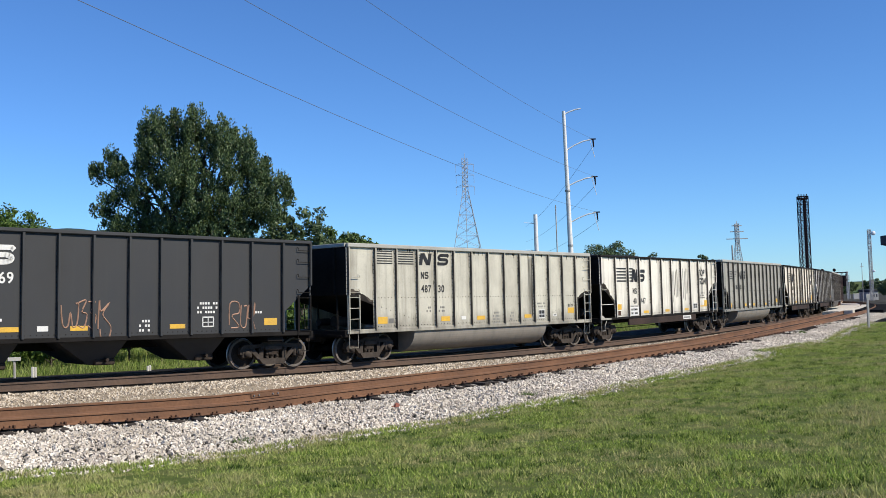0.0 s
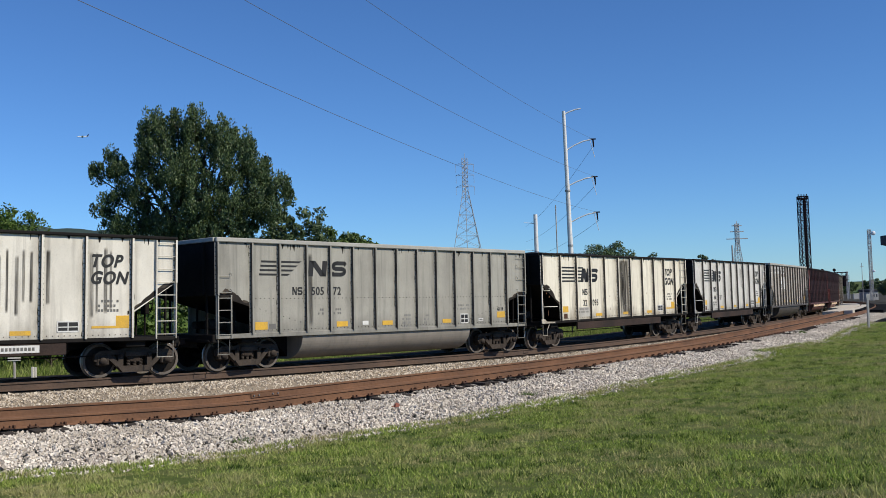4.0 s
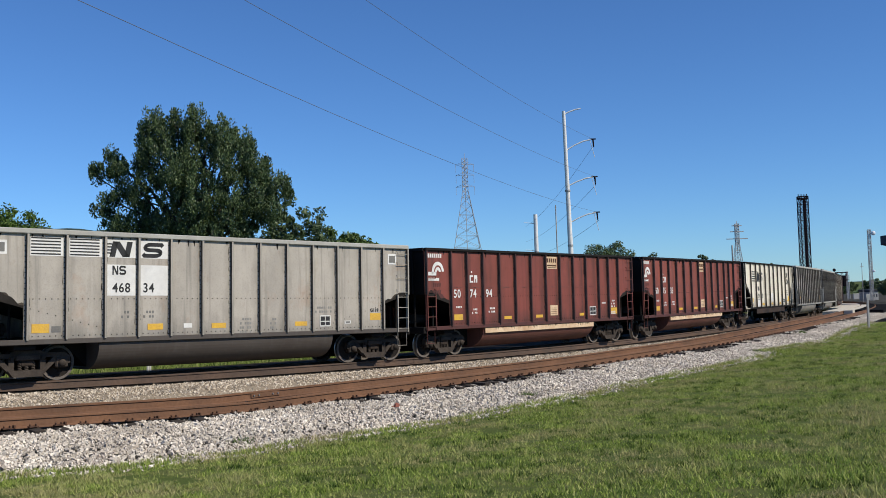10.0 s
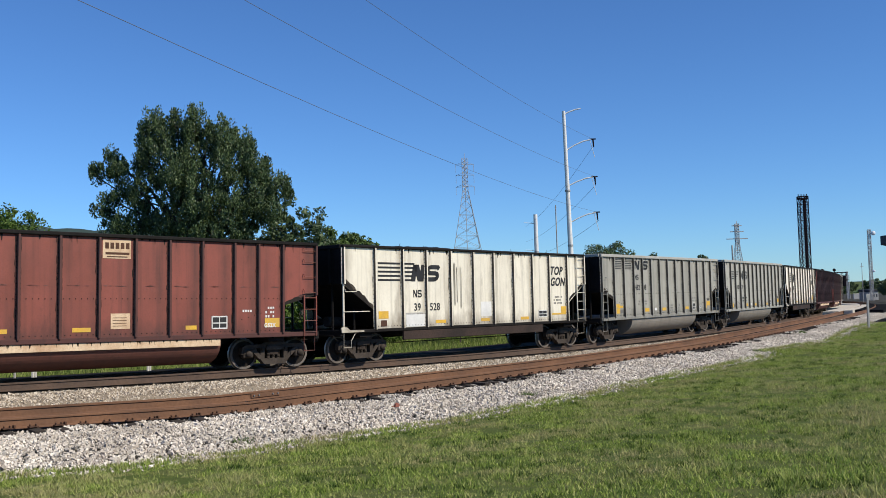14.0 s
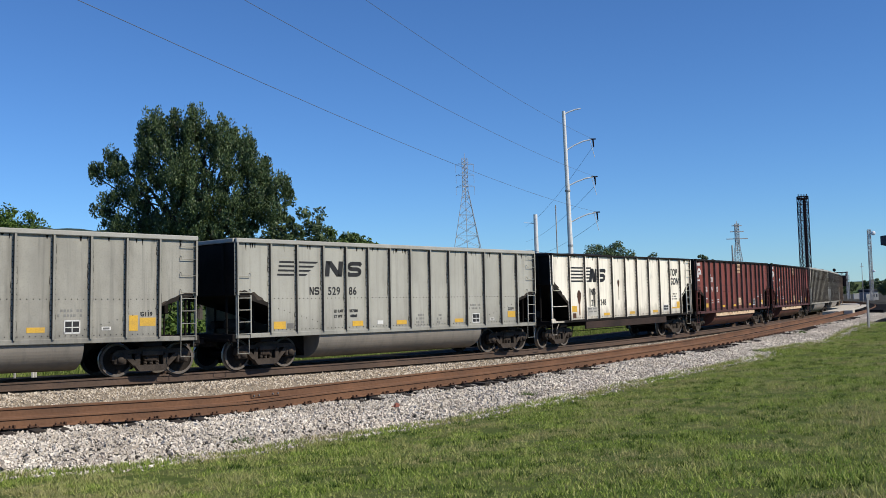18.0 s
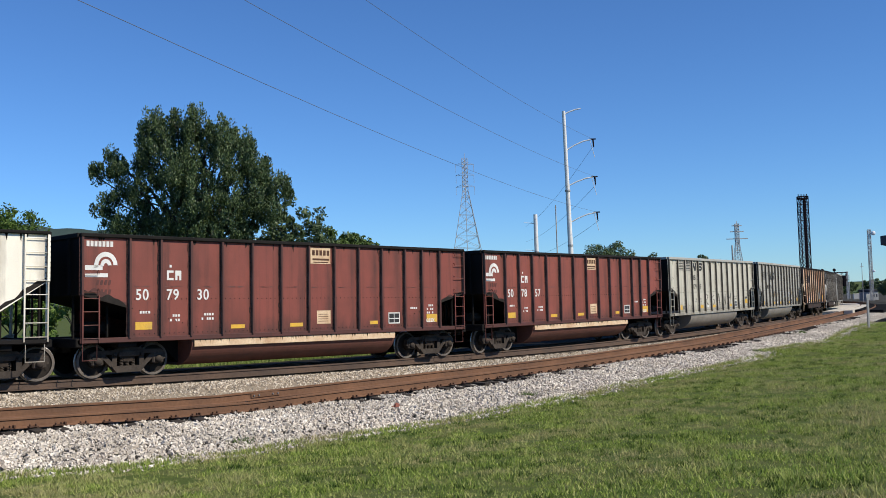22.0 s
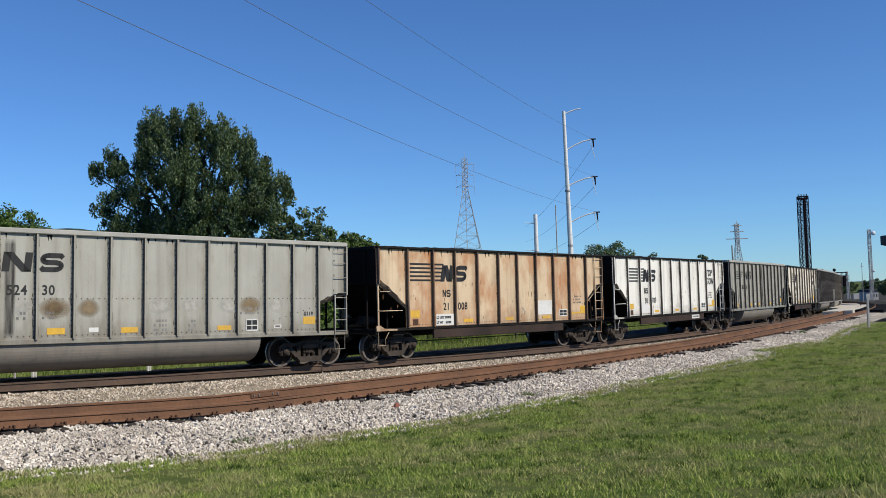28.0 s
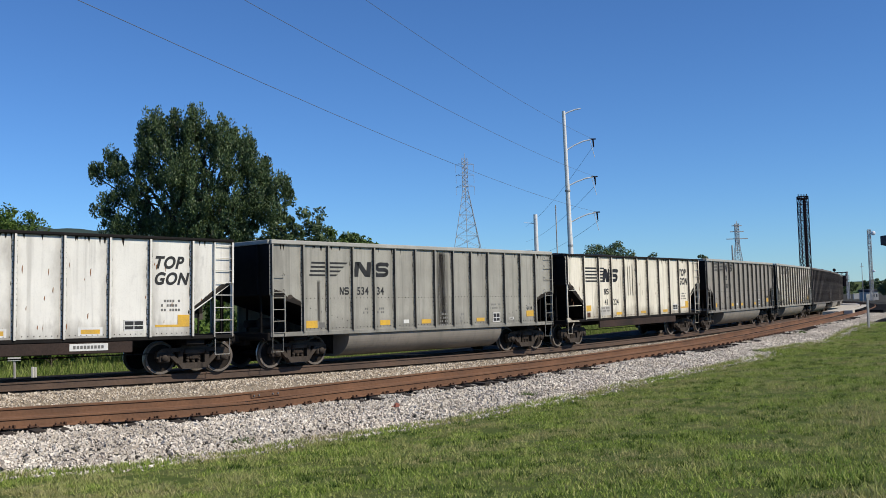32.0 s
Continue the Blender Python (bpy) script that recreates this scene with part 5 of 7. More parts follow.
def soot_fringe(car, h, kind, pale=None):
    """Coal dust clinging above the slope sheet and under the top chord; dust and painted shade along the posts."""
    k = KINDS[kind]
    rnd = random.Random(int(k["top"] * 100) + len(CACHE))
    t = k["top"] - k["chord"]
    for material, reach, y in ((pale or M["soot_mid"], 1.55, 0.0022), (M["soot_dark"], 1.3, 0.0010)):
        polys = []
        for sx in (-1, 1):
            ph = rnd.uniform(0, 6)
            up = [reach * (1.0 if sx < 0 else 0.6) * (0.08 + 0.035 * math.sin(i * 0.33 + ph) + 0.02 * math.sin(i * 0.75 + ph * 2) + rnd.uniform(0, 0.012)) * (0.5 + 0.9 * math.sin(min(1, i / 24) * 2.6 + 0.3)) for i in range(29)]
            for i in range(28):
                xa, xb = (sx * (h - 0.06 - q / 28 * (k["ribs"][0] - 0.1)) for q in (i, i + 1))
                za, zb = (k["slope"][0] + (k["slope"][1] - k["slope"][0]) * q / 28 for q in (i, i + 1))
                polys.append([(xa, za - 0.02), (xb, zb - 0.02), (xb, zb + up[i + 1]), (xa, za + up[i])])
        tagged(decal(car, "soot_fringe", polys, material, "clinging black coal dust", y=-SIDE + y), kind="stuff")
    polys = []
    for i in range(34):
        x, w = rnd.uniform(-h + 0.2, h - 0.3), rnd.uniform(0.02, 0.10)
        polys.append([(x, t), (x + w, t), (x + w * 0.7, t - rnd.uniform(0.03, 0.22)), (x + w * 0.3, t - rnd.uniform(0.03, 0.15))])
    # beside the posts the streaks also paint narrow shade, broader on the left
    for x in mirrored_rib_positions(k):
        for side in (-1, 1):
            z = k["sill"][1] + 0.02
            while z < t - 0.1:
                run = rnd.uniform(0.10, 0.35)
                w = rnd.uniform(0.0, 0.020) * (1.3 if side < 0 else 0.8)
                if rnd.random() < 0.75:
                    e = x + side * 0.075
                    polys.append([(e, z), (e + side * w, z + run * 0.3), (e + side * w * 0.7, z + run * 0.8), (e, z + run)])
                z += run * 0.9
    tagged(decal(car, "dust_streak", polys, M["soot_dark"], "dark dust under the chord, dust and painted shade along posts", y=-SIDE + 0.0012), kind="stuff")


def rust_blots(seed, n, z0=1.3, z1=3.0):
    def put(car, h):
        rnd = random.Random(seed)
        polys = []
        for i in range(n):
            x, z, w, t = rnd.uniform(-h + 0.3, h - 0.6), rnd.uniform(z0, z1), rnd.uniform(0.008, 0.035), rnd.uniform(0.04, 0.20)
            polys.append([(x, z), (x + w, z + 0.03), (x + w * 0.8, z - t * 0.6), (x + w * 0.4, z - t), (x - 0.01, z - t * 0.5)])
        tagged(decal(car, "rust_blot", polys, M["rust_blot"], "small orange rust weeps", y=-SIDE + 0.001), kind="stuff")
    return put


def beam_plate(car, h):
    decal(car, "beam_plate", [rect(9.75 - h, 10.85 - h, 0.74, 0.92)], M["white"], "pale stencilled plate on the side beam", y=-SIDE - 0.032)
    tagged(decal(car, "data_marking", [rect(9.85 + 0.1 * i - h, 9.92 + 0.1 * i - h, 0.79, 0.87) for i in range(9)], M["faint"], y=-SIDE - 0.036), kind="stuff")


M["soot_veil"] = veil("sooty_run_stain", (0.045, 0.042, 0.040), 0.80)
M["tan_veil"] = veil("tan_rust_stain", (0.30, 0.22, 0.13), 0.75, False, True)
M["pale_veil"] = veil("pale_scrubbed_patch", (0.62, 0.60, 0.55), 0.55, False, True)
M["brown_veil"] = veil("brown_rust_run", (0.26, 0.12, 0.05), 0.70)
M["soot_mid"] = plain("thin_coal_dust", (0.050, 0.042, 0.036), 0.9, 0, 0.5, 9, 0.1, dark=(0.090, 0.074, 0.060), spec=0.1)
M["soot_dark"] = plain("coal_dust_stain", (0.032, 0.028, 0.025), 0.9, 0, 0.4, 9, 0.1, spec=0.1)
M["rust_blot"] = plain("rust_weep", (0.30, 0.15, 0.075), 0.85, 0, 0.4, 9, 0.1)
M["soot"] = plain("soot_stain", (0.36, 0.345, 0.315), 0.8, 0, 0.6, 7, 0.1, dark=(0.54, 0.52, 0.47))
M["burn"] = plain("rust_blister", (0.10, 0.045, 0.025), 0.85, 0, 0.5, 9, 0.2)


def blisters(car, h):
    for b, f, z, w, t in ((1, 0.64, 1.96, 0.34, 0.58), (4, 0.52, 2.52, 0.19, 0.32)):
        x = bay("flat", b, f)
        pts = [(x + w / 2 * math.cos(a) * (1 + 0.2 * math.sin(3 * a)), z + t / 2 * math.sin(a)) for a in np.linspace(0, 2 * math.pi, 13)[:-1]]
        decal(car, "rust_blister", [pts], M["burn"], "round brown rust blister")
        decal(car, "run_mark", [rect(x - w * 0.3, x + w * 0.3, z - 0.75, z)], M["brown_veil"], "brown rust run below the blister", y=-SIDE + 0.0015)
    for f, z0 in ((0.33, 1.5), (0.62, 1.2), (0.68, 1.3)):
        x = bay("flat", 2, f)
        decal(car, "run_mark", [rect(x, x + 0.16, z0, 2.35)], M["soot_veil"], "dark sooty run mark", y=-SIDE + 0.0015)


def scrawl(car, h):
    rnd = random.Random(4)
    for i in range(5):
        x = bay("tub", 5 + i, 0.18)
        pts = ([(0.1, 0.0), (0.1, 0.55), (0.4, 0.45), (0.12, 0.22), (0.45, 0.0)], [(0.42, 0.5), (0.15, 0.4), (0.10, 0.1), (0.40, 0.05), (0.42, 0.28), (0.25, 0.26)], [(0.05, 0.0), (0.25, 0.6), (0.42, 0.0), (0.36, 0.22), (0.10, 0.22)], [(0.08, 0.0), (0.12, 0.55), (0.38, 0.0), (0.42, 0.55)], [(0.05, 0.6), (0.25, 0.3), (0.45, 0.6), (0.2, -0.1)])[i]
        squiggle(car, x, 1.35, pts, 0.017, M["ink"])


def load_limits(limit, weight):
    """The load figures on their white field in the second bay."""
    def put(car, h):
        bay_patch(car, "flat", 2, 0.14, 0.98, 1.08, 1.46, M["white"], "white_label", -SIDE - 0.004)
        for txt, z in (("LD LMT " + limit, 1.31), ("LT WT    " + weight, 1.14)):
            tagged(part("load_stencil", letters(txt, 0.112), M["ink"], car, "small black load figures", pose(bay("flat", 2, 0.16), -SIDE - 0.012, z)), kind="stuff")
    return put


def chalk_cross(car, h):
    for pts in ([(0, 0), (0.30, -0.22)], [(0.06, -0.25), (0.18, 0.05)]):
        squiggle(car, bay("flat", 6, 0.25), 1.62, pts, 0.010, M["white"])


def pale_stencil(car, h):
    """A worn white field with figures too small to read."""
    bay_patch(car, "flat", 2, 0.14, 0.96, 1.08, 1.48, M["white"], "white_label", -SIDE - 0.002)
    data_marks(car, [(bay("flat", 2, 0.17), 1.36, 0.95, 2)], M["faint"])


def yellow_smears(car, h):
    for b, f0, f1, z0, z1 in ((1, 0.14, 0.56, 1.47, 1.62), (1, 0.36, 0.90, 1.44, 1.54), (12, 0.10, 0.36, 1.22, 1.62)):
        bay_patch(car, "tub", b, f0, f1, z0, z1, M["yellow"], "paint_smear")


def white_label(car, h):
    bay_patch(car, "flat", 7, 0.08, 0.92, 1.32, 1.86, M["white"], "white_label")


def white_backs(car, h):
    for b, f0, f1, z0, z1 in ((3, 0.32, 0.86, 1.11, 1.33), (5, 0.32, 0.86, 1.11, 1.33), (7, 0.32, 0.86, 1.11, 1.33), (2, 0.13, 0.94, 1.16, 1.54)):
        bay_patch(car, "flat", b, f0, f1, z0, z1, M["white"], "white_label", -SIDE - 0.0005)


def both(*fs):
    def put(car, h):
        for f_ in fs:
            f_(car, h)
    return put


TUB_L, FLAT_L = "%s bathtub coal gondola with %s", "%s flat-bottomed coal gondola with %s"
P = PAINT
CARS = [
    hopper_car("black coal hopper car with orange scrawls", P["black"]),
    tub_car(TUB_L % ("pale grey", "black striped emblem and number"), P["grey_light"], P["chord"], True, ("487", "30"), dark_run(10.40, 10.86, 1.2, 3.55)),
    flat_car(FLAT_L % ("off-white", "long sooty run marks"), P["white_a"], ("40", "447"), both(beam_plate, load_limits("230600", "55400"), dark_run(8.5, 11.2, 1.5, 3.3, 13), dark_run(12.0, 13.0, 1.5, 3.4, 5))),
    tub_car(TUB_L % ("warm grey", "a sooty run through the emblem"), P["grey_a"], P["chord"], False, ("505", "72"), dark_run(3.55, 3.85, 1.2, 3.4)),
    flat_car(FLAT_L % ("cream-white", "a broad sooty panel"), P["white_b"], ("32", "095"), both(dark_run(6.90, 8.36, 1.1, 3.6), dark_run(7.3, 7.9, 1.1, 3.6, 4), rust_blots(9, 16))),
    flat_car(FLAT_L % ("silvery white", "a sooty run and black top"), P["white_c"], ("44", "537"), both(dark_run(8.27, 8.52, 1.2, 3.6), dark_run(8.27, 8.46, 1.2, 3.6), dark_run(9.0, 9.9, 2.0, 3.5, 5))),
    tub_car(TUB_L % ("brownish grey", "whitened panels and squares"), P["grey_d"], P["chord"], True, ("468", "34"), boxes=True, white_panels=True, under=P["sooty"]),
    red_car(TUB_L % ("dull oxide-red", "white number and ring emblem"), P["red_a"], ("50", "74", "94")),
    red_car(TUB_L % ("faded red", "white number and cream patches"), P["red_b"], ("50", "75", "85")),
    flat_car(FLAT_L % ("cream-white", "faint run marks"), P["white_b"], ("39", "528"), both(pale_stencil, lambda c, h: bay_patch(c, "flat", 5, 0.38, 0.90, 1.34, 1.86, M["white"], "white_label"), dark_run(5.6, 6.4, 1.5, 3.3, 4))),
    tub_car(TUB_L % ("grey", "black striped emblem and number"), P["grey_a"], P["chord"], True, ("482", "08"), yellow_smears),
    tub_car(TUB_L % ("clean grey", "black wedge emblem and number"), P["grey_c"], P["chord"], False, ("529", "86"), limits=("237200", "48800")),
    flat_car(FLAT_L % ("chalk-white", "brown rust blisters"), P["white_d"], ("29", "248"), blisters),
    red_car(TUB_L % ("oxide-red", "white number and ring emblem"), P["red_a"], ("50", "79", "30")),
    red_car(TUB_L % ("faded red", "white number and ring emblem"), P["red_b"], ("50", "78", "57")),
    tub_car(TUB_L % ("pale grey", "faint scrawls along its foot"), P["grey_light"], P["chord"], True, ("479", "05"), scrawl),
    tub_car(TUB_L % ("grey", "brown rust stains and pale patches"), P["grey_rust"], P["chord"], False, ("524", "30"), both(dark_run(3.70, 4.02, 1.1, 3.5), *(soft_spot("tub", b, f, z, w, t, c) for b, f, z, w, t, c in ((4, 0.5, 1.80, 1.05, 0.62, "tan_veil"), (4, 0.5, 1.80, 0.6, 0.4, "tan_veil"), (5, 0.42, 1.80, 0.75, 0.55, "tan_veil"), (3, 0.75, 1.78, 0.7, 0.55, "pale_veil"), (7, 0.5, 1.85, 0.9, 0.5, "pale_veil"), (8, 0.45, 1.85, 0.7, 0.4, "pale_veil"), (9, 0.7, 1.85, 0.8, 0.5, "pale_veil"), (10, 0.45, 1.85, 0.9, 0.6, "tan_veil"), (11, 0.4, 1.85, 0.6, 0.5, "pale_veil"))))),
    flat_car(FLAT_L % ("rust-orange streaked", "a white label"), P["rusty"], ("21", "008"), both(white_label, load_limits("230900", "55100"), chalk_cross, rust_blots(6, 60, 1.2, 2.6)), ribs=P["rust_rib"], slogan=False),
    flat_car(FLAT_L % ("chalk-white", "orange rust weeps"), P["white_e"], ("30", "789"), both(beam_plate, rust_blots(3, 34), white_backs)),
    tub_car(TUB_L % ("grey", "a dark sooty band"), P["grey_a"], P["chord"], False, ("534", "34"), both(dark_run(7.80, 8.55, 1.0, 3.62), dark_run(7.95, 8.40, 1.0, 3.62), dark_run(1.95, 2.1, 1.3, 2.6))),
    flat_car(FLAT_L % ("cream-white", "black top edge"), P["white_b"], ("41", "224"), both(dark_run(5.5, 6.8, 1.6, 3.4, 5), rust_blots(8, 20))),
    tub_car(TUB_L % ("dull grey", "black striped emblem"), P["grey_b"], P["chord"], True, ("483", "11")),
    tub_car(TUB_L % ("pale grey", "black striped emblem"), P["grey_light"], P["chord"], True, ("471", "07")),
    tub_car(TUB_L % ("brownish grey", "a faded emblem"), P["brown"], P["brown"], True, ("465", "52")),
    tub_car(TUB_L % ("brownish grey", "faded emblem"), P["brown"], P["brown"], True, ("462", "19")),
    tub_car(TUB_L % ("brownish grey", "faded emblem"), P["brown"], P["brown"], True, ("467", "41")),
    tub_car(TUB_L % ("grey", "black wedge emblem"), P["grey_a"], P["chord"], False, ("528", "15")),
    tub_car(TUB_L % ("brownish grey", "faded emblem"), P["brown"], P["brown"], True, ("463", "77")),
    tub_car(TUB_L % ("dull grey", "black striped emblem"), P["grey_b"], P["chord"], True, ("481", "62")),
]


def gone(t):
    """How far the train has run at t seconds, in metres."""
    return 14.629 + 8.5423 * t - 0.00258 * t * t


# the couplers' slack: how far each car stands off an even spacing
SLACK = [0.10, 0.37, 0.02, -0.03, -0.15, -0.29, -0.09, -0.25, 0.03, -0.06, 0.10, 0.21, 0.12, -0.22, 0.03, 0.11, 0.23, 0.27, -0.04, -0.02, -0.16, -0.15]
SLACK += [0.0] * (len(CARS) - len(SLACK))
for car in CARS:
    settle(car)


def car_pose(s):
    """Pose of a car whose middle is s metres along the line: both trucks stand on the rails."""
    a, b = Vector(on_line(s - TRUCK_X)), Vector(on_line(s + TRUCK_X))
    d = b - a
    return Matrix.Translation((a + b) / 2) @ Euler((0, -math.atan2(d.z, d.xy.length), math.atan2(d.y, d.x))).to_matrix().to_4x4()

# ---- the tracks' ties, plates and stones ----
def track_frame(s):
    return Matrix.Translation(on_line(s)) @ Matrix.Rotation(heading(s), 4, "Z")


def rng(seed):
    return np.random.RandomState(seed)


track_far = tagged(new("railway_track"), "far railway track with oily rails under the train", "track", "railway tracks")
track_near = tagged(new("railway_track"), "empty railway track with rusty rails on timber ties", "track", "railway tracks")
for ob in [o for o in scene.objects if o.name.startswith("rail") and o.type == "MESH" and o.parent is None]:
    ob.parent = track_near if "rust" in ob["label"] else track_far
    for k in ("category", "group"):
        del ob[k]

tie_me = Shape().block(-0.115, 0.115, -1.30, 1.30, -0.18, 0.0, 0.012).mesh("tie", M["tie"])


def plate_shape():
    s = Shape().block(-0.10, 0.10, -0.19, 0.19, 0.0, 0.022, 0.005)
    for x in (-0.06, 0.06):
        for y in (-0.105, 0.105):
            s.block(x - 0.012, x + 0.012, y - 0.03, y + 0.03, 0.015, 0.065, 0.004)
    return s


plate_me = plate_shape().mesh("tie_plate", M["plate"])
anchor_me = Shape().block(-0.02, 0.02, -0.09, 0.09, -0.04, 0.03, 0.006).mesh("rail_anchor", M["plate"])
r7 = rng(7)
for track, off, z, s_a, s_b in ((track_far, 0.0, 0.0, -26, 66), (track_near, NEAR_OFF, None, -26, 78)):
    level = (lambda q: 0.0) if z is not None else (lambda q: float(near_z(q)))
    for s in np.arange(s_a, s_b, 0.52):
        z = level(s)
        tip = float(cant(s)) if track is track_near else 0.0
        m = track_frame(float(s)) @ pose(r7.uniform(-0.03, 0.03), -off, z - 0.226 - tip * 0.5 + r7.uniform(-0.05, 0.004), math.degrees(tip / 1.51), 0, r7.uniform(-2.5, 2.5))
        part("tie", tie_me, M["tie"], track, at=m @ pose(0, r7.uniform(-0.13, 0.13), 0))
        if track is track_near:
            for y in (0.755,) if s < 22 else ():
                part("tie_plate", plate_me, M["plate"], track, at=track_frame(float(s)) @ pose(0, -off - y, z - 0.226 - tip))
            if s < 10 and r7.uniform() < 0.4:
                part("rail_anchor", anchor_me, M["plate"], track, at=track_frame(float(s) + 0.16) @ pose(0, -off - 0.755, z - 0.19 - tip))
    rest = Shape()
    for s in list(np.arange(S_LO + 1, s_a - 0.3, 0.52)) + list(np.arange(s_b + 0.3, S_HI - 1, 0.52)):
        m = track_frame(float(s)) @ pose(0, -off, level(s) - 0.226)
        rest.add([m @ Vector((x, y, zz)) for x in (-0.115, 0.115) for y in (-1.3, 1.3) for zz in (-0.18, 0)], [(1, 5, 7, 3), (0, 4, 5, 1), (2, 3, 7, 6), (0, 1, 3, 2), (4, 6, 7, 5)])
    tagged(part("distant_ties", rest, M["tie"], track), kind="stuff")

# joint bars with bright bolts
for s0, lat0 in ((-10.6, 3.515),):
    at = track_frame(s0)
    z = float(near_z(s0)) - (float(cant(s0)) if lat0 > 4 else 0.0)
    bar = part("joint_bar", Shape().block(-0.46, 0.46, -0.038, -0.010, -0.175, -0.056, 0.008), M["rail"], track_near, "bolted joint bar", at @ pose(0, -lat0, z))
    for x in (-0.38, -0.22, 0.22, 0.38):
        part("bolt", Shape().bar((x, -0.036, -0.11), (x, -0.064, -0.11), 0.022, 8), M["tread"], bar)

OCTA = np.array([(1, 0, 0), (-1, 0, 0), (0, 1, 0), (0, -1, 0), (0, 0, 1), (0, 0, -1)], float)
OCTA_F = np.array([(0, 2, 4), (2, 1, 4), (1, 3, 4), (3, 0, 4), (2, 0, 5), (1, 2, 5), (3, 1, 5), (0, 3, 5)])


CUBE = np.array([(x, y, z) for x in (-0.72, 0.72) for y in (-0.72, 0.72) for z in (-0.72, 0.72)], float)
CUBE_F = np.array([(0, 1, 3, 2), (4, 6, 7, 5), (0, 4, 5, 1), (2, 3, 7, 6), (0, 2, 6, 4), (1, 5, 7, 3)])


def stones(name, s, lat, z, size, seed, material, label, form=(OCTA, OCTA_F)):
    """Loose broken stones: one irregular lump each."""
    r = rng(seed)
    n = len(s)
    k = len(form[0])
    wild = 0.35 if k == 6 else 0.26
    v = form[0][None] * r.uniform(0.45 if k == 6 else 0.7, 1.3, (n, k, 1)) + r.uniform(-wild, wild, (n, k, 3))
    q = r.normal(size=(n, 4))
    q /= np.linalg.norm(q, axis=1, keepdims=True)
    w, x, y, zz = q.T
    rot = np.stack([1 - 2 * (y * y + zz * zz), 2 * (x * y - zz * w), 2 * (x * zz + y * w), 2 * (x * y + zz * w), 1 - 2 * (x * x + zz * zz), 2 * (y * zz - x * w), 2 * (x * zz - y * w), 2 * (y * zz + x * w), 1 - 2 * (x * x + y * y)], 1).reshape(n, 3, 3)
    v *= r.uniform(0.5, 1.4, (n, 1, 3))
    v = np.einsum("nij,nkj->nki", rot, v) * (size * r.uniform(0.55, 1.45, n))[:, None, None]
    px, py, pz = on_line(s, lat, z)
    v = v + np.stack([px, py, pz], 1)[:, None]
    f = form[1][None] + k * np.arange(n)[:, None, None]
    return tagged(new(name, big_mesh(name, v.reshape(-1, 3), f.reshape(-1, form[1].shape[1]), material, True)), label, "ballast", kind="stuff")


def along(r, n, a, b, power=1.6):
    """Places along the line, thicker where the camera passes nearest."""
    return a + (b - a) * r.uniform(0, 1, n) ** power


r8 = rng(8)
n = 72000
s = along(r8, n, -22, 60, 1.30)
u = r8.uniform(0, 1, n)
lat = 5.13 + u * (toe(s) + 0.05 - 5.13)
z = np.where(lat < 5.9, np.interp(lat, [5.1, 5.5, 5.9], [-0.665, -0.65, -0.69]) + 0.05 * np.sin(s * 2.1 + np.sin(s * 0.83) * 3) * np.interp(lat, [5.5, 5.9], [1, 0.2]), np.interp(lat, [5.9, 6.5], [-0.67, -0.62 - 0.165 * 0.6]) - 0.165 * np.clip(lat - 6.5, 0, None)) + near_rise(s) - cant(s) * np.interp(lat, [5.9, 7.4], [1, 0]) + 0.020 + 0.018 * r8.normal(size=n).clip(-1, 1.5)
stones("ballast_stones", s, lat, z, 0.030, 81, M["stone"], "pale grey and white crushed stones of the shoulder", (CUBE, CUBE_F))
n = 4500
s = along(r8, n, -25, 40, 1.3)
lat = toe(s) + np.abs(r8.normal(size=n)) * 0.28
stones("scattered_stones", s, lat, lawn(s, lat) + 0.025, 0.032, 82, M["stone"], "grey stones scattered into the lawn's edge")
n = 46000
s = along(r8, n, -22, 66, 1.35)
lat = r8.uniform(1.25, 3.5, n)
z = np.interp(lat, [1.25, 1.5, 2.3, 2.9, 3.5], [-0.27, -0.27, -0.39, -0.58, -0.58]) + near_rise(s) * np.interp(lat, [2.3, 2.9], [0, 1]) + 0.012
stones("old_ballast_stones", s, lat, z, 0.029, 83, M["stone_tan"], "tan crushed stones between the two tracks")
n = 12000
s = along(r8, n, -22, 66, 1.35)
lat = r8.uniform(3.3, 5.3, n)
stones("track_stones", s, lat, -0.625 + near_rise(s) - cant(s) * np.interp(lat, [3.5, 5.0], [0, 1]), 0.032, 84, M["stone"], "grey crushed stones between the rusty rails")


# ---- grass ----
def blades(name, px, py, pz, tall, wide, seed, material, label, lean=0.5):
    r = rng(seed)
    n = len(px)
    a = r.uniform(0, 2 * math.pi, n)
    b = r.uniform(0, 2 * math.pi, n)
    h = tall * r.uniform(0.45, 1.25, n)
    w = wide * r.uniform(0.6, 1.3, n)
    base = np.stack([px, py, pz], 1)
    side = np.stack([np.cos(a) * w, np.sin(a) * w, np.zeros(n)], 1)
    tip = base + np.stack([np.cos(b) * h * lean * r.uniform(0, 1, n), np.sin(b) * h * lean * r.uniform(0, 1, n), h], 1)
    v = np.stack([base - side, base + side, tip], 1).reshape(-1, 3)
    f = np.arange(3 * n).reshape(-1, 3)
    return tagged(new(name, big_mesh(name, v, f, material)), label, "grass", kind="stuff")


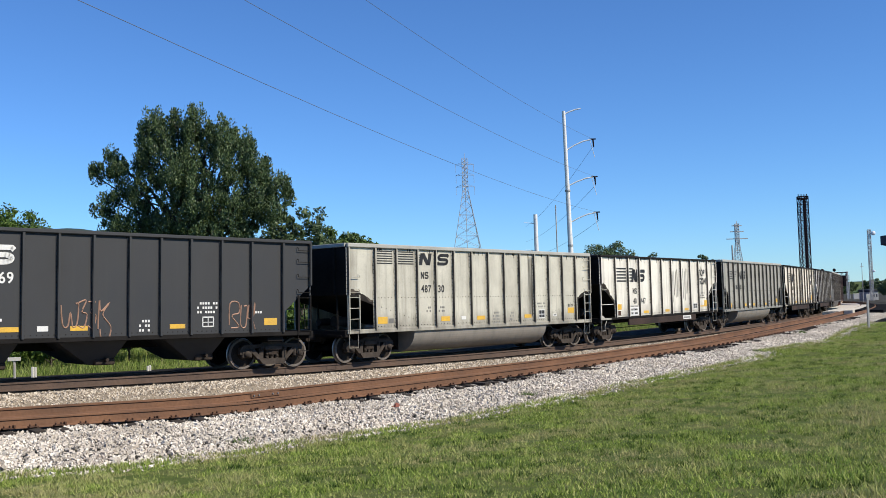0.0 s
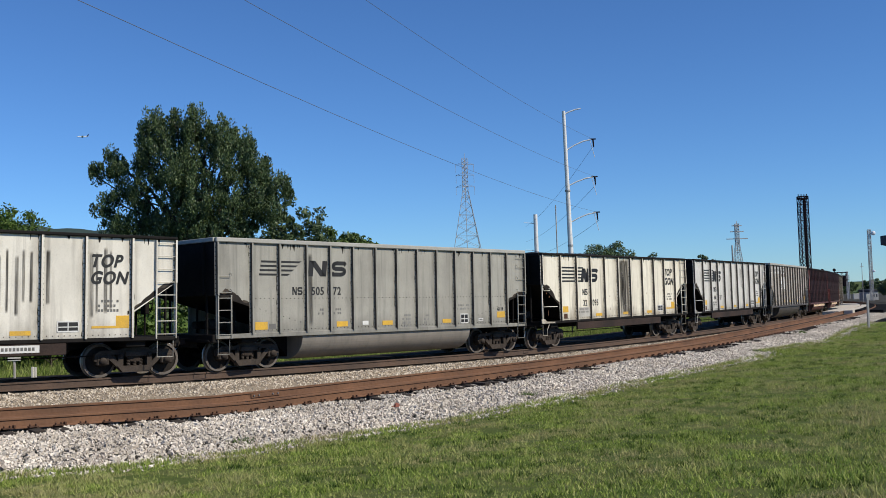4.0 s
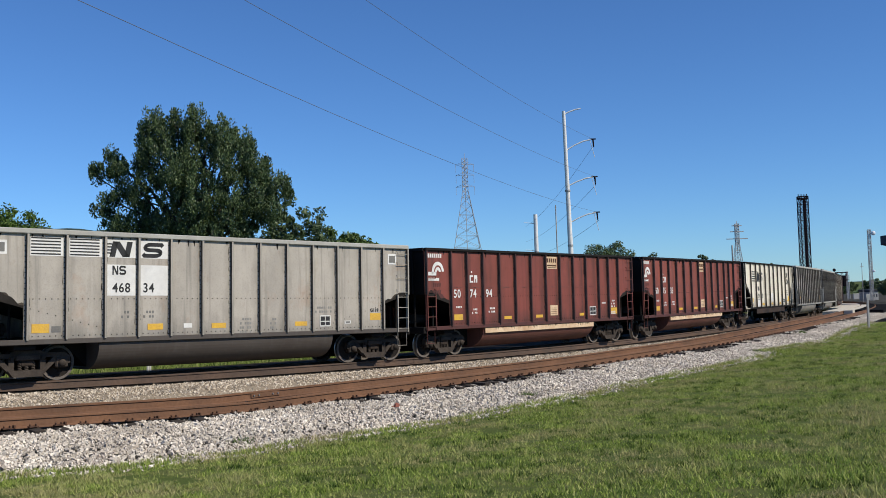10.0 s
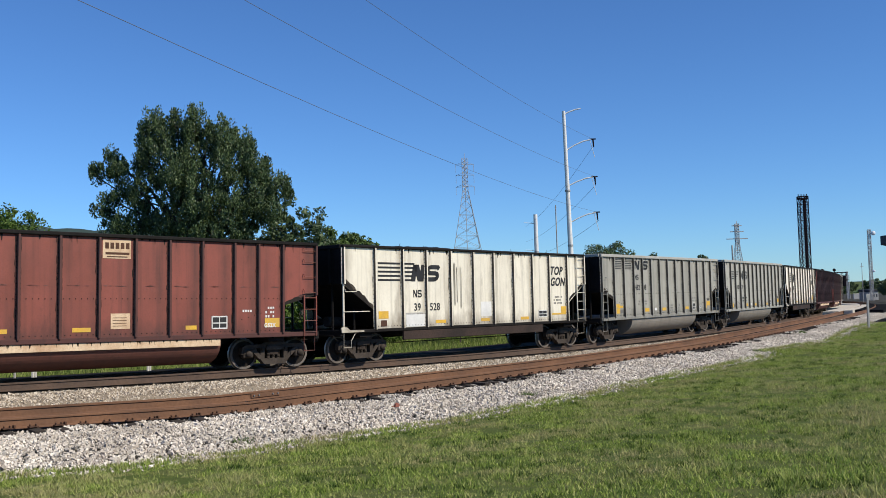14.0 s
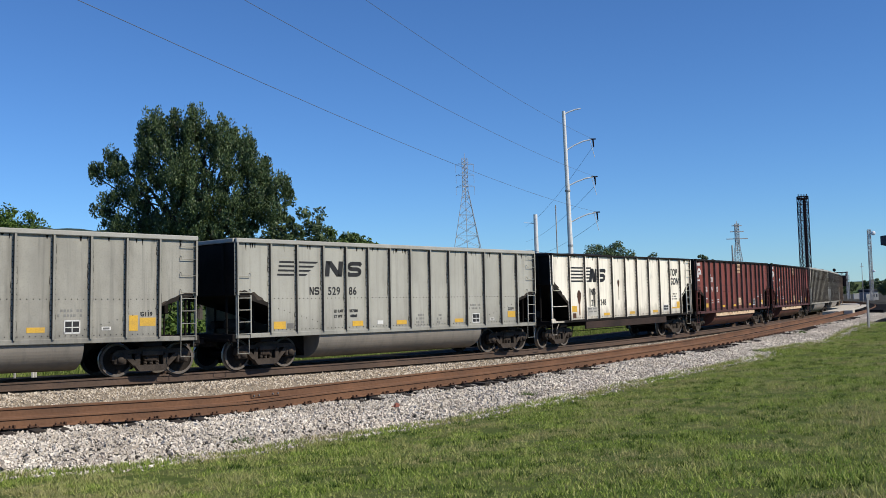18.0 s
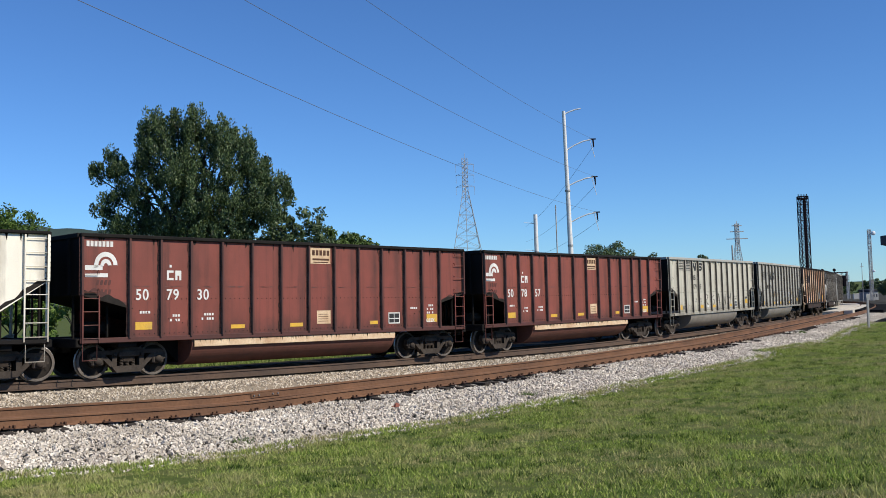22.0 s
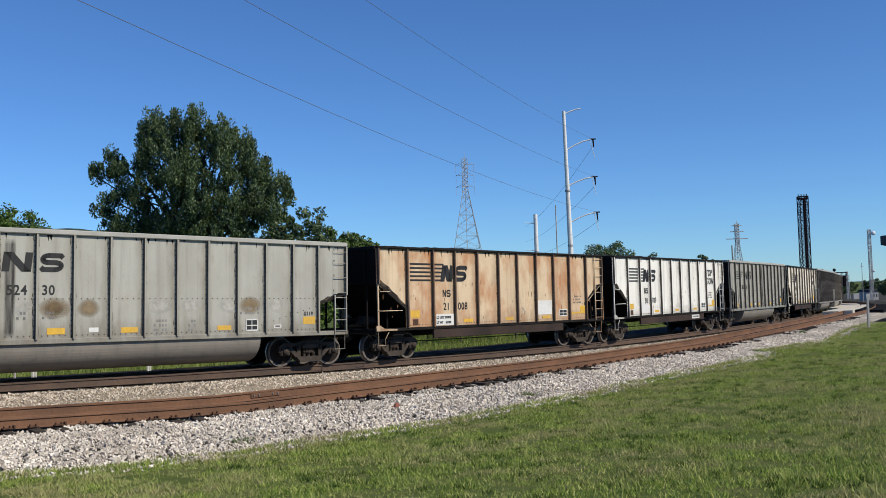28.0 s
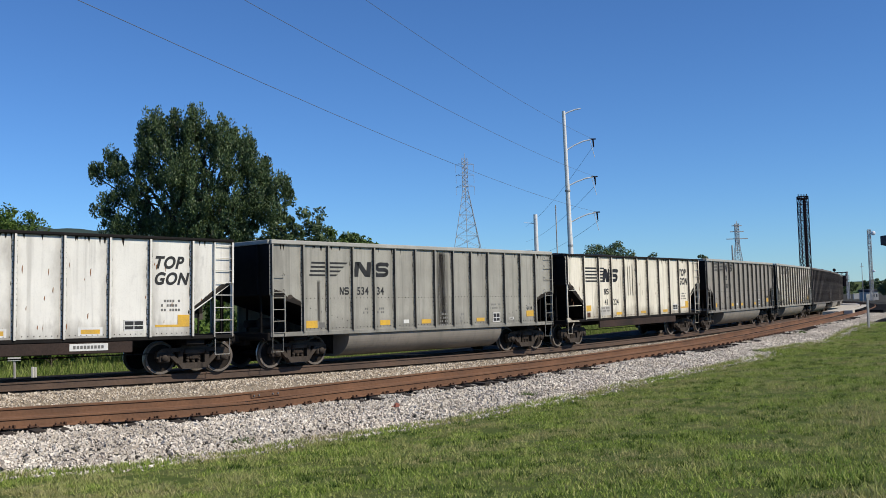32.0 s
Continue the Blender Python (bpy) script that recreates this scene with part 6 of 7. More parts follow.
def cloud(x, y, size, seed):
    """Smooth random values from 0 to 1 with lumps of the given size."""
    table = rng(400 + seed).uniform(0, 1, (256, 256))
    u, v = x / size, y / size
    i, j = np.floor(u).astype(int), np.floor(v).astype(int)
    a, b = u - i, v - j
    a, b = a * a * (3 - 2 * a), b * b * (3 - 2 * b)
    q = lambda di, dj: table[(i + di) % 256, (j + dj) % 256]
    return (q(0, 0) * (1 - a) + q(1, 0) * a) * (1 - b) + (q(0, 1) * (1 - a) + q(1, 1) * a) * b


r9 = rng(9)
n = 640000
s = along(r9, n, -20, 38.4, 1.45)
lat = toe(s) - 0.1 + r9.uniform(0, 1, n) ** 1.1 * 15.5
px, py, pz = on_line(s, lat, lawn(s, lat) - 0.005)
clump = 0.5 * cloud(px, py, 0.9, 1) + 0.8 * cloud(px, py, 0.28, 2) + 0.5 * cloud(px, py, 0.11, 3)
tuft = cloud(px, py, 1.7, 8) * 0.6 + cloud(px, py, 0.55, 9) * 0.4
keep = clump > 0.60 + 0.25 * r9.uniform(-1, 1, n) + 0.55 * (0.5 - tuft)
px, py, pz, clump, tuft = px[keep], py[keep], pz[keep], clump[keep], tuft[keep]
n = len(px)
tall = 0.026 + (0.07 + 0.16 * tuft ** 2) * np.clip(clump - 0.6, 0, 1) ** 1.2 + 0.014 * r9.normal(size=n)
blades("lawn_grass", px, py, pz, np.clip(tall, 0.018, 0.19), 0.010, 91, M["grass"], "short mown grass blades in green and straw", 1.2)
# dark blades that stand in for the shadowed hollows among the grass
n = 1100
s = along(r9, n, -16, 34, 1.3)
lat = toe(s) + 0.6 + r9.uniform(0, 1, n) * 13.5
s, lat = np.repeat(s, 36), np.repeat(lat, 36)
n = len(s)
reach = np.repeat(r9.uniform(0.03, 0.13, n // 36), 36)
s, lat = s + r9.normal(size=n) * reach, lat + r9.normal(size=n) * reach
px, py, pz = on_line(s, lat, lawn(s, lat) - 0.005)
blades("lawn_tufts", px, py, pz, 0.085, 0.011, 95, M["tuft"], "tufts of dark grass standing for shadow spots in the lawn", 1.0)
n = 26000
s = along(r9, n, -24, 38, 1.3)
lat = toe(s) - 0.45 * np.clip(cloud(s, s * 0, 0.8, 5) + 0.5 * cloud(s, s * 0 + 7, 0.25, 6) - 0.7, -0.3, 1) + r9.normal(size=n) * 0.13
px, py, pz = on_line(s, lat, lawn(s, lat) + 0.01)
blades("edge_grass", px, py, pz, 0.12, 0.012, 92, M["grass"], "longer grass along the foot of the stones", 0.9)
n = 170000
s = r9.uniform(-48, 75, n)
lat = -7.9 - r9.uniform(0, 1, n) ** 1.4 * 30
px, py, pz = on_line(s, lat, lawn(s, lat) - 0.02)
blades("tall_weeds", px, py, pz, 0.30 + 0.14 * np.sin(s * 0.9 + np.sin(lat)) * np.sin(lat * 1.3 + np.sin(s * 0.4)) + 0.012 * np.clip(-lat - 8, 0, 30), 0.026, 93, M["weeds"], "tall bright green grass beyond the far track", 0.7)

# a few weeds in the stones
for i, (s0, l0) in enumerate(((-4.6, 7.5), (12.0, 6.9), (22.5, 5.9), (-14.0, 8.1))):
    n = 160
    px, py, pz = on_line(s0 + r9.normal(size=n) * 0.14, l0 + r9.normal(size=n) * 0.10, -0.62 - 0.165 * (l0 - 5.9) + float(near_rise(s0)))
    ob = blades("weed_tuft", px, py, pz, 0.13, 0.010, 94 + i, M["leaf"], "small green weed tuft growing in the stones", 1.1)

red_scrap = tagged(new("plastic_scrap", Shape().prism([(-0.09, 0.0), (0.08, 0.01), (0.10, 0.10), (0.02, 0.16), (-0.07, 0.11)], -0.05, 0.05).box(-0.16, -0.06, 0.02, 0.10, 0.0, 0.03).mesh("plastic_scrap", plain("red_plastic", (0.36, 0.13, 0.09), 0.7))), "crumpled red plastic scrap lying on the stones", "litter")
red_scrap.matrix_world = Matrix.Translation(on_line(-9.2, 7.25, -0.76)) @ pose(0, 0, 0, 10, 5, 40) @ Matrix.Scale(0.7, 4)


# ---- trees ----
def leaves(centres, radii, per, size, seed, squash=0.8, upright=0.0):
    """Leaf quads in clumps; upright: how far the leaves stand up along their sprays."""
    r = rng(seed)
    n = len(centres) * per
    c = np.repeat(np.asarray(centres), per, 0)
    rad = np.repeat(np.asarray(radii), per)
    d = r.normal(size=(n, 3))
    d /= np.linalg.norm(d, axis=1, keepdims=True)
    p = c + d * (rad * r.uniform(0.25, 1.0, n) ** 0.6)[:, None] * np.array([1, 1, squash])
    nrm = d + r.normal(size=(n, 3)) * 0.8 + np.array([0, 0, 0.3])
    nrm /= np.linalg.norm(nrm, axis=1, keepdims=True)
    a = np.cross(nrm, r.normal(size=(n, 3))) if not upright else d * 0.7 + r.normal(size=(n, 3)) * 0.5 + np.array([0.15, 0, upright])
    a /= np.linalg.norm(a, axis=1, keepdims=True)
    b = np.cross(nrm, a)
    b /= np.linalg.norm(b, axis=1, keepdims=True)
    k = (size * r.uniform(0.6, 1.35, n))[:, None]
    v = np.stack([p - a * k, p - b * k * 0.5, p + a * k, p + b * k * 0.5], 1).reshape(-1, 3)
    return v, np.arange(4 * n).reshape(-1, 4)


def tree(name, base, lobes, trunk_r, seed, leaf_mat, clumps, per, leaf, label, clump_r=(0.5, 1.0), squash=0.8, upright=0.0):
    """A tapered trunk, limbs to each lobe of the crown, and leaf clumps. lobes: x, y, z, rx, ry, rz about the base."""
    r = rng(seed)
    t = tagged(new(name), label, "tree" if name != "shrub" else "shrub", "trees and shrubs beyond the line")
    t.location = base
    w = Shape()
    top = max(l[2] for l in lobes)
    fork = top * 0.35
    w.bar((0, 0, -0.3), (0.05, 0, fork), trunk_r, 10, trunk_r * 0.75)
    w.bar((0.05, 0, fork), (lobes[0][0], lobes[0][1], top), trunk_r * 0.75, 8, trunk_r * 0.15)
    cs, rs = [], []
    vol = np.array([l[3] * l[5] for l in lobes])
    for l, share in zip(lobes, vol / vol.sum()):
        c = Vector(l[:3])
        a = Vector((0.05, 0, fork * r.uniform(0.7, 1.3)))
        mid = a.lerp(c, 0.55) + Vector((0, 0, 0.08 * top))
        limbs = Shape()
        limbs.bar(a, mid, trunk_r * 0.42, 6, trunk_r * 0.26)
        limbs.bar(mid, c, trunk_r * 0.26, 6, trunk_r * 0.10)
        k = max(3, int(clumps * share))
        d = r.normal(size=(k, 3))
        d /= np.linalg.norm(d, axis=1, keepdims=True)
        rad = r.uniform(0.25, 1.12, k) ** 0.55
        p = np.array(l[:3]) + d * rad[:, None] * np.array(l[3:])
        for q in p[:max(3, k // 6)]:
            limbs.bar(c, Vector(q), trunk_r * 0.10, 4, trunk_r * 0.03)
        part("limb", limbs, M["bark"], t)
        cs.append(p)
        rs.append(r.uniform(*clump_r, k))
    part("trunk", w, M["bark"], t)
    v, f = leaves(np.concatenate(cs), np.concatenate(rs), per, leaf, seed + 1, squash, upright)
    ob = part("crown", big_mesh("crown", v, f, leaf_mat), leaf_mat, t)
    return t


def ground_z(x, y):
    s_, l_ = near_line(np.array([x]), np.array([y]))
    return float(grade(s_)[0] + lawn(s_, l_)[0])


def sight(x, y):
    """Foot of a thing that stands at x across and y ahead."""
    return (x, y, ground_z(x, y))


Y0 = 65.0
base = sight(-16.2, Y0)
bz = -base[2]
OAK = ((330, 300, 46, 30, 3.0), (277, 215, 20, 24, 1.4), (313, 212, 18, 24, 1.4), (351, 212, 17, 24, 1.4), (262, 232, 16, 22, 1.2), (247, 262, 16, 24, 1.3), (300, 250, 32, 32, 2.2), (343, 250, 24, 32, 2.0),
       (380, 250, 14, 30, 1.6), (374, 222, 9, 14, 0.8), (398, 238, 26, 28, 1.8), (424, 248, 20, 26, 1.6), (446, 272, 18, 26, 1.5), (415, 290, 36, 34, 2.6), (466, 300, 18, 26, 1.5), (490, 330, 24, 20, 1.4), (512, 342, 10, 12, 0.7), (455, 335, 32, 34, 2.2), (480, 372, 28, 28, 1.8),
       (262, 300, 22, 30, 1.8), (312, 345, 26, 30, 2.4), (370, 345, 46, 38, 3.2), (425, 372, 40, 38, 2.8), (340, 395, 50, 30, 3.0), (400, 405, 60, 26, 3.0), (243, 345, 18, 26, 1.3), (250, 385, 26, 24, 1.6), (290, 402, 22, 20, 1.6),
       (216, 292, 20, 18, 1.1), (192, 272, 12, 14, 0.8), (180, 292, 18, 12, 0.8), (158, 298, 12, 12, 0.7), (222, 332, 18, 13, 1.0), (196, 347, 18, 13, 1.0), (172, 360, 14, 11, 0.8), (187, 386, 16, 17, 1.0), (215, 396, 20, 20, 1.2), (205, 416, 24, 16, 1.2))
tree("oak_tree", base, [((x + (0.06 * (350 - x) if x < 300 else 2) - 350) / 26.9, 0.3 * (i % 3 - 1), 14.75 - (y - 190) / 26.9 + bz, w / 26.9, deep, h / 26.9) for i, (x, y, w, h, deep) in enumerate(OAK)],
     0.30, 21, M["leaf_big"], 1250, 92, 0.086, "tall dark green broad-leaved tree beyond the train", (0.15, 0.46), 1.9, 1.3)


def small_tree(x, y, h, w, seed, mat="leaf", clumps=60, per=72, leaf=0.15, name="tree", label="leafy green tree behind the tracks"):
    b = sight(x, y)
    h = h - b[2]
    r = rng(seed)
    lobes = [(0, 0, h * 0.66, w * 0.42, w * 0.42, h * 0.30)]
    for k in range(5):
        a = 2 * math.pi * k / 5 + r.uniform(-0.4, 0.4)
        lobes.append((math.cos(a) * w * 0.28, math.sin(a) * w * 0.28, h * r.uniform(0.40, 0.80), w * r.uniform(0.16, 0.28), w * 0.24, h * r.uniform(0.12, 0.20)))
    return tree(name, b, lobes, max(0.06, h * 0.018), seed, M[mat], clumps, per, leaf, label, (0.12 * w * 0.5, 0.12 * w))


small_tree(-37.0, 80, 10.2, 8.4, 31, clumps=240)
small_tree(-36.0, 82, 7.6, 5.2, 32, clumps=180)
small_tree(-10.2, 70, 9.4, 5.4, 33, "leaf_big", 170)
small_tree(-7.8, 72, 7.4, 6.0, 34, "leaf_mid", 180)
small_tree(-5.8, 72, 6.6, 4.4, 35, "leaf_mid", 150)
small_tree(-13.0, 71, 9.6, 4.6, 36, "leaf_big", 90)
small_tree(25.8, 150, 9.6, 9.5, 37, "leaf_big", 170)
small_tree(30.4, 152, 8.2, 5.5, 38, "leaf_big", 100)
small_tree(46.0, 172, 7.6, 4.2, 39, "leaf_big", 220)
small_tree(80.1, 240, 7.1, 4.0, 40, "leaf_big", 120)
for i, (x, y, h, w) in enumerate(((-25.5, 52, 2.6, 4.5), (-22.0, 50, 4.6, 5.0), (-18.0, 49, 4.2, 5.0), (-14.2, 50, 4.6, 4.6), (-10.6, 51, 3.9, 4.4), (-7.4, 52, 3.0, 4.0), (-3.6, 54, 2.8, 4.0), (0.8, 57, 2.0, 3.4), (4.2, 60, 2.2, 3.4), (8.4, 66, 2.0, 3.6), (-30.5, 56, 2.4, 4.5), (-35.5, 60, 3.4, 5.0))):
    small_tree(x, y, h, w, 50 + i, "leaf", 46, 72, 0.13, "shrub", "dense green shrub in the tall grass behind the train")
for i in range(34):
    q = rng(600 + i)
    s_ = -50 + i * 2.7 + q.uniform(-0.9, 0.9)
    x, y, _ = on_line(s_, -15 - q.uniform(0, 7))
    small_tree(float(x), float(y), float(q.uniform(0.7, 2.2)), float(q.uniform(3.0, 4.8)), 650 + i, "leaf", 40, 64, 0.13, "shrub", "dense green shrub in the tall grass behind the train")
for i, (x, y, h, w) in enumerate(((75.4, 168, 1.8, 4.0), (76.4, 166, 2.8, 5.0), (63.2, 140, 2.9, 2.4), (65.2, 141, 3.6, 3.0), (68.5, 143, 4.4, 5.0), (73.0, 146, 4.2, 5.0))):
    small_tree(x, y, h, w, 70 + i, "leaf_big", 46, 80, 0.16, "tree", "dark green tree beside the yard")
for i, (x, h, w) in enumerate(((120.6, 1.8, 4.2), (123.0, 2.2, 4.6), (125.8, 1.9, 4.6), (128.4, 2.4, 4.4), (130.8, 2.4, 4.4), (133.6, 2.8, 5.0), (136.6, 3.0, 5.0))):
    small_tree(x, 300 + 3 * (i % 3), h, w, 80 + i, "leaf_big", 40, 60, 0.26, "tree", "low dark green tree beyond the yard")


# ---- poles, wires and towers ----
def transmission_pole(x, y, top, arms, label, r0=0.36, r1=0.20, side=1.0, lean=0.0):
    b = sight(x, y)
    p = tagged(new("transmission_pole"), label, "power pole", "power line poles")
    p.location = b
    h = top - b[2]
    s = Shape()
    zs = [-0.5, h * 0.35, h * 0.7, h]
    for a, c in zip(zs[:-1], zs[1:]):
        s.bar((-lean * a / h, 0, a), (-lean * c / h, 0, c), r0 + (r1 - r0) * max(0, a) / h, 12, r0 + (r1 - r0) * c / h)
    part("shaft", s, M["pole"], p, smooth=False)
    for z in (h * 0.36, h * 0.62):
        part("joint_band", Shape().bar((-lean * z / h, 0, z - 0.12), (-lean * z / h, 0, z + 0.12), r0 * 0.95, 12), M["lattice"], p)
    for root, tip, run in arms:
        zr, zt = root - b[2], tip - b[2]
        pts = [(0, 0, zr), (run * 0.35 * side, 0, zr + (zt - zr) * 0.5), (run * 0.7 * side, 0, zr + (zt - zr) * 0.86), (run * side, 0, zt)]
        part("arm", Shape().path([(q[0] - lean * zr / h, q[1], q[2]) for q in pts], 0.075, 8), M["pole"], p)
        if zt - zr > 0.9:
            ins = part("insulator", Shape().bar((run * side, 0, zt), (run * side + 0.06, 0, zt - 0.95), 0.11, 8, 0.07), M["tower"], p)
            part("insulator_link", Shape().bar((run * side - 0.35, 0, zt - 0.1), (run * side + 0.15, 0, zt - 2.2), 0.035, 5), M["pole"], p)
            part("arm_bracket", Shape().block(run * side - 0.42, run * side + 0.36, -0.05, 0.05, zt - 0.02, zt + 0.13, 0.02), M["tower"], p)
    return p


POLE = (15.62, 120.0)
ARMS = [(19.03, 20.3, 3.1), (14.66, 15.7, 3.15), (10.17, 11.35, 3.25), (23.5, 24.15, 2.1)]
transmission_pole(*POLE, 23.9, ARMS, "tall galvanised steel transmission pole with four arms", lean=0.35)
transmission_pole(24.6, 260, 22.1, [(19.6, 20.0, 3.0), (12.4, 12.8, 3.0)], "galvanised steel transmission pole in the distance", 0.62, 0.52, side=-1)
transmission_pole(-29.0, -14.0, 24.5, [(19.2, 20.4, 3.0), (15.2, 16.5, 3.0), (12.8, 14.0, 3.0)], "tall galvanised steel transmission pole with arms")


def wire(a, b, sag, label, r=0.013):
    s = Shape()
    pts = []
    for i in range(25):
        t = i / 24
        pts.append((a[0] + (b[0] - a[0]) * t, a[1] + (b[1] - a[1]) * t, a[2] + (b[2] - a[2]) * t - 4 * sag * t * (1 - t)))
    s.path(pts, r, 5)
    return tagged(new("power_wire", s.mesh("power_wire", M["wire"])), label, "wire", "power line wires")


for (tx, tz), ez, sag, dx in (((18.64, 20.39), 20.0, 2.05, 0), ((18.87, 15.74), 16.4, 1.70, 0), ((19.04, 11.38), 14.0, 1.69, 0)):
    wire((tx, 120.0, tz), (-26.0, -14.0, ez), sag, "thin power cable sagging between the poles")
    wire((tx, 120.0, tz - 1.0), (22.0, 260.0, tz * 0.86 + 1.5), 1.2, "thin power cable running to the next pole", 0.02)


def lattice_pylon(x, y, top, half, arm_levels, label, bars=0.12, waist=0.62, boxed=False, neck=0.16):
    b = sight(x, y)
    h = top - b[2]
    p = tagged(new("lattice_pylon"), label, "pylon", "lattice pylons")
    p.location = b
    wid = lambda z: half + (half * neck - half) * min(1, z / (h * waist)) if z < h * waist else half * neck
    for sx in (-1, 1):
        for sy in (-1, 1):
            part("leg", Shape().path([(sx * wid(z), sy * wid(z), z) for z in (0, h * waist * 0.5, h * waist, h)], bars, 5), M["lattice"], p)
    levels = [h * waist * (1 - (1 - q / 11) ** 1.5) for q in range(12)] + list(np.linspace(h * waist, h, 8))[1:] if waist > 0.9 else [h * waist * (1 - (1 - q / 11) ** 1.25) for q in range(12)] + list(np.linspace(h * waist, h, 8))[1:]
    for z0, z1 in zip(levels[:-1], levels[1:]):
        s = Shape()
        a, c = wid(z0), wid(z1)
        for q, w_ in (((1, 0), 0), ((-1, 0), 0), ((0, 1), 0), ((0, -1), 0)):
            u, v = q
            pt = lambda k, e, z: (u * k + v * e * k, v * k + u * e * k, z)
            s.bar(pt(a, -1, z0), pt(c, 1, z1), bars * 0.55, 4)
            s.bar(pt(a, 1, z0), pt(c, -1, z1), bars * 0.55, 4)
            s.bar(pt(c, -1, z1), pt(c, 1, z1), bars * 0.5, 4)
        tagged(part("bracing", s, M["lattice"], p), kind="stuff")
    for z, run in arm_levels:
        zz = z - b[2]
        for sx in (-1, 1):
            if boxed:
                part("cross_arm", Shape().block(min(0, sx * run), max(0, sx * run), -0.3, 0.3, zz - 0.17, zz + 0.17, 0.03), M["lattice"], p)
                continue
            part("cross_arm", Shape().bar((0, 0, zz), (sx * run, 0, zz - 0.2), bars * 0.8, 5).bar((0, 0, zz + 1.0), (sx * run, 0, zz - 0.1), bars * 0.6, 5), M["lattice"], p)
            part("insulator", Shape().bar((sx * run, 0, zz - 0.2), (sx * run, 0, zz - 2.8), bars * 0.7, 5), M["lattice"], p)
    part("climbing_ladder", Shape().bar((0, 0, 0), (0, 0, h), bars * 1.3, 5), M["lattice"], p)
    part("spire", Shape().bar((0, 0, h), (0, 0, h + h * 0.035), bars, 5), M["lattice"], p)
    return p


lattice_pylon(8.15, 330, 47.0, 8.2, [(45.1, 3.0), (41.5, 3.0), (37.6, 3.1)], "tall grey lattice power pylon in the distance", 0.085, 0.788, neck=0.11)
lattice_pylon(119.2, 400, 26.4, 3.2, [(25.6, 2.0), (23.2, 2.7), (20.3, 4.3)], "distant grey lattice pylon with three cross-arms", 0.10, 0.75, True, 0.22)


def mast(name, x, y, top, half, label, mat, segs, bars, cap=None):
    b = sight(x, y)
    h = top - b[2]
    p = tagged(new(name), label, "mast")
    p.location = b
    for sx in (-1, 1):
        for sy in (-1, 1):
            part("leg", Shape().bar((sx * half, sy * half, 0), (sx * half, sy * half, h), bars, 5), mat, p)
    step = h / segs
    for k in range(segs):
        z0, z1 = k * step, (k + 1) * step
        s = Shape()
        for u, v in ((1, 0), (-1, 0), (0, 1), (0, -1)):
            pt = lambda e, z: ((u + v * e) * half, (v + u * e) * half, z)
            s.bar(pt(-1, z0), pt(1, z1), bars * 0.7, 4)
            s.bar(pt(1, z0), pt(-1, z1), bars * 0.7, 4)
            s.bar(pt(-1, z1), pt(1, z1), bars * 0.7, 4)
        tagged(part("bracing", s, mat, p), kind="stuff")
    if cap:
        cap(p, h, half, mat)
    return p


def tower_cap(p, h, half, mat):
    part("head_frame", Shape().block(-half * 1.04, half * 1.04, -half * 1.04, half * 1.04, h - 0.9, h - 0.45, 0.05), mat, p)
    for k in (-1, -0.3, 0.4, 1):
        part("finial", Shape().bar((k * half, 0, h - 0.4), (k * half, 0, h + 0.7), 0.14, 5), mat, p)
    part("inner_column", Shape().block(half * 0.12, half * 0.66, -half * 0.4, half * 0.4, 0, h - 0.5, 0.05), mat, p, "dark sheeted column inside the lattice")


mast("lattice_tower", 109.8, 300, 28.0, 1.25, "dark painted lattice tower rising behind the train", M["tower"], 13, 0.14, tower_cap)


def lamp_cap(p, h, half, mat):
    part("lamp_dish", Shape().lathe([(0.0, -0.4), (0.28, -0.34), (0.44, -0.08), (0.46, 0.12), (0.0, 0.16)], 14), M["glass"], p, "round white lamp dish", pose(0.62, -0.6, h - 0.75))
    part("lamp_dish", Shape().lathe([(0.0, -0.2), (0.22, -0.12), (0.26, 0.06), (0.0, 0.1)], 12), M["glass"], p, "round white lamp dish", pose(0.3, -0.8, h * 0.42))


mast("light_mast", 86.3, 200, 12.2, 0.26, "slim grey lattice light mast with white lamps", M["lattice"], 14, 0.05, lamp_cap)
for x, y, t, r in ((0.4225 * 180, 180, 5.2, 0.07), (0.1155 * 300, 300, 27.8, 0.22), (0.402 * 260, 260, 4.0, 0.14), (0.409 * 280, 280, 3.6, 0.14), (0.398 * 300, 300, 3.0, 0.14), (0.2925 * 395, 395, 17.5, 0.45)):
    b = sight(x, y)
    p = tagged(new("utility_pole"), "slim grey utility pole in the distance", "pole", "distant poles")
    p.location = b
    part("shaft", Shape().bar((0, 0, -0.3), (0, 0, t - b[2]), r, 8, r * 0.7), M["post"], p)
    part("cross_arm", Shape().block(-0.3, 0.3, -0.05, 0.05, t - b[2] - 0.7, t - b[2] - 0.62, 0.02), M["post"], p)

# ---- signal bridge over both tracks ----
bridge = tagged(new("signal_bridge"), "dark steel signal bridge over the far yard track", "signal bridge")
bridge.matrix_world = Matrix.Translation(sight(103.2, 260)) @ pose(0, 0, 0, 0, 0, -8)
GZ = -sight(103.2, 260)[2]
for x in (-2.4, 2.5):
    mat = M["tower"] if x < 0 else M["lattice"]
    for y in (-0.5, 0.5):
        part("leg", Shape().block(x - 0.12, x + 0.12, y - 0.12, y + 0.12, -0.5, 4.4 + GZ, 0.02), mat, bridge)
    part("leg_bracing", Shape().path([(x, -0.5 if k % 2 else 0.5, k * (4.2 + GZ) / 8) for k in range(9)], 0.07, 5), mat, bridge)
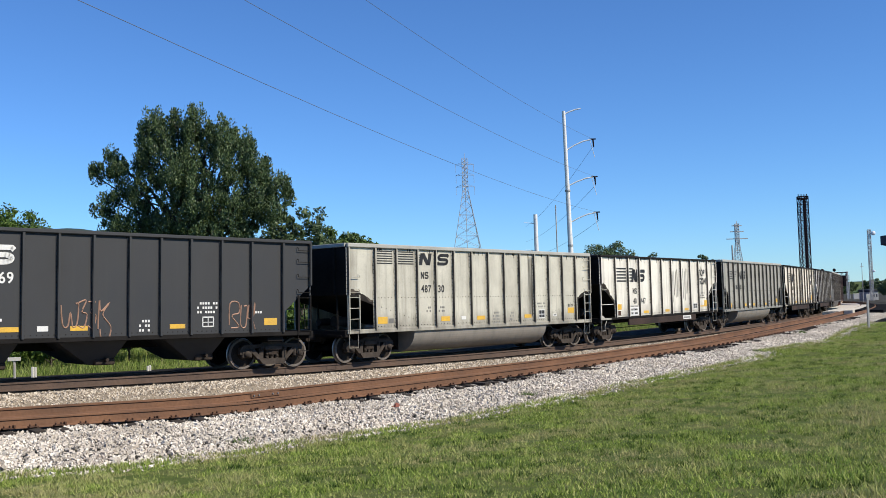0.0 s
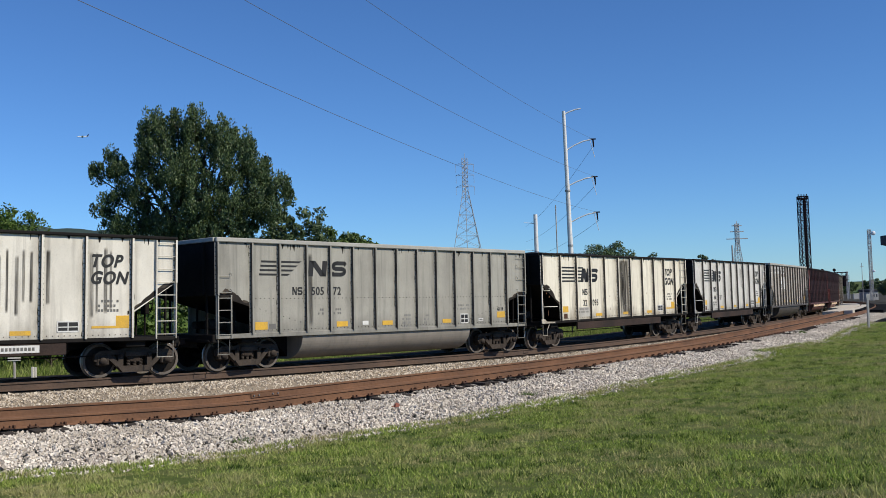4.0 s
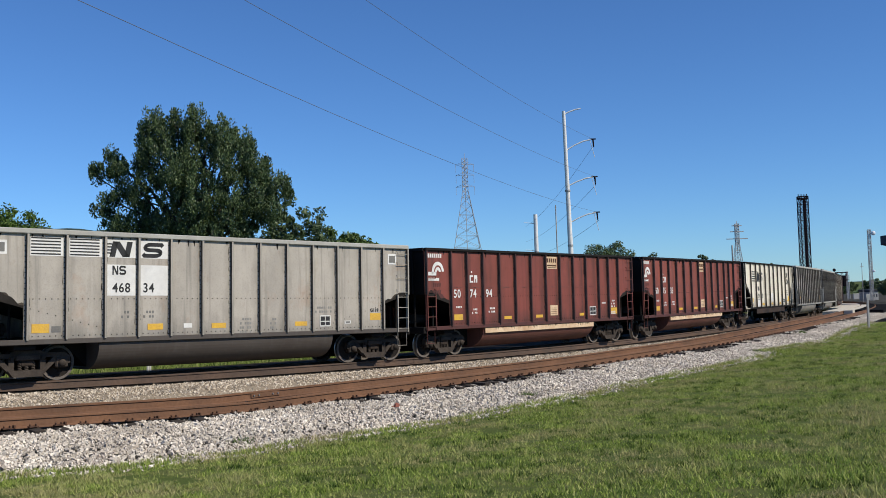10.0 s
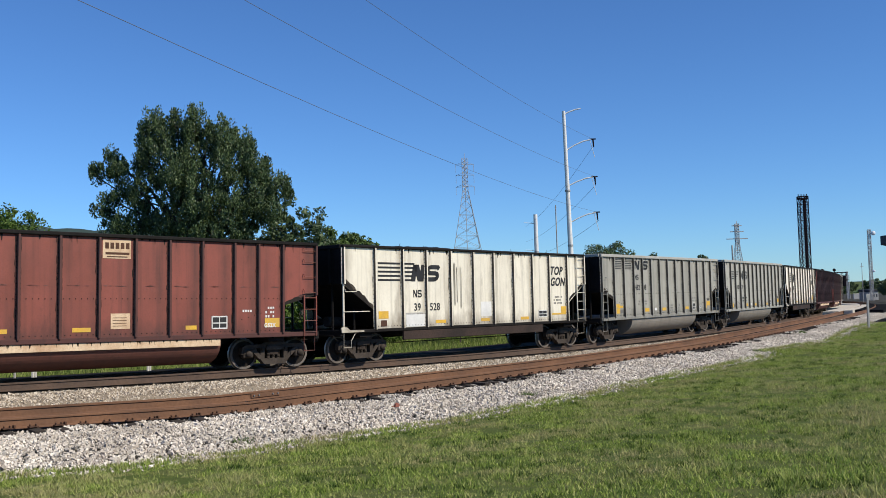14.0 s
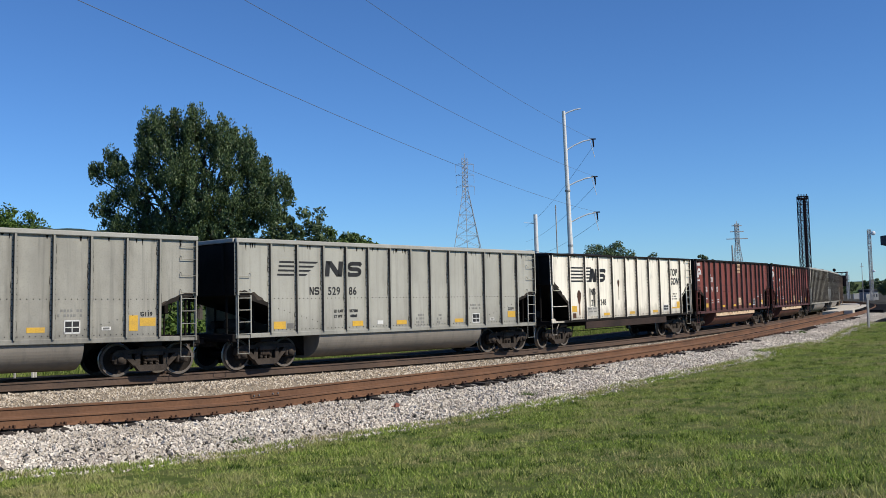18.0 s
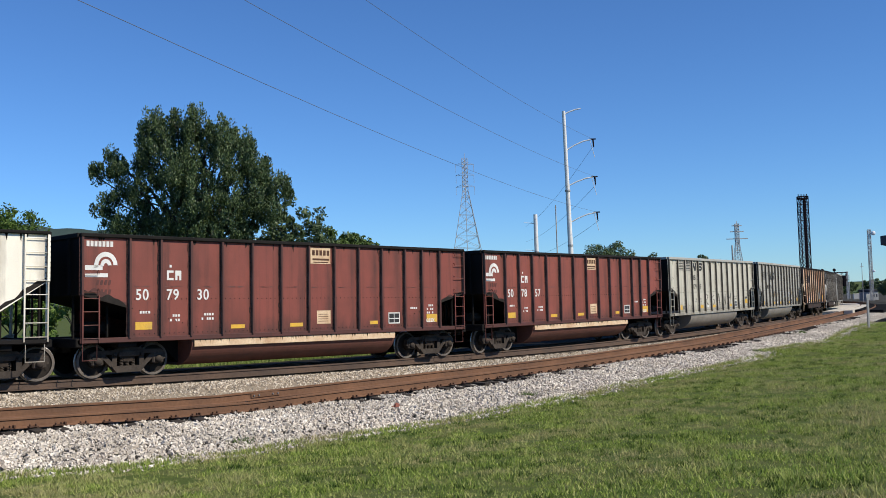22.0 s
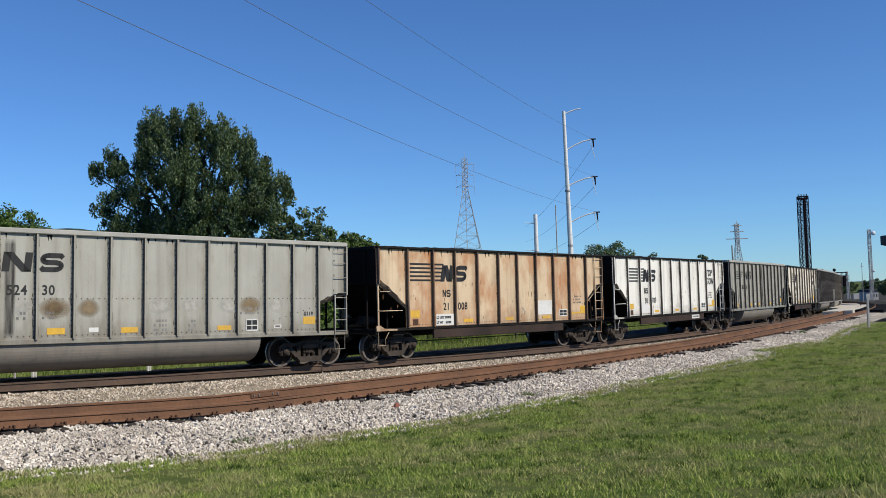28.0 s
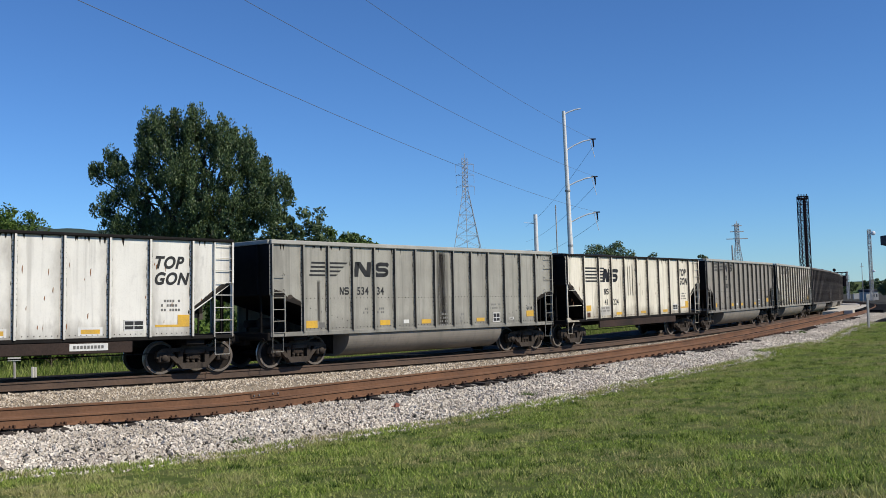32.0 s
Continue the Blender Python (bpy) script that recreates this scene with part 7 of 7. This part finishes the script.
for y in (-0.5, 0.5):
    for z in (2.2 + GZ, 4.2 + GZ):
        part("chord", Shape().block(-2.6, 2.7, y - 0.12, y + 0.12, z - 0.12, z + 0.12, 0.02), M["tower"], bridge)
    part("truss_web", Shape().path([(-2.5 + 0.625 * k, y, (2.2 if k % 2 else 4.2) + GZ) for k in range(9)], 0.09, 5), M["tower"], bridge)
part("walkway", Shape().block(-2.5, 2.6, -0.5, 0.5, 2.05 + GZ, 2.15 + GZ, 0.01), M["tower"], bridge)
for x in (-1.5, 0.2, 1.6):
    head = part("signal_head", Shape().block(x - 0.45, x + 0.45, -0.75, -0.55, 0.6 + GZ, 3.4 + GZ, 0.04), M["tower"], bridge, "black signal head with round hoods")
    for z in (1.1, 2.0, 2.9):
        part("hood", Shape().bar((x, -0.75, z + GZ), (x, -1.1, z + GZ), 0.28, 10), M["tower"], head)
for x in (-3.6, -0.6):
    part("signal_stem", Shape().path([(max(x, -2.4), 0, 3.4 + GZ), (x, 0, 3.6 + GZ), (x, 0, 4.6 + GZ)], 0.10, 6), M["tower"], bridge)
    part("signal_disc", Shape().lathe([(0.0, -0.12), (0.38, -0.12), (0.42, 0.0), (0.38, 0.12), (0.0, 0.12)], 14), M["tower"], bridge, "round black signal disc", pose(x, 0, 4.9 + GZ))

# ---- the road crossing and what stands about it ----
def slab(name, s0, s1, l0, l1, top, material, label, cat="crossing", deep=0.5, rise=near_rise):
    """A strip of paving that follows the line; top is its height without the near track's rise."""
    ss = np.linspace(s0, s1, 9)
    v = []
    for q in ss:
        for l_, z_ in ((l0, top - deep), (l0, top), (l1, top), (l1, top - deep)):
            v.append(on_line(float(q), l_, z_ + float(rise(q))))
    f = [(4 * i + k, 4 * i + (k + 1) % 4, 4 * i + 4 + (k + 1) % 4, 4 * i + 4 + k) for i in range(8) for k in range(4)]
    sh = Shape().add(v, f + [(0, 1, 2, 3), (35, 34, 33, 32)])
    return tagged(new(name, sh.mesh(name, material)), label, cat, kind="structure")


def verge(name, s0, s1, lats, lift, material, label, cat):
    """Paving beside the line that lies on the slope of the ground."""
    ss = np.linspace(s0, s1, 9)
    w = len(lats)
    v = [on_line(float(q), l_, float(lawn(np.array([q]), np.array([l_]))[0]) + lift) for q in ss for l_ in lats]
    v += [(x, y, z - 0.3 - lift) for x, y, z in v]
    h = 9 * w
    top = [(i * w + k, i * w + k + 1, i * w + w + k + 1, i * w + w + k) for i in range(8) for k in range(w - 1)]
    rim = [i * w for i in range(9)] + [8 * w + k for k in range(1, w)] + [i * w + w - 1 for i in range(7, -1, -1)] + list(range(w - 2, 0, -1))
    f = top + [tuple(q + h for q in reversed(t)) for t in top] + [(rim[k], rim[k - 1], rim[k - 1] + h, rim[k] + h) for k in range(len(rim))]
    return tagged(new(name, Shape().add(v, f).mesh(name, material)), label, cat, kind="structure")


slab("crossing_panel_1", 68, 118, 0.95, 2.2, -0.30, M["concrete"], "pale concrete crossing panel beside the train's track")
slab("crossing_panel_2", 51, 114, 2.2, 3.42, -0.298, M["concrete"], "pale concrete crossing panel between the two tracks")
slab("crossing_panel_3", 53, 90, 3.60, 4.25, -0.29, M["concrete"], "pale concrete crossing panel inside the near rails")
slab("crossing_panel_4", 55, 98, 4.25, 4.92, -0.30, M["asphalt"], "dark asphalt filling inside the near rails")
VERGE = (6.3, 7.0, 8.5, 12, 20, 30, 55)
slab("road_shoulder", 57, 98, 5.16, 6.3, -0.36, M["asphalt"], "dark asphalt strip beside the near rail", "road")
verge("road", 57, 98, VERGE, 0.06, M["asphalt"], "dark asphalt road leading off from the crossing", "road")
verge("pavement", 45.2, 57, VERGE, 0.03, M["bed"], "pale gravelly verge beside the road", "pavement")
verge("kerb_strip", 38.4, 45.2, VERGE, 0.05, M["asphalt"], "low dark asphalt strip along the lawn", "kerb")
verge("yard_1", 98, 480, (5.3, 7, 9, 14, 30, 60, 120, 260), 0.08, M["yard"], "dark gravelled yard beside the tracks", "yard")
slab("yard_2", 84, 480, -60, -8.6, -0.60, M["yard"], "dark gravelled yard behind the train", "yard", 0.5, lambda q: 0.0)
p = tagged(new("marker_post"), "weathered grey timber marker post in the lawn", "post")
p.location = sight(24.1, 56.5)
part("shaft", Shape().block(-0.055, 0.055, -0.055, 0.055, -0.3, 1.97, 0.012), M["post"], p)
part("cap_plate", Shape().block(-0.10, 0.14, -0.075, -0.058, 1.73, 1.93, 0.006), M["post"], p, "small pale number plate blank")

for s_, h in ((-13.10, 0.62), (-13.00, 0.60), (-8.84, 0.46), (-8.74, 0.47)):
    q = tagged(new("white_stake"), "short white marker stake beside the far track", "stake", "white stakes")
    q.location = on_line(s_, -6.5, -0.60)
    part("stake", Shape().block(-0.03, 0.03, -0.03, 0.03, 0.0, h, 0.006), M["white"], q)
q = tagged(new("track_sign"), "small white sign board on a post by the track", "sign")
q.matrix_world = Matrix.Translation(on_line(-13.66, -6.6, -0.79)) @ pose(0, 0, 0, 0, 0, 10)
part("post", Shape().block(-0.03, 0.03, -0.03, 0.03, -0.1, 1.05, 0.006), M["post"], q)
part("board", Shape().block(-0.20, 0.20, -0.05, -0.03, 1.02, 1.14, 0.006), M["white"], q)


def shed(name, x, y, w, d, h, eave, label, roof_mat, wall_mat):
    b = sight(x, y)
    p = tagged(new(name), label, "building")
    p.location = b
    for a, c, e, g_ in ((-w / 2, w / 2, -d / 2, -d / 2 + 0.2), (-w / 2, w / 2, d / 2 - 0.2, d / 2), (-w / 2, -w / 2 + 0.2, -d / 2 + 0.2, d / 2 - 0.2), (w / 2 - 0.2, w / 2, -d / 2 + 0.2, d / 2 - 0.2)):
        part("wall", Shape().block(a, c, e, g_, -0.3, h, 0.02), wall_mat, p)
    part("roof", Shape().block(-w / 2 - eave, w / 2 + eave, -d / 2 - eave, d / 2 + eave, h, h + 0.5, 0.06), roof_mat, p)
    for k in range(3):
        win = part("window", Shape().block(-w / 2 + w * (k + 0.7) / 3.6, -w / 2 + w * (k + 1.2) / 3.6, -d / 2 - 0.03, -d / 2 + 0.02, h * 0.4, h * 0.75, 0.01), M["roof"], p, "dark window")
    return p


# a raised roof on columns at the lawn's far edge
can = tagged(new("canopy"), "dark flat-roofed canopy on tall columns", "canopy")
can.location = sight(62.3, 120)
cz = -can.location.z
part("roof", Shape().block(-7.0, 9.0, -5, 5, 6.4 + cz, 7.6 + cz, 0.08), M["roof"], can)
part("roof_underside", Shape().add([(-6.8, -4.8, 6.4 + cz), (8.8, -4.8, 6.4 + cz), (8.8, 4.8, 6.4 + cz), (-6.8, 4.8, 6.4 + cz), (-4.6, -3.5, 5.4 + cz), (8.0, -3.5, 5.4 + cz), (8.0, 3.5, 5.4 + cz), (-4.6, 3.5, 5.4 + cz)], [(0, 1, 5, 4), (1, 2, 6, 5), (2, 3, 7, 6), (3, 0, 4, 7), (4, 5, 6, 7), (0, 3, 2, 1)]), M["roof"], can)
for x in (-2.0, 6.5):
    part("column", Shape().block(x - 0.3, x + 0.3, -0.3, 0.3, -0.3, 5.5 + cz, 0.04), M["wall"], can)
shed("low_building", 91.6, 214, 2.0, 5, 1.9, 0.15, "low dark-roofed building in the yard", M["roof"], M["post"])
low_wall = tagged(new("low_wall", Shape().block(-1.6, 1.6, -0.2, 0.2, -0.3, 1.5, 0.05).mesh("low_wall", M["wall"])), "low grey block wall in the yard", "wall")
low_wall.location = sight(105.5, 252)

# far tree line and wooded ridge
r5 = rng(55)
fx = np.arange(-420, 620, 4.0)
cs = np.stack([fx + r5.uniform(-2, 2, len(fx)), 520 + r5.uniform(-14, 14, len(fx)), -3.5 + r5.uniform(2.0, 7.0, len(fx)) - np.interp(fx, [40, 150], [0, 6.5])], 1)
v, f = leaves(cs, r5.uniform(2.5, 4.5, len(fx)), 100, 0.8, 56)
tagged(new("far_tree_line", big_mesh("far_tree_line", v, f, M["leaf_big"])), "distant line of dark green trees", "trees", kind="stuff")
rx = np.linspace(-2600, 2600, 131)
rh = np.interp(rx, [-2600, -1500, -1050, -600, -250, -60, 80, 250, 600, 2600], [260, 232, 205, 168, 130, 118, 90, 30, -5, -20]) + 5 * np.sin(rx * 0.013) + 3 * np.sin(rx * 0.05)
ridge_v = np.concatenate([np.stack([rx, 2600 + 0 * rx, -40 + 0 * rx], 1), np.stack([rx, 2750 + 0 * rx, rh * 0.75], 1), np.stack([rx, 2950 + 0 * rx, rh * 1.13], 1), np.stack([rx, 3600 + 0 * rx, -40 + 0 * rx], 1)])
k = np.arange(130)
ridge_f = np.concatenate([np.stack([j * 131 + k, j * 131 + k + 1, (j + 1) * 131 + k + 1, (j + 1) * 131 + k], 1) for j in range(3)])
tagged(new("backdrop_ridge", big_mesh("backdrop_ridge", ridge_v, ridge_f, M["ridge"])), "distant hazy wooded ridge on the horizon", "hill", kind="structure")

# ---- the airliner that crosses the sky ----
plane = tagged(new("airplane"), "small white twin-engined airliner flying in the sky", "airplane")
part("fuselage", Shape().bar((-14, 0, 0), (12, 0, 0), 1.9, 12).bar((-14, 0, 0), (-17, 0, -0.4), 1.9, 12, 0.5).bar((12, 0, 0), (18, 0, 0.9), 1.9, 12, 0.4), M["plane"], plane)
for d in (-1, 1):
    part("wing", Shape().add([(-4, d * 1.5, -0.8), (3, d * 1.5, -0.8), (7, d * 16, 0.4), (4.5, d * 16, 0.4), (-4, d * 1.5, -0.4), (3, d * 1.5, -0.4), (7, d * 16, 0.6), (4.5, d * 16, 0.6)], [(0, 1, 2, 3), (4, 5, 6, 7), (0, 1, 5, 4), (1, 2, 6, 5), (2, 3, 7, 6), (3, 0, 4, 7)]), M["plane"], plane)
    part("engine", Shape().bar((-4.5, d * 5.5, -2.0), (0, d * 5.5, -1.8), 1.0, 10), M["lattice"], plane)
    part("tailplane", Shape().add([(13, d * 0.5, 1.0), (17, d * 0.5, 1.0), (18.5, d * 6, 1.4), (16.5, d * 6, 1.4), (13, d * 0.5, 1.3), (17, d * 0.5, 1.3), (18.5, d * 6, 1.6), (16.5, d * 6, 1.6)], [(0, 1, 2, 3), (4, 5, 6, 7), (0, 1, 5, 4), (1, 2, 6, 5), (2, 3, 7, 6), (3, 0, 4, 7)]), M["plane"], plane)
part("tail_fin", Shape().prism([(12, 1.5), (17, 1.5), (19, 7.5), (16.5, 7.5)], -0.2, 0.2), plain("dark_blue_tail", (0.04, 0.05, 0.12), 0.4), plane)


def plane_pose(t):
    return pose(-1254.0 - 82.5 * (t - 6.0), 3000.0, 502.0 - 6.8 * (t - 6.0), 0, 0, 4)


# ---- what moves ----
def motions():
    times = [float(t) for t in range(33)]
    for n, car in enumerate(CARS):
        walk(car, [(t, car_pose(PITCH * n + SLACK[n] - gone(t))) for t in times])
    walk(plane, [(0.0, plane_pose(0.0)), (16.0, plane_pose(16.0)), (32.0, plane_pose(32.0))])
    # the wheels all turn alike: one turning, shared by every wheelset
    turns = [k / 15 for k in range(481)]
    walk(WHEELSETS[0], [(t, pose(0, 0, 0, 0, -math.degrees(gone(t) / WHEEL_R), 0)) for t in turns])
    first = WHEELSETS[0].animation_data
    for w in WHEELSETS[1:]:
        w.rotation_mode = "QUATERNION"
        keys = w.animation_data_create()
        keys.action = first.action
        keys.action_slot = first.action_slot


motions()
